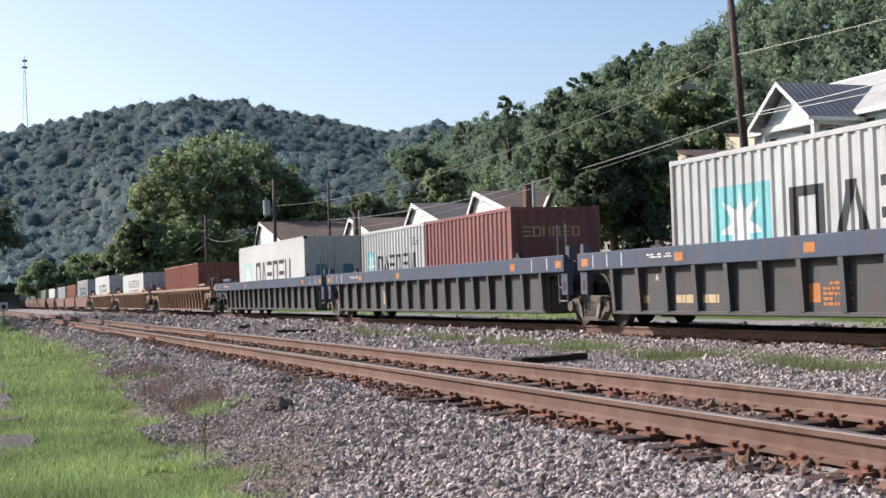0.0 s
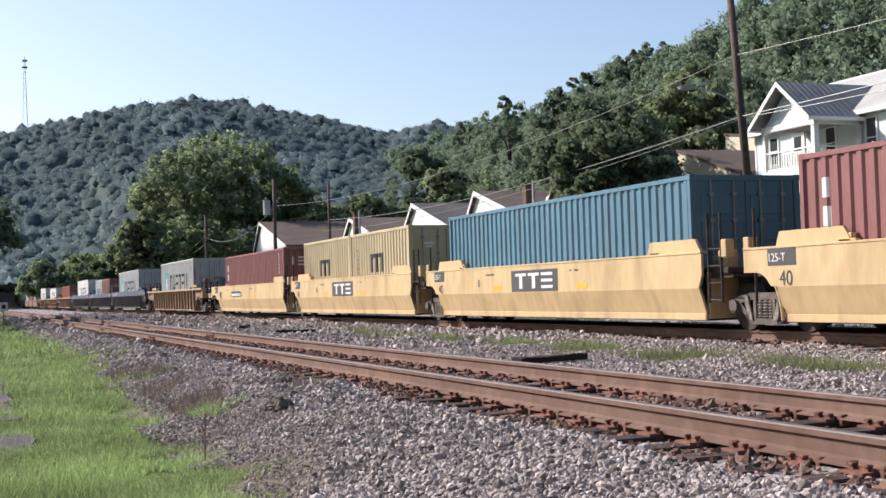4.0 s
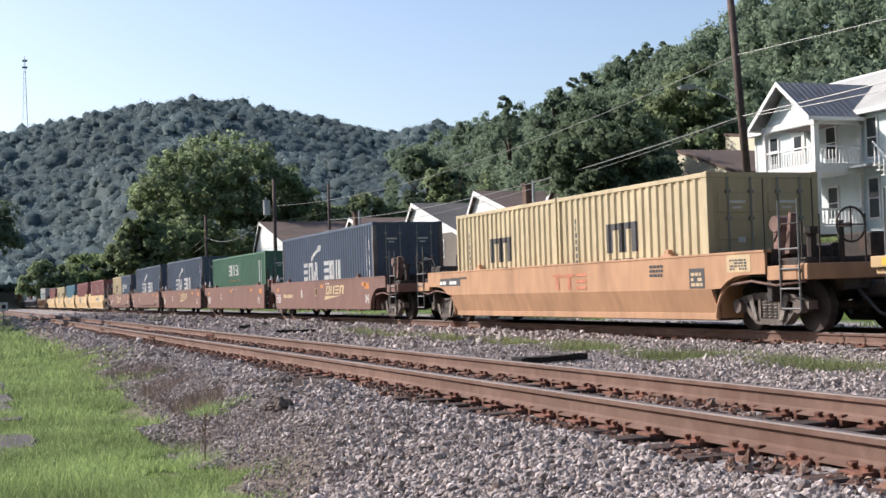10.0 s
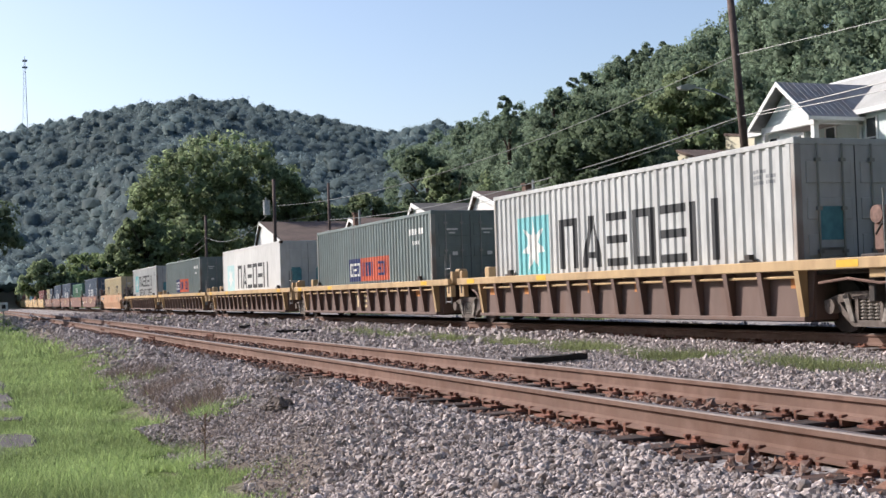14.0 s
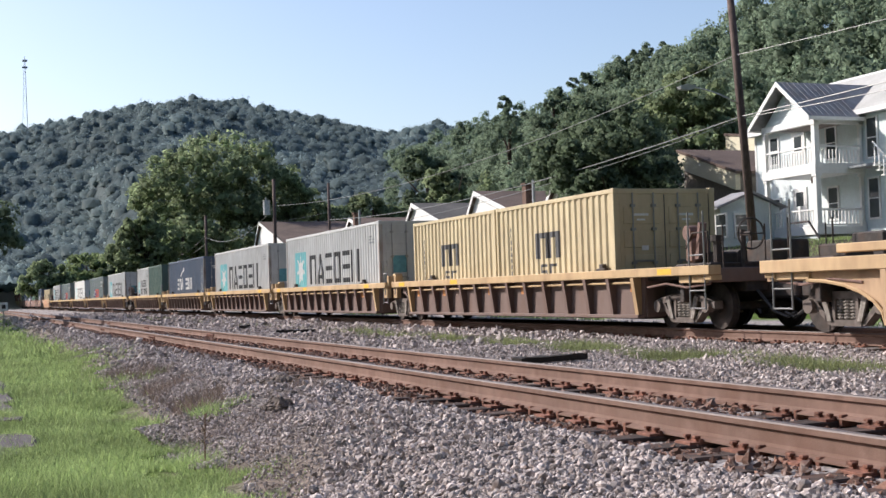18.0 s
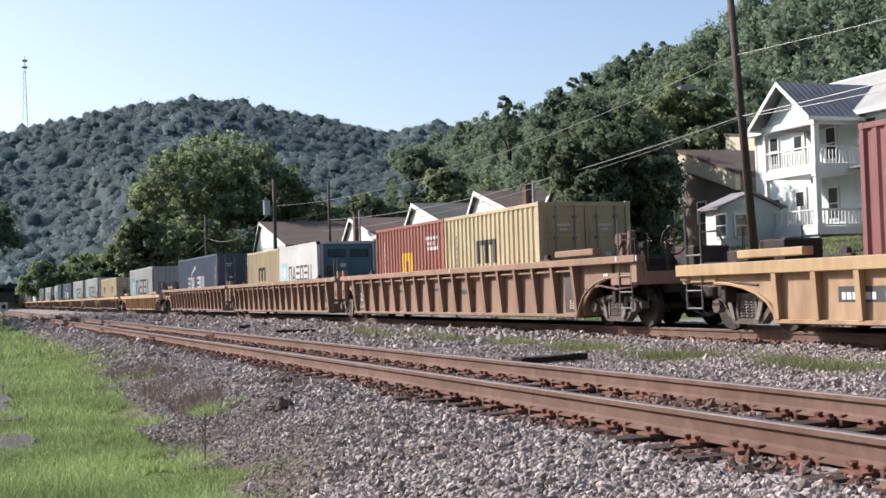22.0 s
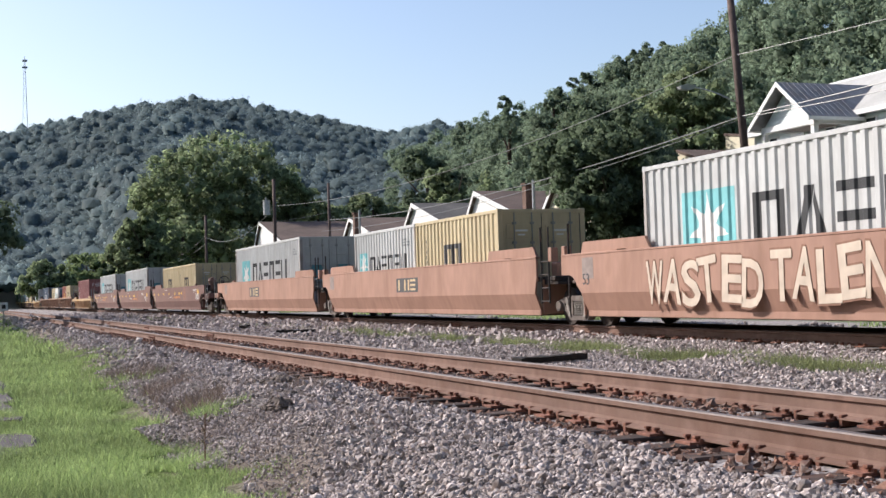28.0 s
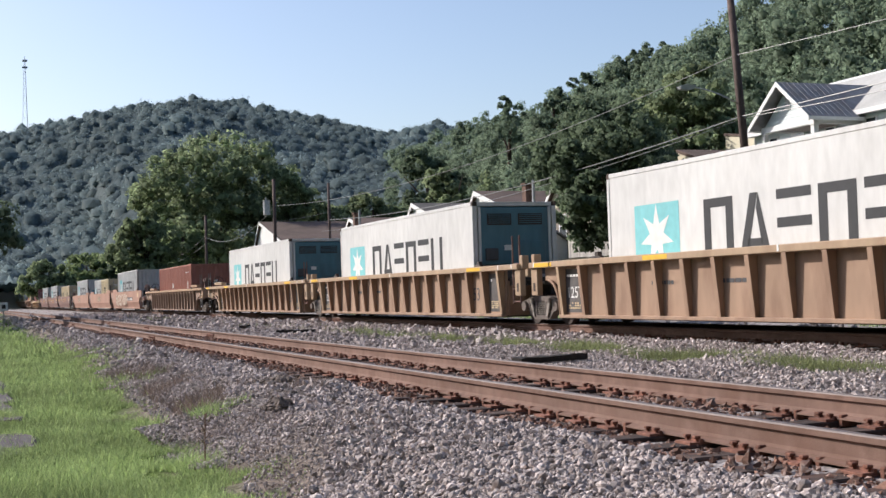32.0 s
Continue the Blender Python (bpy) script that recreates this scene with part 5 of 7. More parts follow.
def tiny_bars(x0, x1, z0, z1, rows, seed):
    """Unreadable small lettering: broken bars."""
    rnd = random.Random(seed)
    out, h = [], (z1 - z0) / rows
    for r in range(rows):
        x = x0
        while x < x1 - 0.02:
            w = min(rnd.uniform(0.04, 0.14) * (1 if h < 0.12 else 2), x1 - x)
            if rnd.random() < 0.8:
                out.append(rect(x, x + w, z0 + r * h, z0 + r * h + h * 0.62))
            x += w + 0.025
    return out


def column_bars(x0, w, z0, z1, n, seed):
    """A column of small marks, one above the other."""
    rnd = random.Random(seed)
    h = (z1 - z0) / n
    return [rect(x0, x0 + w * rnd.uniform(0.7, 1), z0 + i * h, z0 + i * h + h * 0.7) for i in range(n)]


M_BLACKMARK = mat("mark_black", (0.03, 0.032, 0.036), 0.6, vary=0.1, bump=0)
M_WHITEMARK = mat("mark_white", (0.72, 0.72, 0.7), 0.6, vary=0.08, bump=0)
M_TEAL = mat("mark_teal", (0.2, 0.53, 0.56), 0.55, vary=0.08, bump=0)
M_TEALPALE = mat("mark_teal_faded", (0.42, 0.62, 0.63), 0.55, vary=0.08, bump=0)
M_CORAL = mat("mark_coral", (0.62, 0.13, 0.07), 0.55, vary=0.1, bump=0)
M_NAVYMARK = mat("mark_navy", (0.04, 0.055, 0.16), 0.55, vary=0.1, bump=0)
M_YELMARK = mat("mark_yellow", (0.7, 0.42, 0.04), 0.55, vary=0.1, bump=0)
M_CREAMMARK = mat("mark_cream", (0.55, 0.42, 0.25), 0.6, vary=0.12, bump=0)
M_ORANGEMARK = mat("mark_orange", (0.5, 0.2, 0.06), 0.6, vary=0.12, bump=0)
M_GREYMARK = mat("mark_dark_grey", (0.07, 0.07, 0.075), 0.6, vary=0.1, bump=0)
M_GALV = mat("galvanised_bar", (0.3, 0.3, 0.3), 0.45, 0.7, 0.1, bump=0)
M_DARKSTEEL = mat("grimy_steel", (0.05, 0.043, 0.04), 0.75, 0.2, 0.3, 9, 1.2, 0.2, 40, tint=(0.11, 0.06, 0.04), tint_amt=0.5)
M_FLOORWELL = mat("well_floor_steel", (0.07, 0.05, 0.042), 0.8, 0.2, 0.3, 6, 1, 0.2, 30)

COAT = {
    "grey": paint("coat_light_grey", (0.5, 0.515, 0.51), 0.5, 0.12),
    "white": paint("coat_reefer_white", (0.62, 0.62, 0.605), 0.42, 0.05, (0.45, 0.4, 0.33)),
    "maroon": paint("coat_maroon", (0.3, 0.1, 0.098), 0.55, 0.25),
    "red": paint("coat_brick_red", (0.36, 0.105, 0.07), 0.55, 0.25),
    "salmon": paint("coat_faded_orange_red", (0.4, 0.13, 0.085), 0.55, 0.25),
    "yellow": paint("coat_cream_yellow", (0.57, 0.455, 0.24), 0.5, 0.2),
    "teal": paint("coat_sea_blue", (0.07, 0.22, 0.32), 0.5, 0.15),
    "navy": paint("coat_navy_blue", (0.08, 0.122, 0.195), 0.5, 0.15),
    "slate": paint("coat_grey_green", (0.17, 0.225, 0.225), 0.5, 0.15),
    "green": paint("coat_green", (0.06, 0.2, 0.12), 0.5, 0.15),
    "darkgreen": paint("coat_dark_green", (0.075, 0.15, 0.125), 0.5, 0.15),
    "palegreen": paint("coat_pale_green", (0.28, 0.33, 0.22), 0.5, 0.15),
    "bluegrey": paint("coat_blue_grey", (0.22, 0.27, 0.33), 0.5, 0.15),
}
COAT_WORD = {"grey": "light grey", "white": "white refrigerated", "maroon": "maroon", "red": "brick-red", "salmon": "faded orange-red", "yellow": "cream-yellow",
             "teal": "sea-blue", "navy": "navy-blue", "slate": "grey-green", "green": "green", "darkgreen": "dark green", "palegreen": "pale green", "bluegrey": "blue-grey"}


def star_polys(cx, cz, r):
    """A plain seven-pointed star, as triangles about its centre."""
    pts = []
    for i in range(14):
        a = math.pi / 2 + i * math.pi / 7
        q = r if i % 2 == 0 else r * 0.42
        pts.append((cx + q * math.cos(a), cz + q * math.sin(a)))
    return [[(cx, cz), pts[i], pts[(i + 1) % 14]] for i in range(14)]


BUILT = {}


def box_container(size, high, coat, mark, end, s, floor_z=0.28):
    """A shipping container with its lower near corner at s along the train. end: door, plain, cooler."""
    key = (size, high, coat, mark, end)
    place = pose(s, TRACK_FAR - WIDE / 2, floor_z)
    if key in BUILT:
        c = copy_thing(BUILT[key], place)
        RIDERS.append((c, s, floor_z))
        return c
    L, H = LENGTHS[size], 2.896 if high else 2.591
    paintm = COAT[coat]
    corr = coat != "white"
    word = {"star": "with a teal star panel", "star2": "with a teal star above dark lettering", "swoosh": "with white block lettering",
            "m": "with a dark logo", "duo": "with a blue and coral name panel", "tex": "with white lettering", "gear": "with a white emblem", "cap": "with white lettering",
            "bow": "with a small white emblem", "yellowm": "with a yellow logo"}.get(mark, "with faded markings")
    c = thing("shipping_container", "%s %s container %s" % ({20: "short", 40: "long"}[size], COAT_WORD[coat], word), "shipping container", group="containers on the train")
    c.matrix_basis = place
    zb, zt = 0.16, H - 0.09
    for near in (True, False):
        y = 0.012 if near else WIDE - 0.012
        if corr:
            g = corrugated(0.1, L - 0.1, zb, zt, y, 0.06, 1 if near else -1)
        else:
            g = Geo().box(0.1, L - 0.1, min(y, y + (0.06 if near else -0.06)), max(y, y + (0.06 if near else -0.06)), zb, zt)
        part("side_wall", g, paintm, c)
    roof = Geo().box(0.06, L - 0.06, 0.04, WIDE - 0.04, H - 0.06, H - 0.02)
    if corr:
        x = 0.35
        while x < L - 0.4:
            roof.box(x, x + 0.1, 0.12, WIDE - 0.12, H - 0.025, H - 0.006, 0.004)
            x += 0.21 * (2 if size == 40 else 1.5)
    part("roof", roof, paintm, c)
    part("floor", Geo().box(0.06, L - 0.06, 0.06, WIDE - 0.06, 0.05, 0.16), M_FLOORWELL, c)
    for y in (0, WIDE - 0.06):
        part("top_rail", Geo().box(0.1, L - 0.1, y, y + 0.06, H - 0.1, H - 0.012, 0.006), paintm, c)
        part("bottom_rail", Geo().box(0.1, L - 0.1, y, y + 0.06, 0.03, 0.17, 0.006), paintm, c)
    post_m = paintm
    if coat in ("navy", "slate", "grey"):
        post_m = paint("post_worn_" + coat, {"navy": (0.2, 0.19, 0.18), "slate": (0.28, 0.29, 0.27), "grey": (0.4, 0.37, 0.34)}[coat], 0.65, 0.7)
    for x in (0, L - 0.11):
        for y in (0, WIDE - 0.13):
            part("corner_post", Geo().box(x, x + 0.11, y, y + 0.13, 0.1, H - 0.11, 0.01), post_m, c)
            for z in (0, H - 0.118):
                part("corner_fitting", Geo().box(x - 0.004, x + 0.118, y - 0.004, y + 0.134, z, z + 0.118, 0.012), M_FLOORWELL if not corr else paintm, c)
    # far end, facing ahead
    part("front_wall", corrugated(0.13, WIDE - 0.13, 0.14, H - 0.1, 0.02, 0.06, 1, ax="y"), paintm, c)
    part("end_header", Geo().box(L - 0.09, L - 0.01, 0.13, WIDE - 0.13, H - 0.12, H - 0.014, 0.006), paintm, c)
    part("end_sill", Geo().box(L - 0.09, L - 0.01, 0.13, WIDE - 0.13, 0.03, 0.15, 0.006), paintm, c)
    if end == "door":
        for k in range(2):
            y0 = 0.135 + k * (WIDE - 0.27) / 2
            y1 = y0 + (WIDE - 0.27) / 2 - 0.012
            g = Geo().box(L - 0.06, L - 0.02, y0, y1, 0.15, H - 0.12, 0.008)
            for z in np.linspace(0.35, H - 0.75, 4):
                g.box(L - 0.021, L - 0.004, y0 + 0.09, y1 - 0.09, z, z + 0.36, 0.012)
            d = part("door", g, paintm, c)
            for j in (0.28, 0.74):
                yb = y0 + (y1 - y0) * j
                b = Geo().tube((L + 0.02, yb, 0.12), (L + 0.02, yb, H - 0.1), 0.018, 6)
                for z in (0.3, 1.0, 1.7, H - 0.4):
                    b.box(L - 0.01, L + 0.045, yb - 0.05, yb + 0.05, z, z + 0.06)
                b.box(L + 0.03, L + 0.055, yb - 0.02, yb + 0.4 * (1 if j < 0.5 else -1), 1.05, 1.09)
                part("locking_bar", b, M_GALV if corr else paintm, d)
            part("door_gasket", Geo().box(L - 0.03, L - 0.016, y1 - 0.002, y1 + 0.012, 0.16, H - 0.13), M_GREYMARK, d)
            if mark in ("star", "star2"):
                part("star_panel", Geo().box(L - 0.002, L + 0.002, y0 + 0.32, y0 + 0.78, H * 0.42, H * 0.42 + 0.55), mat("mark_teal_dull", (0.1, 0.27, 0.31), 0.6, bump=0), d, "dull dark teal panel")
            elif mark != "none":
                g = Geo()
                for dy, w, z, hh in ((0.34, 0.34, H - 0.58, 0.05), (0.4, 0.2, H - 0.68, 0.04), (0.5, 0.16, H - 1.3, 0.1)):
                    g.box(L - 0.002, L + 0.002, y0 + dy, y0 + dy + w, z, z + hh)
                part("small_print", g, M_WHITEMARK, d)
    elif end == "cooler":
        teal = paint("cooler_blue", (0.06, 0.2, 0.27), 0.5, 0.2)
        unit_ = part("cooling_unit", Geo().box(L - 0.1, L - 0.02, 0.2, WIDE - 0.2, 1.22, H - 0.14, 0.03), teal, c, "blue-green refrigeration panel")
        part("compressor_bay", Geo().box(L - 0.12, L - 0.08, 0.15, WIDE - 0.15, 0.15, 1.21, 0.02), M_GREYMARK, c, "dark recessed machinery bay")
        for y in (0.42, 1.32):
            vent = part("vent", Geo().box(L - 0.02, L - 0.004, y, y + 0.7, H - 0.62, H - 0.32, 0.006), M_DARKSTEEL, unit_, "dark air vent")
            for z in np.linspace(H - 0.58, H - 0.37, 5):
                part("slat", Geo().box(L - 0.004, L + 0.008, y + 0.03, y + 0.67, z, z + 0.018), teal, vent)
        part("control_box", Geo().box(L - 0.02, L + 0.05, 0.34, 0.7, 1.34, 1.66, 0.02), M_GREYMARK, unit_)
        part("rating_plate", Geo().box(L - 0.02, L - 0.014, 0.9, 1.12, 1.6, 1.74), M_WHITEMARK, unit_)
        part("access_panel", Geo().box(L - 0.02, L + 0.004, 1.3, 2.1, 1.34, 1.85, 0.012), teal, unit_)
        part("compressor", Geo().tube((L - 0.08, 1.3, 0.62), (L + 0.0, 1.3, 0.62), 0.3, 16).tube((L, 1.3, 0.62), (L + 0.03, 1.3, 0.62), 0.12, 10), M_DARKSTEEL, c)
        part("condenser", Geo().box(L - 0.08, L - 0.03, 0.25, 0.85, 0.25, 1.1, 0.02), mat("condenser_grey", (0.26, 0.26, 0.26), 0.6), c)
        part("pipe", Geo().path([(L - 0.05, 0.9, 1.2), (L - 0.02, 0.95, 0.8), (L - 0.02, 1.02, 0.3)], 0.03, 6), M_DARKSTEEL, c)
        part("cable_box", Geo().box(L - 0.08, L - 0.01, 1.75, 2.2, 0.35, 0.95, 0.02), mat("condenser_grey", (0, 0, 0)), c)
        g = Geo()
        for y in (0.16, WIDE - 0.24):
            g.box(L - 0.07, L + 0.0, y, y + 0.08, 0.15, H - 0.13, 0.01)
        part("frame_upright", g, paintm, c)
    else:
        part("end_wall", corrugated(0.13, WIDE - 0.13, 0.14, H - 0.11, L - 0.02, 0.06, -1, ax="y"), paintm, c)
        if mark == "tex":
            g = Geo()
            for poly in letter_blocks("i=|", 0.35, 1.15, H - 0.75, H - 0.4):
                ys, zs = [q[0] for q in poly], [q[1] for q in poly]
                g.box(L - 0.018, L - 0.012, min(ys), max(ys), min(zs), max(zs))
            part("lettering", g, M_WHITEMARK, c)
        elif mark == "bow":
            g = Geo()
            for y in (1.0, 1.5):
                g.extrude([(y - 0.24, H * 0.56), (y, H * 0.56 + 0.2), (y + 0.24, H * 0.56), (y, H * 0.56 - 0.2)], "x", L - 0.018, L - 0.012)
            part("diamond_emblem", g, M_WHITEMARK, c)
        elif mark in ("gear", "gearend"):
            g = Geo()
            for poly in letter_blocks("=o|n=o", 0.3, 1.9, H - 0.75, H - 0.5):
                ys, zs = [q[0] for q in poly], [q[1] for q in poly]
                g.box(L - 0.018, L - 0.012, min(ys), max(ys), min(zs), max(zs))
            part("lettering", g, M_CREAMMARK, c)
    # markings of the near side, over the wall's outer face
    top = H

    def put(name, polys, material, label=""):
        o = shape_part(name, polys, material, c, label, corr)
        o.location = (0, 0.012, 0)

    if mark in ("star", "star2"):
        k = L / 12.192
        big = size == 40
        teal = M_TEALPALE if coat == "white" and end == "door" else M_TEAL
        if big:
            hi = 0.78 if mark == "star" else 0.82
            x0, w, z1 = (1.35, 1.75, top * hi) if corr else (1.1, 1.65, top * 0.74)
            z0 = 0.88 if mark == "star" else 1.18
            put("star_panel", [rect(x0, x0 + w, z0, z1)], teal, "teal panel")
            o = shape_part("star", star_polys(x0 + w / 2, (z0 + z1) / 2, min(w * 0.5, (z1 - z0) / 2) * 0.98), M_WHITEMARK, c, "white star", corr, 0.007)
            o.location = (0, 0.012, 0)
            if mark == "star":
                put("lettering", letter_blocks("nw=o=|", 3.5, 10.0, 0.98, top * 0.72), M_BLACKMARK, "large dark lettering")
            else:
                put("lettering", letter_blocks("nw=o=|", 3.5, 9.7, 1.55, top * 0.8) + letter_blocks("o=|oon=", 3.5, 9.7, 0.85, 1.36), M_BLACKMARK, "two rows of dark lettering")
        else:
            put("star_panel", [rect(0.55, 1.35, 1.1, 1.9)], teal, "teal panel")
            o = shape_part("star", star_polys(0.95, 1.5, 0.38), M_WHITEMARK, c, "white star", corr, 0.007)
            o.location = (0, 0.012, 0)
            put("lettering", letter_blocks("nw=o=|", 1.6, 5.2, 1.15, 1.75) if mark == "star" else
                letter_blocks("nw=o=|", 2.0, 5.1, 1.55, 2.0) + letter_blocks("o=|oon=", 2.0, 5.1, 1.0, 1.4), M_BLACKMARK, "dark lettering")
        if corr:
            put("small_print", tiny_bars(L - 1.2, L - 0.55, top * 0.76, top * 0.86, 3, 3), mat("mark_faint_grey", (0.25, 0.26, 0.27), 0.6, bump=0))
    elif mark == "swoosh":
        put("lettering", letter_blocks("=nw =o|", 3.2, 8.35, 1.12, 1.8, 0.36, 0.2), M_WHITEMARK, "white block lettering")
        put("swoosh", [[(4.3, 1.85), (4.6, 2.1), (5.3, 2.3), (5.7, 2.32), (5.7, 2.22), (5.2, 2.15), (4.75, 2.0), (4.42, 1.82)], [(5.35, 2.3), (5.4, 2.42), (5.75, 2.42), (5.75, 2.32)]], M_WHITEMARK, "white brush stroke")
        put("small_print", column_bars(L - 0.85, 0.1, 0.9, top * 0.85, 14, 2) + column_bars(L - 0.5, 0.06, 1.0, top * 0.85, 3, 4), M_WHITEMARK)
    elif mark == "m":
        x = L * 0.5
        put("logo", letter_blocks("nn", x - 0.7, x + 0.35, 1.25, 1.85, 0.36, -0.36) + letter_blocks("sc", x - 0.62, x + 0.3, 0.78, 1.12, 0.3), M_GREYMARK, "dark grey logo")
        put("small_print", column_bars(0.75, 0.16, 0.9, 2.1, 8, 5), M_GREYMARK)
    elif mark == "yellowm":
        x = L * 0.5
        put("logo", [rect(x - 0.55, x - 0.2, 0.9, 1.75), rect(x + 0.05, x + 0.4, 0.9, 1.75), rect(x - 0.2, x + 0.05, 1.5, 1.75)], M_YELMARK, "yellow logo")
        put("small_print", column_bars(0.7, 0.16, 0.85, 2.2, 8, 5) + tiny_bars(L - 1.5, L - 0.5, 1.75, 2.2, 3, 8), M_WHITEMARK)
    elif mark == "duo":
        put("name_panel", [rect(4.0, 5.35, 0.98, 1.75)], M_NAVYMARK, "dark blue panel")
        o = shape_part("name_panel", [rect(5.36, 8.25, 0.98, 1.75)], M_CORAL, c, "coral panel", corr)
        o.location = (0, 0.012, 0)
        for polys, m in ((letter_blocks("o=o", 4.15, 5.25, 1.15, 1.6, 0.3), M_WHITEMARK), (letter_blocks("|ooii=o|", 5.55, 8.1, 1.14, 1.6, 0.3), M_NAVYMARK)):
            o = shape_part("lettering", polys, m, c, "", corr, 0.008)
            o.location = (0, 0.012, 0)
        put("small_print", tiny_bars(L - 2.2, L - 0.7, top * 0.78, top * 0.88, 1, 6) + tiny_bars(L - 1.7, L - 1.1, top * 0.68, top * 0.74, 1, 7), M_WHITEMARK)
    elif mark == "tex":
        put("small_print", column_bars(0.55, 0.2, 0.95, 2.3, 3, 9), M_WHITEMARK, "white upright lettering")
        put("small_print", column_bars(L - 0.95, 0.13, 1.5, 2.45, 6, 2) + column_bars(L - 0.6, 0.07, 1.1, 2.45, 5, 3), M_WHITEMARK)
    elif mark == "gear":
        cx, cz = 1.0, 1.55
        ring = []
        for i in range(12):
            a0, a1 = i * math.tau / 12, (i + 1) * math.tau / 12
            ring.append([(cx + math.cos(a) * r, cz + math.sin(a) * r) for a, r in ((a0, 0.16), (a0, 0.34), (a1, 0.34), (a1, 0.16))])
        put("emblem", ring + [rect(cx - 0.5, cx - 0.3, cz - 0.05, cz + 0.05), rect(cx + 0.25, cx + 0.42, cz + 0.25, cz + 0.45)], M_WHITEMARK, "white emblem")
        put("lettering", letter_blocks("=o|n=o", 1.7, 3.6, 1.55, 1.85, 0.28), M_WHITEMARK, "white lettering")
    elif mark == "cap":
        put("lettering", letter_blocks("=n|i=wi", 4.1, 6.9, 1.62, 2.15, 0.3), M_WHITEMARK, "white lettering")
        put("small_print", tiny_bars(4.2, 6.9, 1.36, 1.44, 1, 3), M_ORANGEMARK)
        put("small_print", [rect(L - 1.3, L - 1.22, 0.95, 2.2), rect(L - 0.95, L - 0.88, 1.1, 2.2)], M_WHITEMARK)
    elif mark == "bow":
        x = L * 0.46
        put("emblem", [[(x - 0.3, 1.2), (x, 1.4), (x - 0.3, 1.6)], [(x + 0.3, 1.2), (x + 0.3, 1.6), (x, 1.4)], rect(x - 0.12, x + 0.12, 1.3, 1.5)], M_WHITEMARK, "white bow-shaped emblem")
        put("small_print", tiny_bars(L - 2.0, L - 0.9, 2.1, 2.2, 1, 3) + [rect(L - 1.35, L - 1.2, 1.2, 1.6)], M_WHITEMARK)
    elif mark == "vert":
        put("small_print", column_bars(0.35, 0.3, 0.85, 2.4, 4, 3), M_NAVYMARK, "blue upright lettering")
    BUILT[key] = c
    RIDERS.append((c, s, floor_z))
    return c


RIDERS = []          # (thing, place along the train, height)
# ---- the train: well cars ----
M_TRUCK = mat("truck_dusty_steel", (0.15, 0.125, 0.11), 0.85, 0.1, 0.3, 8, 1.5, 0.2, 40, tint=(0.09, 0.065, 0.055), tint_amt=0.6)
M_WHEEL = mat("wheel_steel", (0.05, 0.041, 0.037), 0.75, 0.3, 0.25, 10, 2, 0.1, tint=(0.1, 0.07, 0.055), tint_amt=0.4)
M_SPRING = mat("spring_dusty", (0.26, 0.235, 0.21), 0.85, 0.1, 0.3, 12, 2, 0.2, 40, tint=(0.12, 0.09, 0.075), tint_amt=0.5)
M_GEAR = mat("brake_gear_rust", (0.2, 0.125, 0.105), 0.85, 0.0, 0.25, 14, 3, 0.3, 40, tint=(0.12, 0.07, 0.055), tint_amt=0.6)
M_HOSE = mat("rubber_hose", (0.03, 0.028, 0.027), 0.6, 0, 0.1, bump=0)
STYLES = {   # top, sill's underside, bottom, coat of the sill, coat of the panel, ribs, fold of the lower side
    "blue": (1.56, 1.19, 0.30, (0.06, 0.09, 0.15), (0.085, 0.085, 0.09), True, 0, "blue-silled dark grey"),
    "rust": (1.42, 1.31, 0.19, (0.45, 0.3, 0.15), (0.33, 0.195, 0.11), True, 0, "rusty orange-brown"),
    "brick": (1.45, 1.30, 0.22, (0.37, 0.21, 0.13), (0.33, 0.19, 0.12), True, 0, "weathered orange-brown"),
    "umber": (1.42, 1.30, 0.19, (0.44, 0.26, 0.13), (0.29, 0.18, 0.12), True, 0, "dusty brown"),
    "ochre": (1.44, 1.31, 0.20, (0.42, 0.275, 0.15), (0.36, 0.215, 0.125), True, 0, "yellow-silled brown"),
    "gold": (1.19, 0.98, 0.18, (0.53, 0.335, 0.14), (0.49, 0.3, 0.145), True, 0, "yellow ribbed"),
    "lemon": (1.41, 0, 0.21, (0.64, 0.43, 0.17), (0.64, 0.42, 0.165), False, 0.76, "smooth yellow"),
    "tawny": (1.36, 0, 0.22, (0.52, 0.26, 0.11), (0.52, 0.26, 0.11), False, 0.74, "smooth orange"),
    "oxide": (1.37, 0, 0.33, (0.215, 0.1, 0.076), (0.215, 0.1, 0.076), False, 0, "smooth red-brown"),
    "plum": (1.17, 1.0, 0.22, (0.52, 0.33, 0.13), (0.17, 0.105, 0.085), True, 0, "brown yellow-silled"),
    "mahogany": (1.56, 0, 0.25, (0.195, 0.092, 0.074), (0.195, 0.092, 0.074), False, 0.72, "smooth dark brown"),
    "terracotta": (1.56, 0, 0.25, (0.39, 0.195, 0.125), (0.385, 0.19, 0.12), False, 0.72, "smooth faded orange"),
}
M_CUT_OXIDE = paint("cut_oxide", STYLES["oxide"][4], 0.65)
M_CUT_PLUM = paint("cut_plum", STYLES["plum"][4], 0.65)
SHARED = {}


def shared(key, make):
    if key not in SHARED:
        SHARED[key] = make()
    return SHARED[key]


def wheel_mesh():
    g = Geo()
    for y0, y1, r in ((-0.065, -0.035, 0.445), (-0.035, 0.065, 0.42)):
        g.tube((0, y0, 0), (0, y1, 0), r, 24)
    g.tube((0, 0.06, 0), (0, 0.11, 0), 0.13, 14)
    return g.mesh("wheel", M_WHEEL)


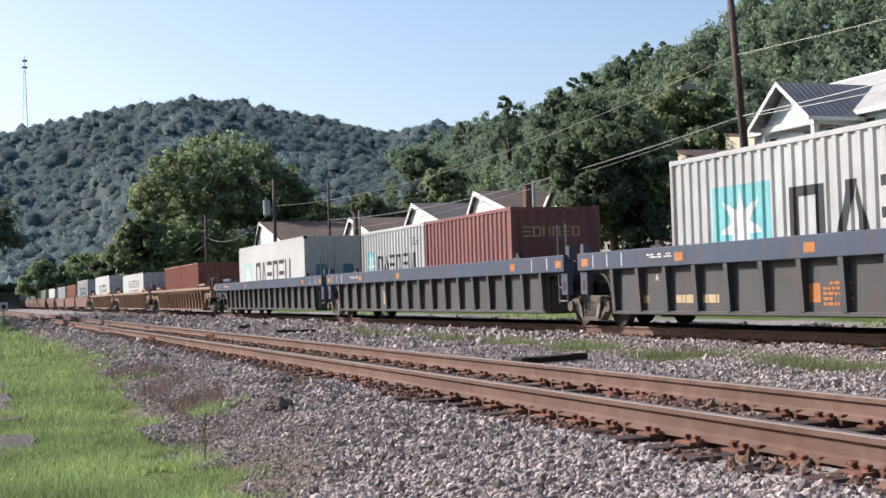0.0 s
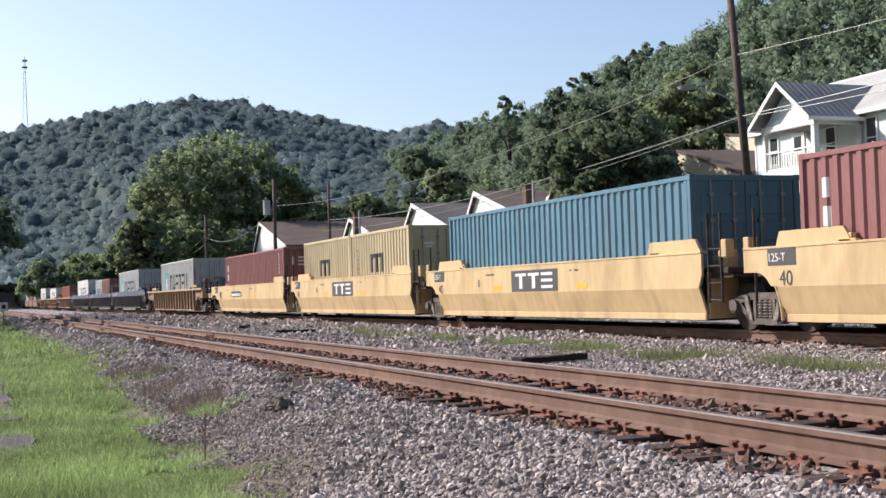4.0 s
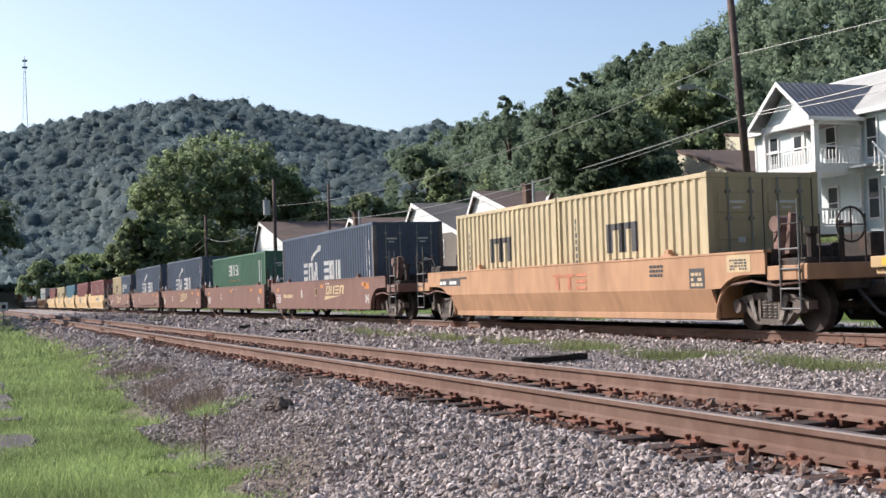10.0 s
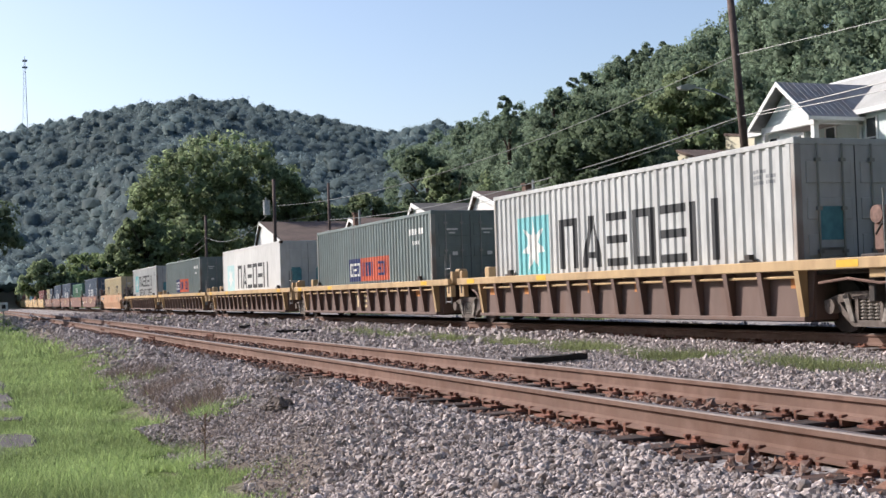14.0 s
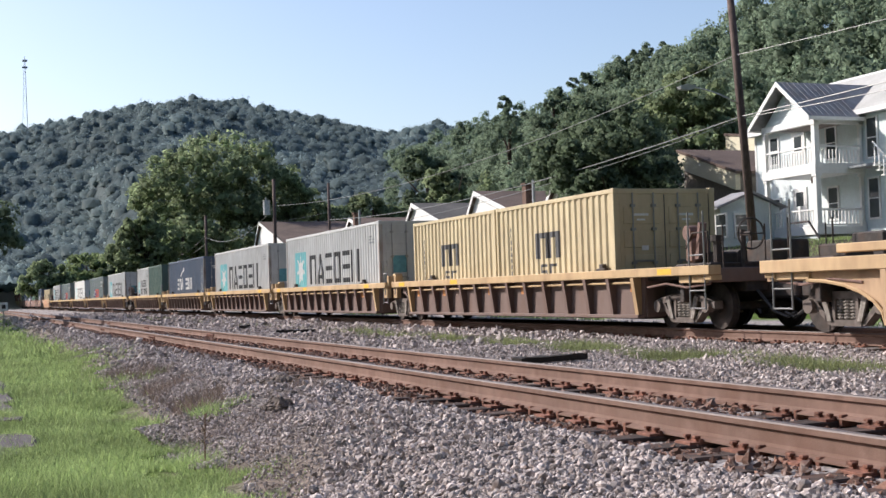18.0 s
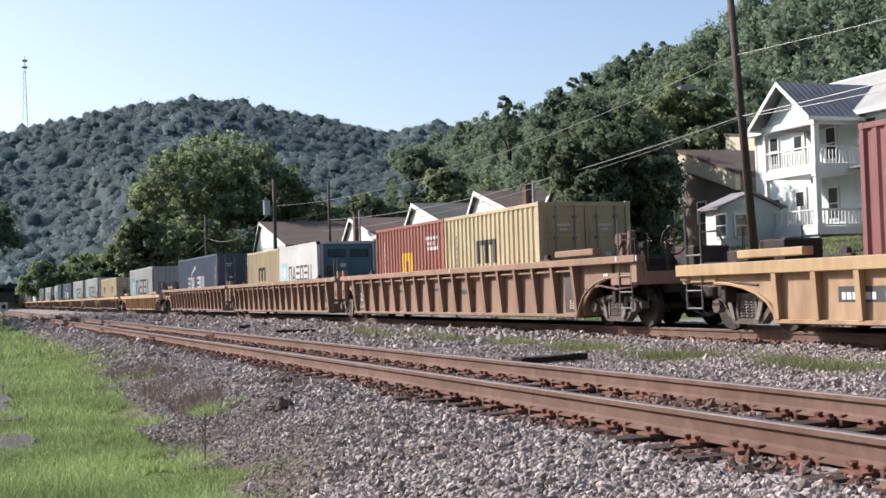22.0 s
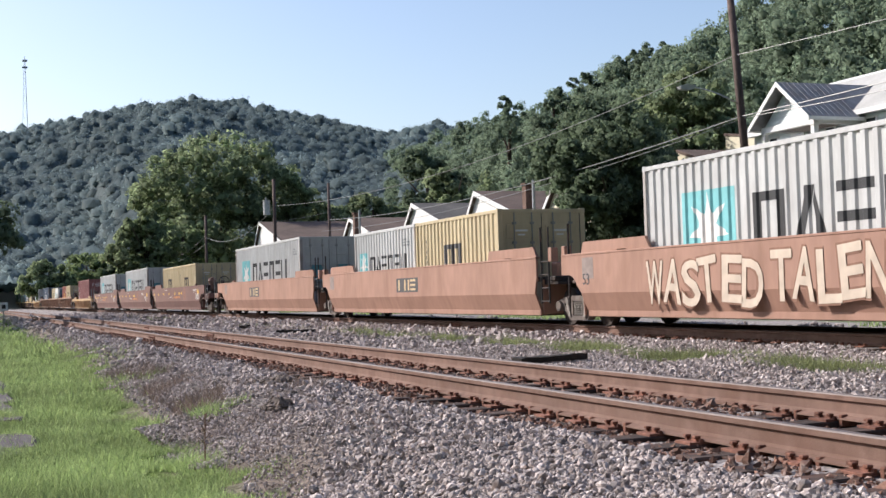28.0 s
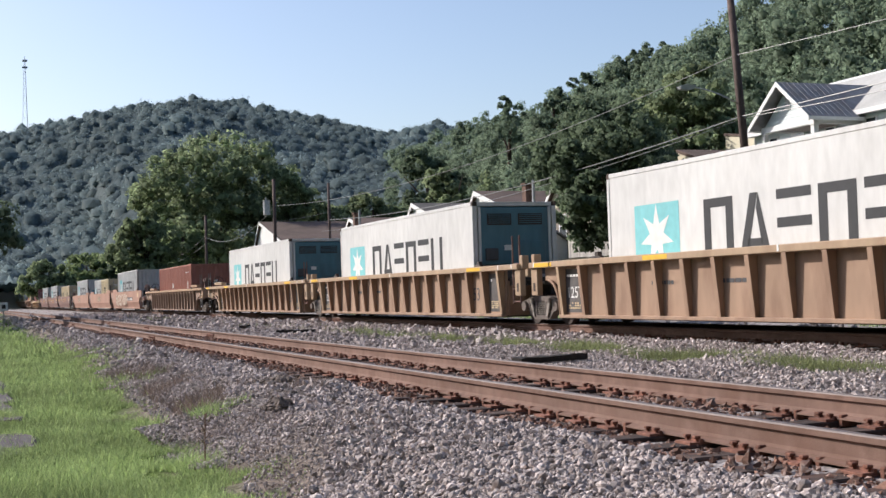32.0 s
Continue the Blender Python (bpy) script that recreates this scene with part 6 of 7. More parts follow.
def side_frame_mesh():
    g = Geo()
    g.extrude([(-1.05, 0.38), (-1.05, 0.52), (-0.75, 0.6), (-0.4, 0.66), (0.4, 0.66), (0.75, 0.6), (1.05, 0.52), (1.05, 0.38), (0.8, 0.46), (0.4, 0.54), (-0.4, 0.54), (-0.8, 0.46)], "y", -0.09, 0.09)
    g.extrude([(-0.36, 0.12), (0.36, 0.12), (0.36, 0.22), (-0.36, 0.22)], "y", -0.1, 0.1)
    for sgn in (-1, 1):
        g.extrude([(sgn * 0.86, 0.5), (sgn * 0.74, 0.54), (sgn * 0.3, 0.13), (sgn * 0.42, 0.13)], "y", -0.085, 0.085)
        g.extrude([(sgn * 0.24, 0.2), (sgn * 0.31, 0.2), (sgn * 0.31, 0.56), (sgn * 0.24, 0.56)], "y", -0.1, 0.1)
    return g.mesh("side_frame", M_TRUCK)


def spring_mesh():
    prof = [(0.05, 0.22)]
    for k in range(6):
        z = 0.235 + k * 0.05
        prof += [(0.052, z), (0.078, z + 0.008), (0.078, z + 0.026), (0.052, z + 0.034)]
    return Geo().lathe(prof + [(0.05, 0.54)], 10).mesh("spring", M_SPRING)


def truck(car, x):
    """Four wheels in two cast side frames, at x along the car."""
    me = Geo().box(-0.16, 0.16, -1.0, 1.0, 0.5, 0.66, 0.03).mesh("bolster", M_DARKSTEEL) if "bolster" not in SHARED else SHARED["bolster"]
    SHARED["bolster"] = me
    t = part("truck", me, None, car, "dusty cast steel truck", at=(x, 0, 0))
    for y in (-0.99, 0.99):
        part("side_frame", shared("frame", side_frame_mesh), None, t, at=(0, y, 0))
        for dx in (-0.155, 0, 0.155):
            part("spring", shared("spring", spring_mesh), None, t, at=(dx, y * 1.03, 0))
    for sgn in (-1, 1):
        part("brake_lever", shared("lever%d" % sgn, lambda: Geo().extrude([(sgn * 0.3, 0.2), (sgn * 0.4, 0.2), (sgn * 0.56, 0.6), (sgn * 0.44, 0.62)], "y", -1.12, -1.085).tube((sgn * 0.36, -1.1, 0.3), (sgn * 0.36, 0, 0.3), 0.025, 6).mesh("brake_lever", M_SPRING)), None, t, at=(0, 0, 0))
    for wx in (-0.84, 0.84):
        part("axle", shared("axle", lambda: Geo().tube((0, -1.02, 0), (0, 1.02, 0), 0.075, 10).mesh("axle", M_DARKSTEEL)), None, t, at=(wx, 0, 0.42))
        for sgn in (-1, 1):
            w = part("wheel", shared("wheel", wheel_mesh), None, t, at=(wx, sgn * 0.752, 0.42))
            w.rotation_euler = (0, 0, math.pi if sgn < 0 else 0)
            part("bearing_cap", shared("cap", lambda: Geo().tube((0, -0.07, 0), (0, 0.07, 0), 0.12, 12).mesh("bearing_cap", M_TRUCK)), None, t, at=(wx, sgn * 1.08, 0.43))
    return t


def text_mesh(word, high, material, fat=0.0):
    """Flat lettering in the x-z plane, drawn with the built-in font."""
    def make():
        cu = bpy.data.curves.new("lettering", "FONT")
        cu.body = word
        cu.size = high * 1.4
        cu.extrude = 0.002
        cu.offset = fat
        cu.resolution_u = 3
        ob = bpy.data.objects.new("lettering", cu)
        scene.collection.objects.link(ob)
        dg = bpy.context.evaluated_depsgraph_get()
        me = bpy.data.meshes.new_from_object(ob.evaluated_get(dg))
        bpy.data.objects.remove(ob)
        me.transform(Matrix.Rotation(radians(90), 4, "X"))
        me.materials.clear()
        me.materials.append(material)
        return me
    return shared(("text", word, high, material.name, fat), make)


def well_car(style, jl, jr, lead, trail, marks=(), pipe=False, detail=True):
    """One well of a double-stack car, from joint jl to joint jr along the train. lead, trail: True where it couples to another car."""
    top, under, low, sill_col, panel_col, ribbed, fold, words = STYLES[style]
    L = jr - jl
    coat_sill = paint("car_sill_" + style, sill_col, 0.6, 0.3, (0.16, 0.075, 0.04))
    coat = paint("car_panel_" + style, panel_col, 0.65, 0.45 if ribbed else 0.22, (0.14, 0.07, 0.045) if panel_col[0] > 0.12 else (0.13, 0.09, 0.07))
    car = thing("well_car", words + " steel well car of a container train", "railway car", (jl, TRACK_FAR, 0), "well cars of the train")
    # ends of the side along the car: (upper, lower) at the leading and the trailing end
    if ribbed:
        a = (0.75, 0.75, 3.6) if lead else (0.3, 0.75, 1.65)
        b = (0.75, 0.75, 3.4) if trail else (0.35, 1.45, 1.5)
        if style == "plum":                   # the side stops short of the wheels
            a = (0.75, 3.5, 3.6) if lead else a
            b = (0.75, 3.3, 3.4) if trail else b
    else:
        a = (1.9, 1.9, 3.7) if lead else (0.3, 0.3, 1.2)
        b = (1.9, 1.9, 3.5) if trail else (1.0, 1.0, 1.1)
    a_sill, a_up, a_low = a
    b_sill, b_up, b_low = L - b[0], L - b[1], L - b[2]

    def arch(x_up, x_low, z0, z1, sgn):
        """The cut-away over the wheels, from the bottom of the side up to z1."""
        out = []
        for i in range(7):
            t = i / 6 * math.pi / 2
            out.append((x_low + (x_up - x_low) * (1 - math.cos(t)) * 0.62, z0 + (z1 - z0) * math.sin(t)))
        return out

    cut_z = low + (top - low) * 0.66
    for side in (-1, 1):
        yo = 1.48 if ribbed else 1.43
        yp = 1.29 if style in ("plum", "ochre", "brick") else 1.35
        zp = under if ribbed else top

        def slab(x_poly, y_in, y_out, name, m, parent=car, lab=""):
            y0, y1 = (-y_out, -y_in) if side < 0 else (y_in, y_out)
            return part(name, Geo().extrude(x_poly, "y", y0, y1), m, parent, lab)

        left = arch(a_up, a_low, low, cut_z, 1) if a_low - a_up > 0.6 else [(a_low, low), (a_up, cut_z)]
        right = arch(b_up, b_low, low, cut_z, -1) if b_up - b_low > 0.6 else [(b_low, low), (b_up, cut_z)]
        for edge in (left, right):
            if side < 0 and len(edge) > 2:
                part("fender", Geo().path([(x, -yo + 0.1, z) for x, z in edge], 0.03, 6), coat_sill if style == "gold" else coat, car, "bent edge over the wheels")
        if ribbed:
            poly = [(a_up, zp)] + [(a_up, cut_z)] + left[::-1] + right + [(b_up, cut_z), (b_up, zp)]
            slab(poly, yp - 0.04, yp, "side_panel", coat)
            sill = Geo().box(a_sill, b_sill, *((-yo - 0.02, -1.24) if side < 0 else (1.24, yo + 0.02)), under, top, 0.012)
            part("side_sill", sill, coat_sill, car, "long top rail")
            part("bottom_flange", Geo().box(a_low, b_low, *((-1.43, -1.28) if side < 0 else (1.28, 1.43)), low - 0.02, low + 0.05, 0.008), coat, car)
            if side < 0 and style in ("brick", "umber", "plum"):
                part("side_pipe", Geo().tube((a_low + 0.2, -1.4, under - 0.1), (b_low - 0.2, -1.4, under - 0.1), 0.022, 6), coat_sill, car)
            n = max(6, round((b_low - a_low) / 1.02)) if side < 0 else 0
            for k in range(n + 1 if n else 0):
                x = a_low + 0.1 + (b_low - a_low - 0.2) * k / n
                rib = Geo().extrude([(0.01 - yp, low + 0.02), (-yp - 0.08, low + 0.04), (-1.48, under - 0.02), (-1.48, under), (0.01 - yp, under)], "x", x - 0.03, x + 0.03)
                rib.extrude([(-1.475, under), (-1.492, under), (-yp - 0.1, low + 0.05), (-yp - 0.08, low + 0.05)], "x", x - 0.06, x + 0.06)
                part("rib", rib, coat_sill if k in (0, n) and style in ("plum", "ochre") else coat, car)
        else:
            zf = fold if fold else low
            if fold:
                poly = [(a_up, top), (a_up, cut_z)] + [q for q in left[::-1] if q[1] > zf] + [(left[0][0] + 0.02, zf)] + [(right[0][0] - 0.02, zf)] + [q for q in right if q[1] > zf] + [(b_up, cut_z), (b_up, top)]
                slab(poly, yo - 0.05, yo, "side_panel", coat_sill)
                g = Geo()
                x0, x1 = a_low, b_low
                v = [(x0, side * yo, zf), (x1, side * yo, zf), (x1, side * (yo - 0.17), low), (x0, side * (yo - 0.17), low),
                     (x0, side * (yo - 0.05), zf), (x1, side * (yo - 0.05), zf), (x1, side * (yo - 0.22), low), (x0, side * (yo - 0.22), low)]
                g.add(v, [(0, 1, 2, 3), (4, 5, 6, 7), (0, 1, 5, 4), (3, 2, 6, 7), (0, 3, 7, 4), (1, 2, 6, 5)])
                part("lower_panel", g, coat, car, "inward-sloping lower side")
                ya, yb = sorted((side * (yo - 0.19), side * (yo - 0.135)))
                part("bottom_rail", Geo().box(x0 + 0.02, x1 - 0.02, ya, yb, low - 0.03, low + 0.1, 0.008), coat_sill, car)
            else:
                poly = [(a_up, top), (a_up, cut_z)] + left[::-1] + right + [(b_up, cut_z), (b_up, top)]
                slab(poly, yo - 0.05, yo, "side_panel", coat)
            part("top_chord", Geo().box(a_up, b_up, *((-yo - 0.012, -yo + 0.16) if side < 0 else (yo - 0.16, yo + 0.012)), top - 0.03, top + 0.012, 0.006), coat_sill, car)
            if style == "oxide" and side < 0:
                x = a_low + 0.6
                while x < b_low - 0.5:
                    part("foot", Geo().box(x, x + 0.22, -yo + 0.01, -yo + 0.12, low - 0.06, low + 0.01, 0.01), coat, car)
                    x += 1.35
    x0, x1 = a_low, b_low
    part("well_floor", Geo().box(x0, x1, -1.24, 1.24, low - 0.04, low + 0.02), M_FLOORWELL, car)
    for xa, xb in ((a_low - 0.05, a_low + 0.05), (b_low - 0.05, b_low + 0.05)):
        part("bulkhead", Geo().box(xa, xb, -1.24, 1.24, low, 1.05, 0.01), coat, car)
    for xa, xb in ((0.35 if not lead else 0.9, a_low), (b_low, L - (0.35 if not trail else 0.9))):
        part("end_deck", Geo().box(xa, xb, -0.62, 0.62, 0.68, 0.98, 0.02).box(xa, xb, -1.2, 1.2, 0.93, 1.0, 0.01), M_DARKSTEEL, car)
    if not detail:
        if lead:
            truck(car, 2.3)
        else:
            truck(car, 0.15)
        return finish(car, jl)
    # wheels
    truck(car, 2.35 if lead else (0.35 if not ribbed else 0.05))
    if trail:
        truck(car, L - 2.3)
    for is_lead, on in ((True, lead), (False, trail)):
        x_of = (lambda d: d) if is_lead else (lambda d: L - d)
        near_y = -1.42
        if on:
            g = Geo().box(min(x_of(0.05), x_of(1.2)), max(x_of(0.05), x_of(1.2)), -0.16, 0.16, 0.55, 0.83, 0.04)
            part("coupler", g, M_DARKSTEEL, car)
            part("end_beam", Geo().box(min(x_of(0.85), x_of(1.05)), max(x_of(0.85), x_of(1.05)), -1.38, 1.38, 0.86, 1.12, 0.015), coat, car)
            g = Geo()
            for dx in (1.0, 1.5):
                g.tube((x_of(dx), near_y, 0.38), (x_of(dx), near_y, 2.15), 0.017, 6)
            for z in (0.4, 0.72, 1.04, 1.36):
                g.tube((x_of(1.0), near_y, z), (x_of(1.5), near_y, z), 0.015, 6)
            g.tube((x_of(1.0), near_y, 1.0), (x_of(1.0), near_y + 0.5, 1.0), 0.02, 6)
            part("ladder", g, M_GALV, car, "thin steel steps and grab bars")
            part("step_plate", Geo().box(min(x_of(0.95), x_of(1.55)), max(x_of(0.95), x_of(1.55)), near_y + 0.03, near_y + 0.1, 0.86, 1.1, 0.01), coat_sill, car)
            for k, (y, dip) in enumerate(((-0.35, 0.22), (0.3, 0.3))):
                part("air_hose", Geo().path([(x_of(1.1), y, 0.8), (x_of(0.75), y - 0.05, 0.6), (x_of(0.4), y - 0.05, dip + 0.1), (x_of(0.1), y, dip), (x_of(-0.15), y, dip + 0.08)], 0.028, 6), M_HOSE, car, "drooping rubber air hose")
            part("air_pipe", Geo().path([(x_of(1.0), -1.3, 0.84), (x_of(1.7), -1.36, 0.78), (x_of(2.4), -1.36, 0.86), (x_of(3.1), -1.36, 0.8)], 0.022, 6), M_GEAR, car)
            g = Geo().path([(x_of(1.2), -1.2, 1.2), (x_of(1.2), -1.2, 1.78), (x_of(1.7), -1.2, 1.78), (x_of(1.95), -1.2, 1.5)], 0.018, 6)
            part("hand_rail", g, M_DARKSTEEL, car)
            for y in (-1.05, -0.15, 1.2):
                part("grab_bar", Geo().tube((x_of(0.95), y, 1.0), (x_of(0.95), y, 1.9), 0.015, 6), M_DARKSTEEL, car)
            xa, xb = sorted((x_of(1.1), x_of(2.3)))
            part("end_frame", Geo().box(xa, xb, -1.22, 1.22, 0.98, 1.22, 0.02), M_DARKSTEEL, car)
            xa, xb = sorted((x_of(1.9), x_of(2.05)))
            part("end_bulkhead", Geo().box(xa, xb, -1.3, 1.3, 0.5, top + 0.02, 0.02), M_DARKSTEEL, car)
            xa, xb = sorted((x_of(1.1), x_of(1.9)))
            part("equipment_box", Geo().box(xa, xb, 0.1, 0.95, 1.2, 1.62, 0.03), M_DARKSTEEL, car)
            part("platform_side", Geo().box(xa, xb, -1.4, -1.3, 0.86, 1.1, 0.012), coat_sill, car)
            part("brake_box", Geo().box(min(x_of(1.5), x_of(2.2)), max(x_of(1.5), x_of(2.2)), -0.9, -0.35, 1.0, 1.42, 0.03), M_DARKSTEEL, car)
            if not is_lead:
                g = Geo()
                c0 = Vector((x_of(0.8), -0.55, 1.72))
                for i in range(16):
                    a0, a1 = i * math.tau / 16, (i + 1) * math.tau / 16
                    g.tube(c0 + Vector((0, math.cos(a0), math.sin(a0))) * 0.28, c0 + Vector((0, math.cos(a1), math.sin(a1))) * 0.28, 0.018, 5)
                for i in range(4):
                    a0 = i * math.tau / 4
                    g.tube(c0, c0 + Vector((0, math.cos(a0), math.sin(a0))) * 0.28, 0.014, 5)
                g.tube(c0, c0 + Vector((-0.3, 0, 0)), 0.04, 6).tube((c0.x - 0.25, c0.y, 1.0), (c0.x - 0.25, c0.y, 1.8), 0.05, 6)
                part("brake_wheel", g, M_DARKSTEEL, car, "round hand-brake wheel")
                g = Geo().box(x_of(2.15), x_of(1.85), -1.1, -0.7, 1.22, 1.72, 0.06).tube((x_of(2.0), -1.14, 1.8), (x_of(2.0), -0.8, 1.8), 0.14, 10)
                g.extrude([(x_of(1.8), 1.3), (x_of(1.68), 1.3), (x_of(1.6), 1.95), (x_of(1.66), 1.98)], "y", -1.1, -0.95)
                part("brake_gear", g, M_GEAR, car, "rusty hand-brake gear housing")
                part("retainer_valve", Geo().tube((x_of(1.35), -0.9, 1.1), (x_of(1.35), -0.9, 1.6), 0.08, 8).tube((x_of(1.35), -0.9, 1.6), (x_of(1.35), -0.9, 1.72), 0.12, 8), M_DARKSTEEL, car)
                part("air_tank", Geo().tube((x_of(2.9), 0.1, 1.28), (x_of(2.0), 0.1, 1.28), 0.2, 14), M_DARKSTEEL, car)
            if ribbed and style != "plum":
                xa, xb = sorted((x_of(2.6), x_of(4.4)))
                part("guide_plate", Geo().box(xa, xb, -1.42, -1.2, top + 0.06, top + 0.2, 0.015), coat_sill, car)
            if ribbed:
                xa, xb = sorted((x_of(0.78), x_of(1.05)))
                part("end_post", Geo().box(xa, xb, -1.43, -1.2, 0.9, under, 0.015), coat_sill, car)
        else:
            g = Geo().box(min(x_of(-0.1), x_of(0.7)), max(x_of(-0.1), x_of(0.7)), -0.3, 0.3, 0.6, 0.95, 0.04)
            part("drawbar", g, M_DARKSTEEL, car)
            if ribbed:
                xa, xb = sorted((x_of(0.3), x_of(0.62)))
                post = part("end_post", Geo().box(xa, xb, -1.44, -1.3, 0.68, under - 0.004, 0.015), coat_sill, car)
                part("slot", Geo().box((xa + xb) / 2 - 0.05, (xa + xb) / 2 + 0.05, -1.445, -1.435, 0.78, 0.98), M_DARKSTEEL, post)
            if not is_lead or not ribbed:
                g = Geo()
                for dx in ((0.45, 0.85) if not is_lead else (0.55,)):
                    g.tube((x_of(dx), near_y + 0.05, 0.5), (x_of(dx), near_y + 0.05, top + 0.68), 0.024, 6)
                if not is_lead:
                    for z in (0.55, 0.85, 1.15, 1.45):
                        g.tube((x_of(0.45), near_y + 0.05, z), (x_of(0.85), near_y + 0.05, z), 0.015, 6)
                part("grab_bar", g, M_DARKSTEEL if not ribbed else M_GEAR if style == "ochre" else M_GALV, car)
            xa, xb = sorted((x_of(0.25), x_of(0.42)))
            part("end_bracket", Geo().box(xa, xb, -1.4, -1.22, top - 0.12, top + 0.2, 0.015), coat_sill, car)
            if style == "oxide":
                part("guide_cone", Geo().tube((x_of(0.62), -1.2, top + 0.08), (x_of(0.62), -1.2, top + 0.38), 0.09, 8, 0.012), M_TRIM, car, "white pointed guide")
            xa, xb = sorted((x_of(0.5), x_of(1.9)))
            part("cross_bearer", Geo().box(xa, xb, -1.2, 1.2, 1.0, 1.12, 0.02), M_DARKSTEEL, car)
            part("hose_bracket", Geo().box(min(x_of(0.9), x_of(1.2)), max(x_of(0.9), x_of(1.2)), -0.95, -0.7, 1.1, 1.45, 0.03), coat_sill, car)
            if not ribbed and style != "oxide":
                xa, xb = sorted((x_of(1.1), x_of(3.0 if style == "lemon" else 4.0)))
                part("guide_plate", Geo().extrude([(xa, top - 0.02), (xb, top - 0.02), (xb - 0.2, top + 0.25), (xa + 0.12, top + 0.25)], "y", -1.36, -1.3), coat_sill, car)
    for x in (a_low + 1.6, b_low - 1.7):
        part("container_guide", Geo().box(x, x + 0.16, -1.34, -1.24, top, top + 0.14, 0.01).box(x - 0.12, x + 0.28, -1.36, -1.26, top, top + 0.05, 0.01), M_DARKSTEEL if ribbed else coat_sill, car)
    if pipe:
        g = Geo().path([(0.6, -1.47, 0.82), (1.9, -1.47, 0.82), (2.9, -1.47, 0.5), (L - 3, -1.47, 0.5), (L - 2.2, -1.47, 0.62)], 0.03, 6)
        g.path([(3.2, -1.47, 0.56), (L - 3.2, -1.47, 0.56)], 0.02, 6)
        part("brake_pipe", g, coat, car)
    y_mark = {True: -1.29 if style in ("plum", "ochre", "brick") else -1.35, False: -1.43}[ribbed]
    for kind, x, z, *rest in marks:
        x = x if x >= 0 else L + x
        on_sill = bool(rest) and rest[-1] == "sill"
        ym = -1.5 if on_sill else y_mark
        wide = rest[0] if isinstance(rest[0], (int, float)) else rest[1] * (0.75 * len(rest[0]) if kind == "text" else 1)
        if not on_sill:                      # keep clear of the cut-away over the wheels
            lo, hi = (a_low + 0.08, b_low - 0.08) if z < cut_z else (max(a_up, a_low * 0.75) + 0.08, b_up - 0.08)
            x = min(max(x, lo), hi - wide)
        if kind == "text":
            word, high, m = rest[0], rest[1], rest[2]
            part("lettering", text_mesh(word, high, m), None, car, at=(x, ym - 0.005, z))
        elif kind == "panel":
            w, h, m = rest[0], rest[1], rest[2]
            part("painted_panel", Geo().box(x, x + w, ym - 0.004, ym + 0.01, z, z + h), m, car, at=(0, 0, 0))
        elif kind == "bars":
            w, h, m, rows = rest[0], rest[1], rest[2], rest[3]
            o = shape_part("small_print", [[(u, q) for u, q in p] for p in tiny_bars(0, w, 0, h, rows, int(x * 7 + z * 13))], m, car, "", False)
            o.location = (x, ym - 0.004, z)
        elif kind == "blocks":
            word, w, h, m = rest[0], rest[1], rest[2], rest[3]
            lean = rest[4] if len(rest) > 4 and isinstance(rest[4], float) else 0.0
            polys = [[(u + lean * q, q) for u, q in p] for p in letter_blocks(word, 0, w, 0, h, 0.3)]
            o = shape_part("logo", polys, m, car, "", False)
            o.location = (x, ym - 0.006, z)
        elif kind == "oval":
            w, h, m = rest[0], rest[1], rest[2]
            ring = [(w / 2 + w / 2 * math.cos(k * math.tau / 24), h / 2 + h / 2 * math.sin(k * math.tau / 24)) for k in range(24)]
            o = shape_part("faded_emblem", [ring], m, car, "faint worn oval emblem", False)
            o.location = (x, ym - 0.004, z)
        elif kind == "wedge":
            w, h, m = rest[0], rest[1], rest[2]
            o = shape_part("logo_stripe", [[(0, 0), (w * 0.85, h), (w, h), (0.1, h), (-0.05, 0)][:3] + [(0.12, h)]], m, car, "", False)
            o.location = (x, ym - 0.006, z)
    return finish(car, jl)


def finish(car, s):
    RIDERS.append((car, s, 0.0))
    return car


def outline_text(word, car, x0, x1, z, high):
    """Sprayed lettering: cream letters, each over its own dark rim."""
    step = (x1 - x0) / len(word)
    rim = mat("spray_rim_brown", (0.24, 0.13, 0.09), 0.8, vary=0.2, bump=0)
    body = mat("spray_cream", (0.56, 0.47, 0.38), 0.8, vary=0.15, grain=3, bump=0)
    for i, ch in enumerate(word):
        tilt = 0.1 * math.sin(i * 1.7)
        zz = z + 0.05 * math.sin(i * 2.1)
        for fat, m, y in ((0.055, rim, -1.436), (0.02, body, -1.442)):
            o = part("graffiti_letter", text_mesh(ch, high, m, fat), None, car, at=(x0 + i * step, y, zz))
            o.rotation_euler = (0, tilt, 0)
            w = max(v.co.x for v in o.data.vertices) - min(v.co.x for v in o.data.vertices)
            o.scale = (step * 1.0 / w, 1, 1)


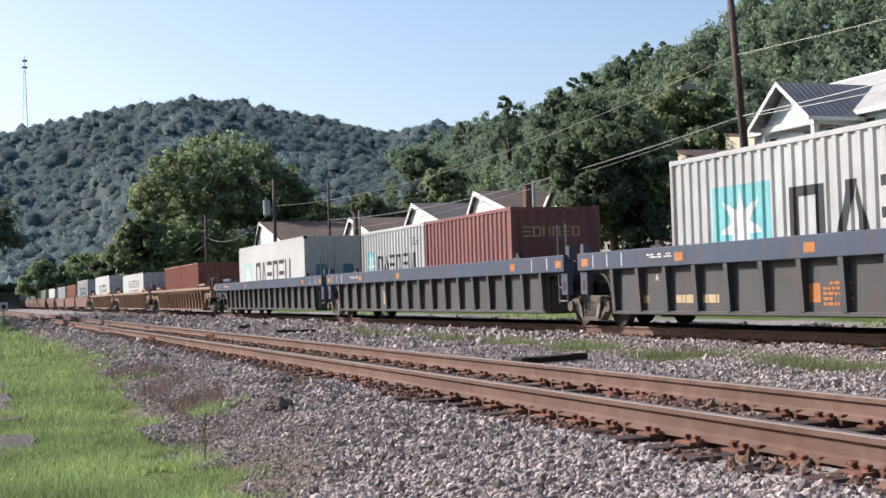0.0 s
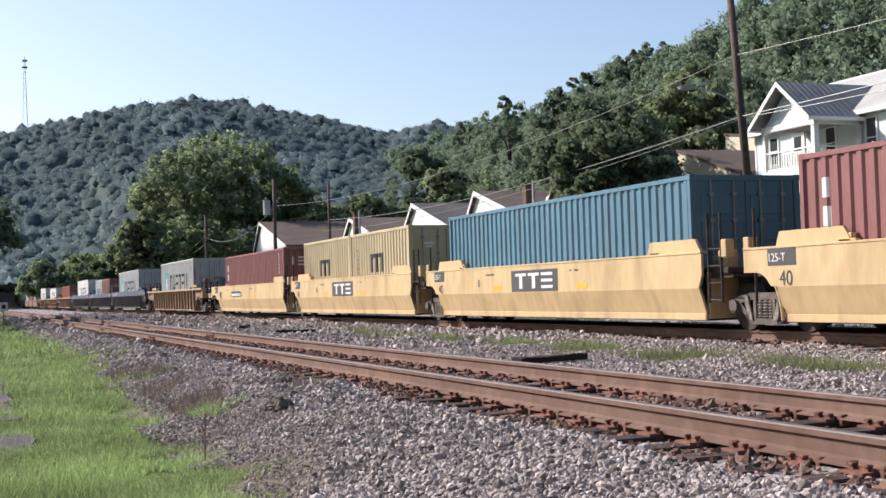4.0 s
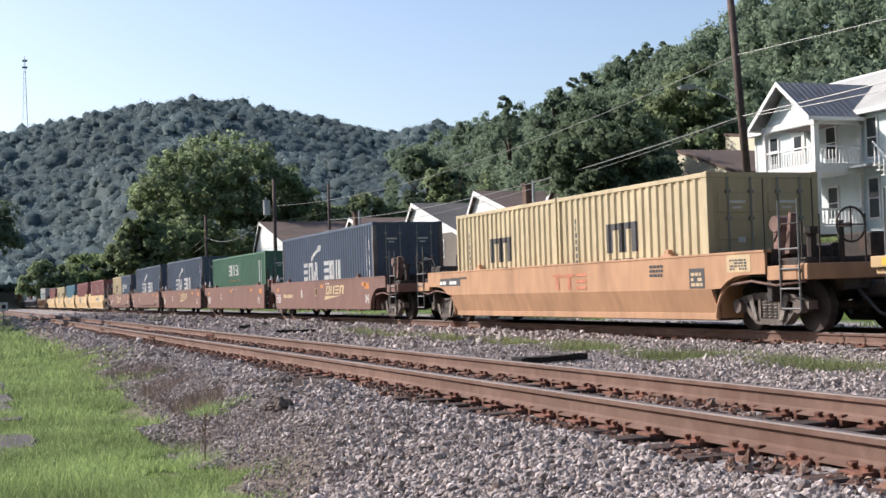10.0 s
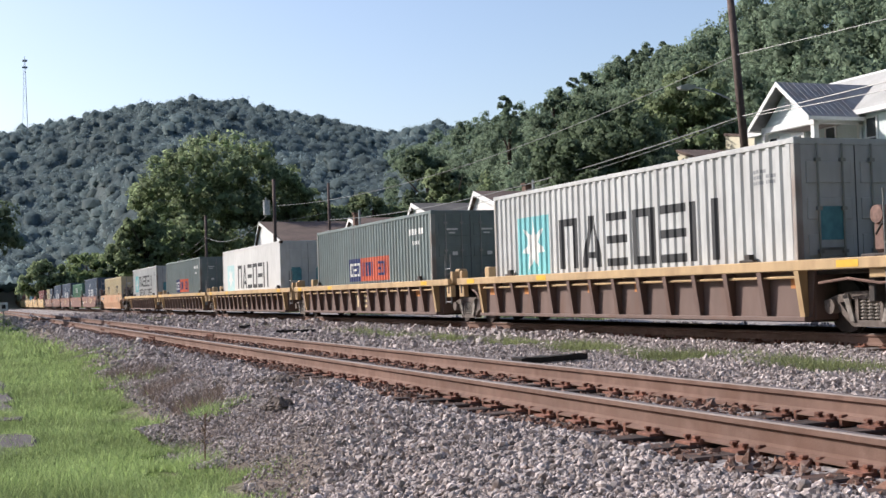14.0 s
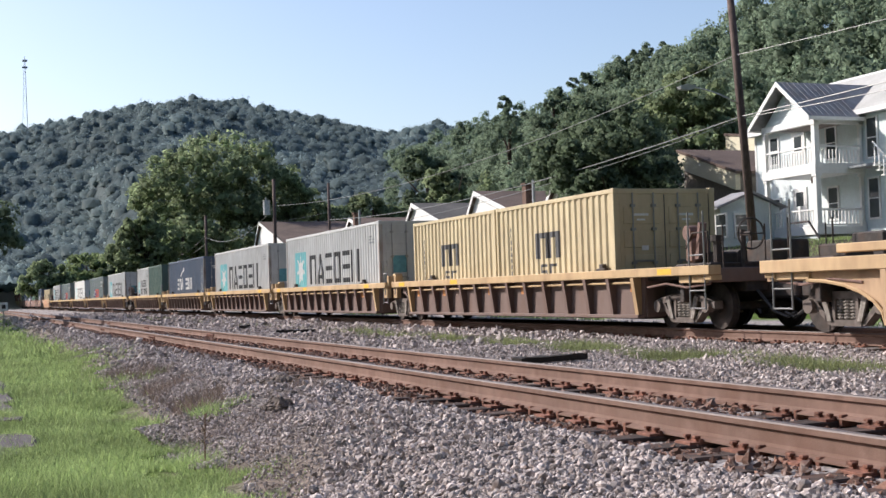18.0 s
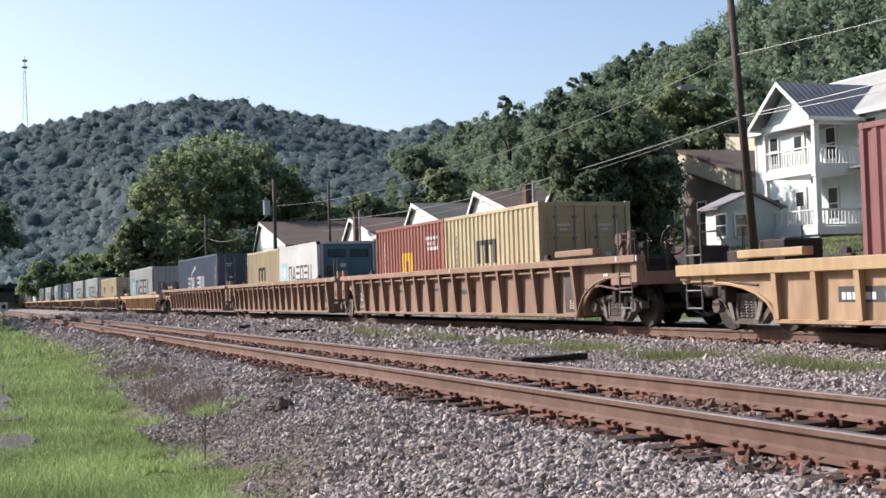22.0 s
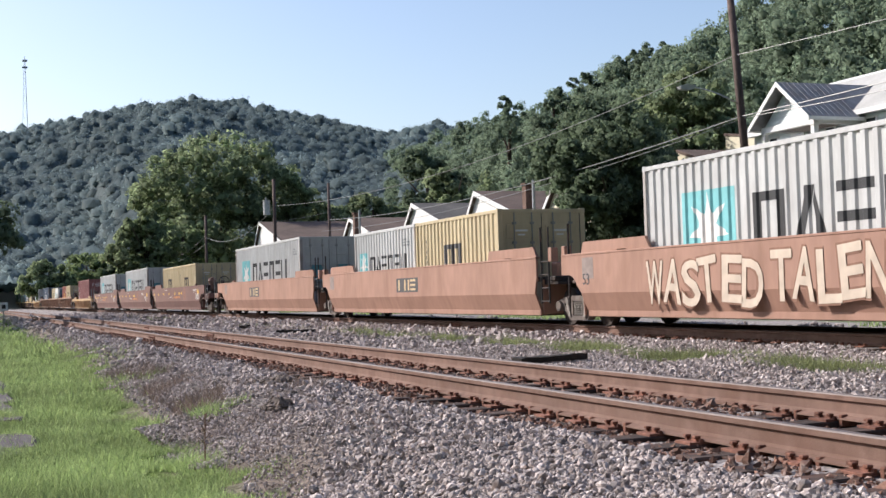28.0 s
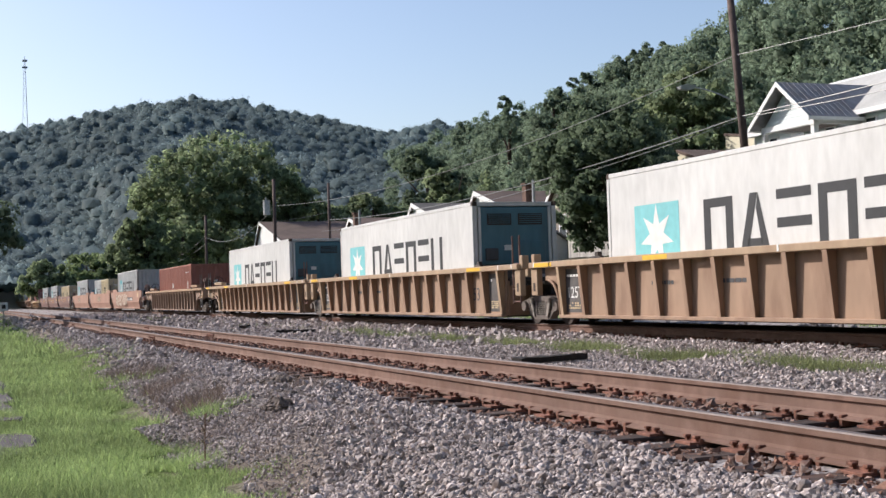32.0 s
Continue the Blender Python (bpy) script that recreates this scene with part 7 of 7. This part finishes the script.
def consist():
    """The whole train in order of passing: style, place of the load, load."""
    G40, G2 = ("40", True, "grey", "star", "door"), ("40", True, "grey", "star2", "door")
    WR = ("40", True, "white", "star", "door")
    WC = ("40", True, "white", "star", "cooler")
    CMA = ("40", True, "navy", "swoosh", "door")
    TEX = ("40", False, "maroon", "tex", "plain")
    TEXH = ("40", True, "maroon", "tex", "plain")
    Y20, R20 = ("20", False, "yellow", "m", "door"), ("20", False, "red", "yellowm", "door")
    PO = ("40", True, "slate", "duo", "door")
    BN = "oxide"
    plain = lambda col, kind="door": ("40", False, col, "none", kind)
    row = [
        ("mahogany", -291.2, [plain("white")], 0), ("mahogany", -275.6, [plain("bluegrey")], 0), ("mahogany", -260.6, [plain("bluegrey")], 0), ("mahogany", -245.4, [plain("palegreen")], 0),
        ("mahogany", -230.6, [plain("green")], 0), ("mahogany", -215.1, [plain("palegreen")], 1), ("mahogany", -195.8, [plain("white")], 1),
        ("oxide", -177.3, [plain("grey")], 0), ("oxide", -162.4, [plain("salmon")], 0), ("oxide", -147.6, [G40], 1),
        ("brick", -127.6, [WR], 1), ("brick", -105.5, [("40", False, "white", "star2", "door")], 1), ("brick", -83.1, [("20", False, "red", "none", "plain"), ("20", False, "red", "none", "plain")], 1),
        ("blue", -59.75, [WR], 0), ("blue", -40.13, [("20", False, "grey", "star", "door"), ("20", False, "maroon", "vert", "plain", "gearend")], 0), ("blue", -20.58, [G40], 1),
        ("rust", 2.79, [G40], 1),
        ("lemon", 24.22, [TEX], 0), ("lemon", 39.77, [Y20, Y20], 0), ("lemon", 55.29, [("40", False, "teal", "none", "door")], 0), ("lemon", 70.69, [TEX], 0),
        ("lemon", 86.24, [("20", False, "maroon", "tex", "plain"), ("20", False, "maroon", "tex", "plain")], 1),
        (BN, 105.75, [Y20, ("20", False, "navy", "gear", "door")], 0), (BN, 121.22, [CMA], 0), (BN, 136.56, [CMA], 0), (BN, 151.93, [("40", False, "green", "cap", "door")], 0), (BN, 167.35, [CMA], 1),
        ("tawny", 186.89, [Y20, Y20], 1),
        ("plum", 206.78, [G2], 0), ("plum", 223.3, [PO], 0), ("plum", 242.06, [WR], 0), ("plum", 260.12, [PO], 0), ("plum", 276.82, [G40], 1),
        ("plum", 296.57, [("20", True, "grey", "star2", "door"), ("20", True, "darkgreen", "none", "door")], 0), ("plum", 311.8, [CMA], 0), ("plum", 327.33, [G40], 0), ("plum", 342.71, [G40], 0), ("plum", 358.17, [Y20, Y20], 1),
        ("gold", 379.56, [G40], 1),
        ("brick", 403.02, [CMA], 0), ("brick", 422.61, [Y20, ("20", False, "white", "star", "cooler")], 0), ("brick", 441.95, [R20, Y20], 1),
        ("gold", 465.31, [TEXH], 1),
        ("mahogany", 488.7, [G40], 0), ("mahogany", 508.09, [G40], 0), ("mahogany", 527.69, [Y20, Y20], 1),
        ("terracotta", 551.1, [G40], 0), ("terracotta", 570.65, [("20", False, "grey", "star", "door"), Y20], 0), ("terracotta", 589.99, [("40", True, "grey", "star", "plain")], 1),
        ("umber", 613.57, [("40", False, "salmon", "bow", "plain")], 1),
        ("ochre", 636.83, [WC], 0), ("ochre", 656.37, [WC], 0), ("ochre", 675.88, [WC], 1),
    ]
    n = len(row)
    plate = mat("plate_dusty_black", (0.075, 0.07, 0.07), 0.7, vary=0.2, bump=0, tint=(0.16, 0.13, 0.11), tint_amt=0.5)
    for i, (style, s, load, last) in enumerate(row):
        jl = (row[i - 1][1] + 12.192 + s) / 2 if i else s - 2
        jr = (s + 12.192 + row[i + 1][1]) / 2 if i + 1 < n else s + 12.192 + 3.7
        lead = row[i - 1][3] == 1 if i else True
        L = jr - jl
        marks, pipe = [], False
        o = s - jl                            # start of the load, along the car
        if style == "blue":
            marks = [("panel", x, 1.28, 0.28, 0.16, M_ORANGEMARK, "sill") for x in (0.5, 4.2, 8.0, L - 3.2, L - 0.75)]
            marks += [("panel", x, 1.24, 0.03, 0.28, M_WHITEMARK, "sill") for x in (1.0, 1.6, 2.2, L - 1.2, L - 2.0)]
            marks += [("bars", 3.2, 1.36, 0.9, 0.1, M_WHITEMARK, 2, "sill")]
            if i == 15:
                marks += [("text", 3.25, 0.92, "A", 0.14, M_WHITEMARK), ("bars", 2.4, 0.5, 0.6, 0.24, M_CREAMMARK, 1), ("bars", 3.7, 0.5, 2.1, 0.24, M_CREAMMARK, 1),
                          ("panel", 7.9, 0.5, 0.28, 0.3, M_ORANGEMARK), ("bars", 8.25, 0.45, 0.7, 0.4, M_ORANGEMARK, 5)]
            if i == 14:
                marks += [("text", 9.6, 0.5, "53", 0.26, M_CREAMMARK), ("panel", 6.3, 0.5, 0.4, 0.4, M_CREAMMARK)]
        elif style == "lemon":
            if i == 17 or i == 21:
                at = 7.0 / L if i == 17 else 0.52
                marks = [("panel", L * at, 0.86, 2.2, 0.28, M_GREYMARK), ("bars", L * at + 0.1, 0.91, 2.0, 0.2, M_WHITEMARK, 1), ("bars", L * 0.48, 0.9, 0.7, 0.2, M_GREYMARK, 3)]
            else:
                marks = [("panel", L * 0.4, 0.78, 2.5, 0.5, M_GREYMARK), ("blocks", L * 0.4 + 0.2, 0.85, "tt=", 2.1, 0.36, M_WHITEMARK)]
            marks += [("text", 4.1 if lead else 0.75, 0.78, "40", 0.4 if lead else 0.25, M_GREYMARK), ("panel", 0.35, 1.1, 0.75, 0.3, M_GREYMARK), ("text", 0.45, 1.17, "125-T", 0.14, M_WHITEMARK), ("text", 4.1, 0.92, "0", 0.2, M_GREYMARK)]
            if last:
                marks += [("panel", L - 3.0, 0.98, 0.5, 0.36, M_CREAMMARK), ("bars", L - 2.92, 1.05, 0.3, 0.2, M_GREYMARK, 3)]
            marks += [("panel", x, 0.82, 0.5, 0.12, M_YELMARK) for x in (L * 0.33, L * 0.62)] + [("bars", x, 1.2, 0.7, 0.06, M_GREYMARK, 1) for x in (L * 0.3, L * 0.6)]
        elif style == "tawny":
            marks = [("panel", 1.3, 0.98, 1.5, 0.2, M_GREYMARK), ("bars", 1.38, 1.02, 1.3, 0.14, M_WHITEMARK, 1), ("blocks", L * 0.5, 0.8, "tt=", 1.7, 0.34, mat("mark_faded_red", (0.5, 0.19, 0.11), 0.7, bump=0)),
                     ("bars", 3.6, 1.15, 1.2, 0.08, M_GREYMARK, 1), ("bars", L - 5.6, 1.0, 0.5, 0.25, M_GREYMARK, 3), ("panel", L - 4.2, 0.76, 0.5, 0.36, M_GREYMARK),
                     ("bars", L - 4.14, 0.8, 0.38, 0.28, M_CREAMMARK, 3), ("panel", L - 3.0, 1.02, 0.7, 0.3, M_CREAMMARK), ("bars", L - 2.9, 1.06, 0.5, 0.2, M_GREYMARK, 4)]
        elif style == "oxide" and i > 15:
            marks = [("panel", 1.0 + o * 0.2, 1.02, 0.35, 0.14, M_ORANGEMARK), ("panel", L * 0.46, 1.1, 0.4, 0.12, M_ORANGEMARK), ("panel", L * 0.75, 1.1, 0.45, 0.12, M_ORANGEMARK),
                     ("panel", L - 2.0, 1.0, 0.5, 0.2, M_ORANGEMARK), ("bars", 1.2, 0.58, 0.7, 0.34, M_WHITEMARK, 7), ("bars", L * 0.5, 1.22, 0.9, 0.07, M_WHITEMARK, 1),
                     ("text", L * 0.3, 0.76, "AEDCB"[(i - 22) % 5], 0.3, M_WHITEMARK), ("bars", L - 2.3, 0.55, 0.4, 0.28, M_WHITEMARK, 7)]
            if i not in (23, 25):
                marks += [("blocks", L * 0.5, 0.86, "o|=n", 2.3, 0.3, M_CREAMMARK, 0.35), ("wedge", L * 0.49, 0.66, 2.5, 0.14, M_CREAMMARK)]
            if i == 22 or i >= 26:
                marks += [("bars", L * 0.14, 0.76, 1.6, 0.22, M_CREAMMARK, 1), ("panel", L * 0.42, 0.8, 0.26, 0.3, M_CREAMMARK), ("panel", L * 0.42 + 0.03, 0.83, 0.2, 0.24, M_CUT_OXIDE)]
            pipe = i in (22, 23)
        elif style == "plum":
            marks = [("panel", x, 0.72, 0.42, 0.18, M_ORANGEMARK) for x in (2.05, 4.1, 7.3, 9.3, L - 3.5)]
            marks += [("panel", x, 1.03, 0.5, 0.11, M_YELMARK, "sill") for x in (1.0, 5.2, L - 2.5)]
            if i in (29, 31, 30):
                marks += [("blocks", L * 0.41, 0.4, "tt=", 2.1, 0.42, M_CREAMMARK)]
            if i == 28:
                marks += [("bars", 2.0, 0.4, 1.6, 0.18, M_WHITEMARK, 1), ("panel", 6.3, 0.45, 0.4, 0.3, M_WHITEMARK), ("panel", 6.34, 0.49, 0.32, 0.22, M_CUT_PLUM)]
        elif style == "gold":
            marks = [("panel", L * 0.22, 0.5, 1.4, 0.24, M_GREYMARK), ("bars", L * 0.22 + 0.08, 0.54, 1.25, 0.18, M_WHITEMARK, 1), ("blocks", L * 0.58, 0.5, "i|=", 0.95, 0.3, M_CORAL),
                     ("panel", L * 0.7, 0.56, 0.3, 0.22, M_GREYMARK), ("panel", L * 0.3, 1.02, 0.6, 0.12, M_YELMARK, "sill")]
        elif style in ("brick", "ochre"):
            marks = [("panel", 2.05 if lead else 1.76, 0.3, 0.8, 0.95, plate), ("text", 2.1 if lead else 1.84, 0.62, "125T", 0.25, M_WHITEMARK), ("bars", 2.1 if lead else 1.9, 0.38, 0.55, 0.16, M_CREAMMARK, 3), ("bars", 2.1 if lead else 1.85, 1.08, 0.6, 0.08, M_WHITEMARK, 1),
                     ("panel", L - 2.5, 0.3, 0.72, 0.95, plate), ("bars", L - 2.4, 0.38, 0.5, 0.2, M_CREAMMARK, 4), ("bars", L - 2.4, 1.05, 0.2, 0.1, M_WHITEMARK, 1), ("text", L - 3.6, 0.58, "53", 0.34, M_GREYMARK)]
            marks += [("panel", x, 1.33, 0.05, 0.11, M_WHITEMARK, "sill") for x in (0.55, 1.35, L * 0.5, L - 1.5, L - 0.7)]
            marks += [("bars", x, 0.85, 0.8, 0.12, M_GREYMARK, 1) for x in (L * 0.28, L * 0.4)]
            if i == 41:
                marks += [("bars", L * 0.5, 0.75, 1.3, 0.2, M_GREYMARK, 1)]
            if style == "ochre":
                marks += [("panel", x, 1.33, 0.9, 0.09, M_YELMARK, "sill") for x in (0.6, 5.5, L - 3.5)]
        elif style == "mahogany" and i > 15:
            marks = [("panel", x, 1.12, 0.34, 0.13, M_YELMARK) for x in (0.9, 2.9, 5.1, 7.3, 9.6, 12.0)]
            marks += [] if lead else [("text", 0.9, 0.74, "53", 0.3, M_CREAMMARK)]
            marks += [("bars", 7.4, 0.95, 0.9, 0.1, M_WHITEMARK, 1), ("text", 8.5, 0.92, "A", 0.16, M_WHITEMARK), ("bars", 9.2, 0.9, 2.4, 0.18, M_ORANGEMARK, 1),
                      ("bars", L - 5.2, 1.2, 0.5, 0.2, M_WHITEMARK, 3), ("panel", L - 2.7, 1.1, 0.42, 0.22, M_YELMARK), ("bars", 6.0, 1.4, 0.8, 0.06, M_WHITEMARK, 1)]
            marks += [("oval", L * 0.6, 0.76, 0.8, 0.72, mat("emblem_worn", (0.24, 0.12, 0.085), 0.7, bump=0)), ("bars", L - 3.6, 0.8, 0.9, 0.34, M_WHITEMARK, 6),
                      ("bars", L - 4.6, 1.16, 0.14, 0.26, M_WHITEMARK, 3), ("bars", L - 4.2, 1.2, 0.4, 0.2, M_CREAMMARK, 4), ("panel", L * 0.52, 1.12, 0.34, 0.13, M_YELMARK)]
            if lead:
                marks += [("text", 2.55, 0.74, "53", 0.5, M_CREAMMARK), ("panel", 2.35, 1.22, 0.36, 0.2, M_YELMARK)]
        elif style == "terracotta":
            marks = [("panel", 0.35, 1.02, 0.5, 0.45, mat("patch_grey", (0.25, 0.2, 0.18), 0.7))]
            if i < 48:
                marks += [("panel", L * 0.44, 0.85, 1.9, 0.42, M_GREYMARK), ("blocks", L * 0.44 + 0.15, 0.9, "i|=", 1.6, 0.32, M_CREAMMARK)]
            else:
                marks += [("panel", 11.5, 0.84, 3.0, 0.26, M_GREYMARK), ("bars", 11.6, 0.88, 2.7, 0.2, M_WHITEMARK, 1), ("text", 1.0, 0.9, "53", 0.24, M_GREYMARK), ("panel", L - 3.2, 1.08, 0.6, 0.35, M_CREAMMARK)]
        car = well_car(style, jl, jr, lead, last == 1, marks, pipe, detail=s > -160)
        if style == "terracotta" and i == 48:
            outline_text("WASTED", car, 3.98, 7.65, 0.5, 0.82)
            outline_text("TALENT", car, 7.95, 11.3, 0.54, 0.84)
        x = s
        for c in load:
            size = int(c[0])
            mark = c[5] if len(c) > 5 else c[3]
            box_container(size, c[1], c[2], mark if c[3] != "vert" else "gearend", c[4], x)
            x += LENGTHS[size] + 0.076


consist()


def motions():
    """The train runs away along the far track at a steady speed."""
    for ob, s, z in RIDERS:
        y = ob.location.y
        walk(ob, [(t, pose(s - SPEED * t, y, z)) for t in (0.0, 8.0, 16.0, 24.0, 32.0)])


motions()
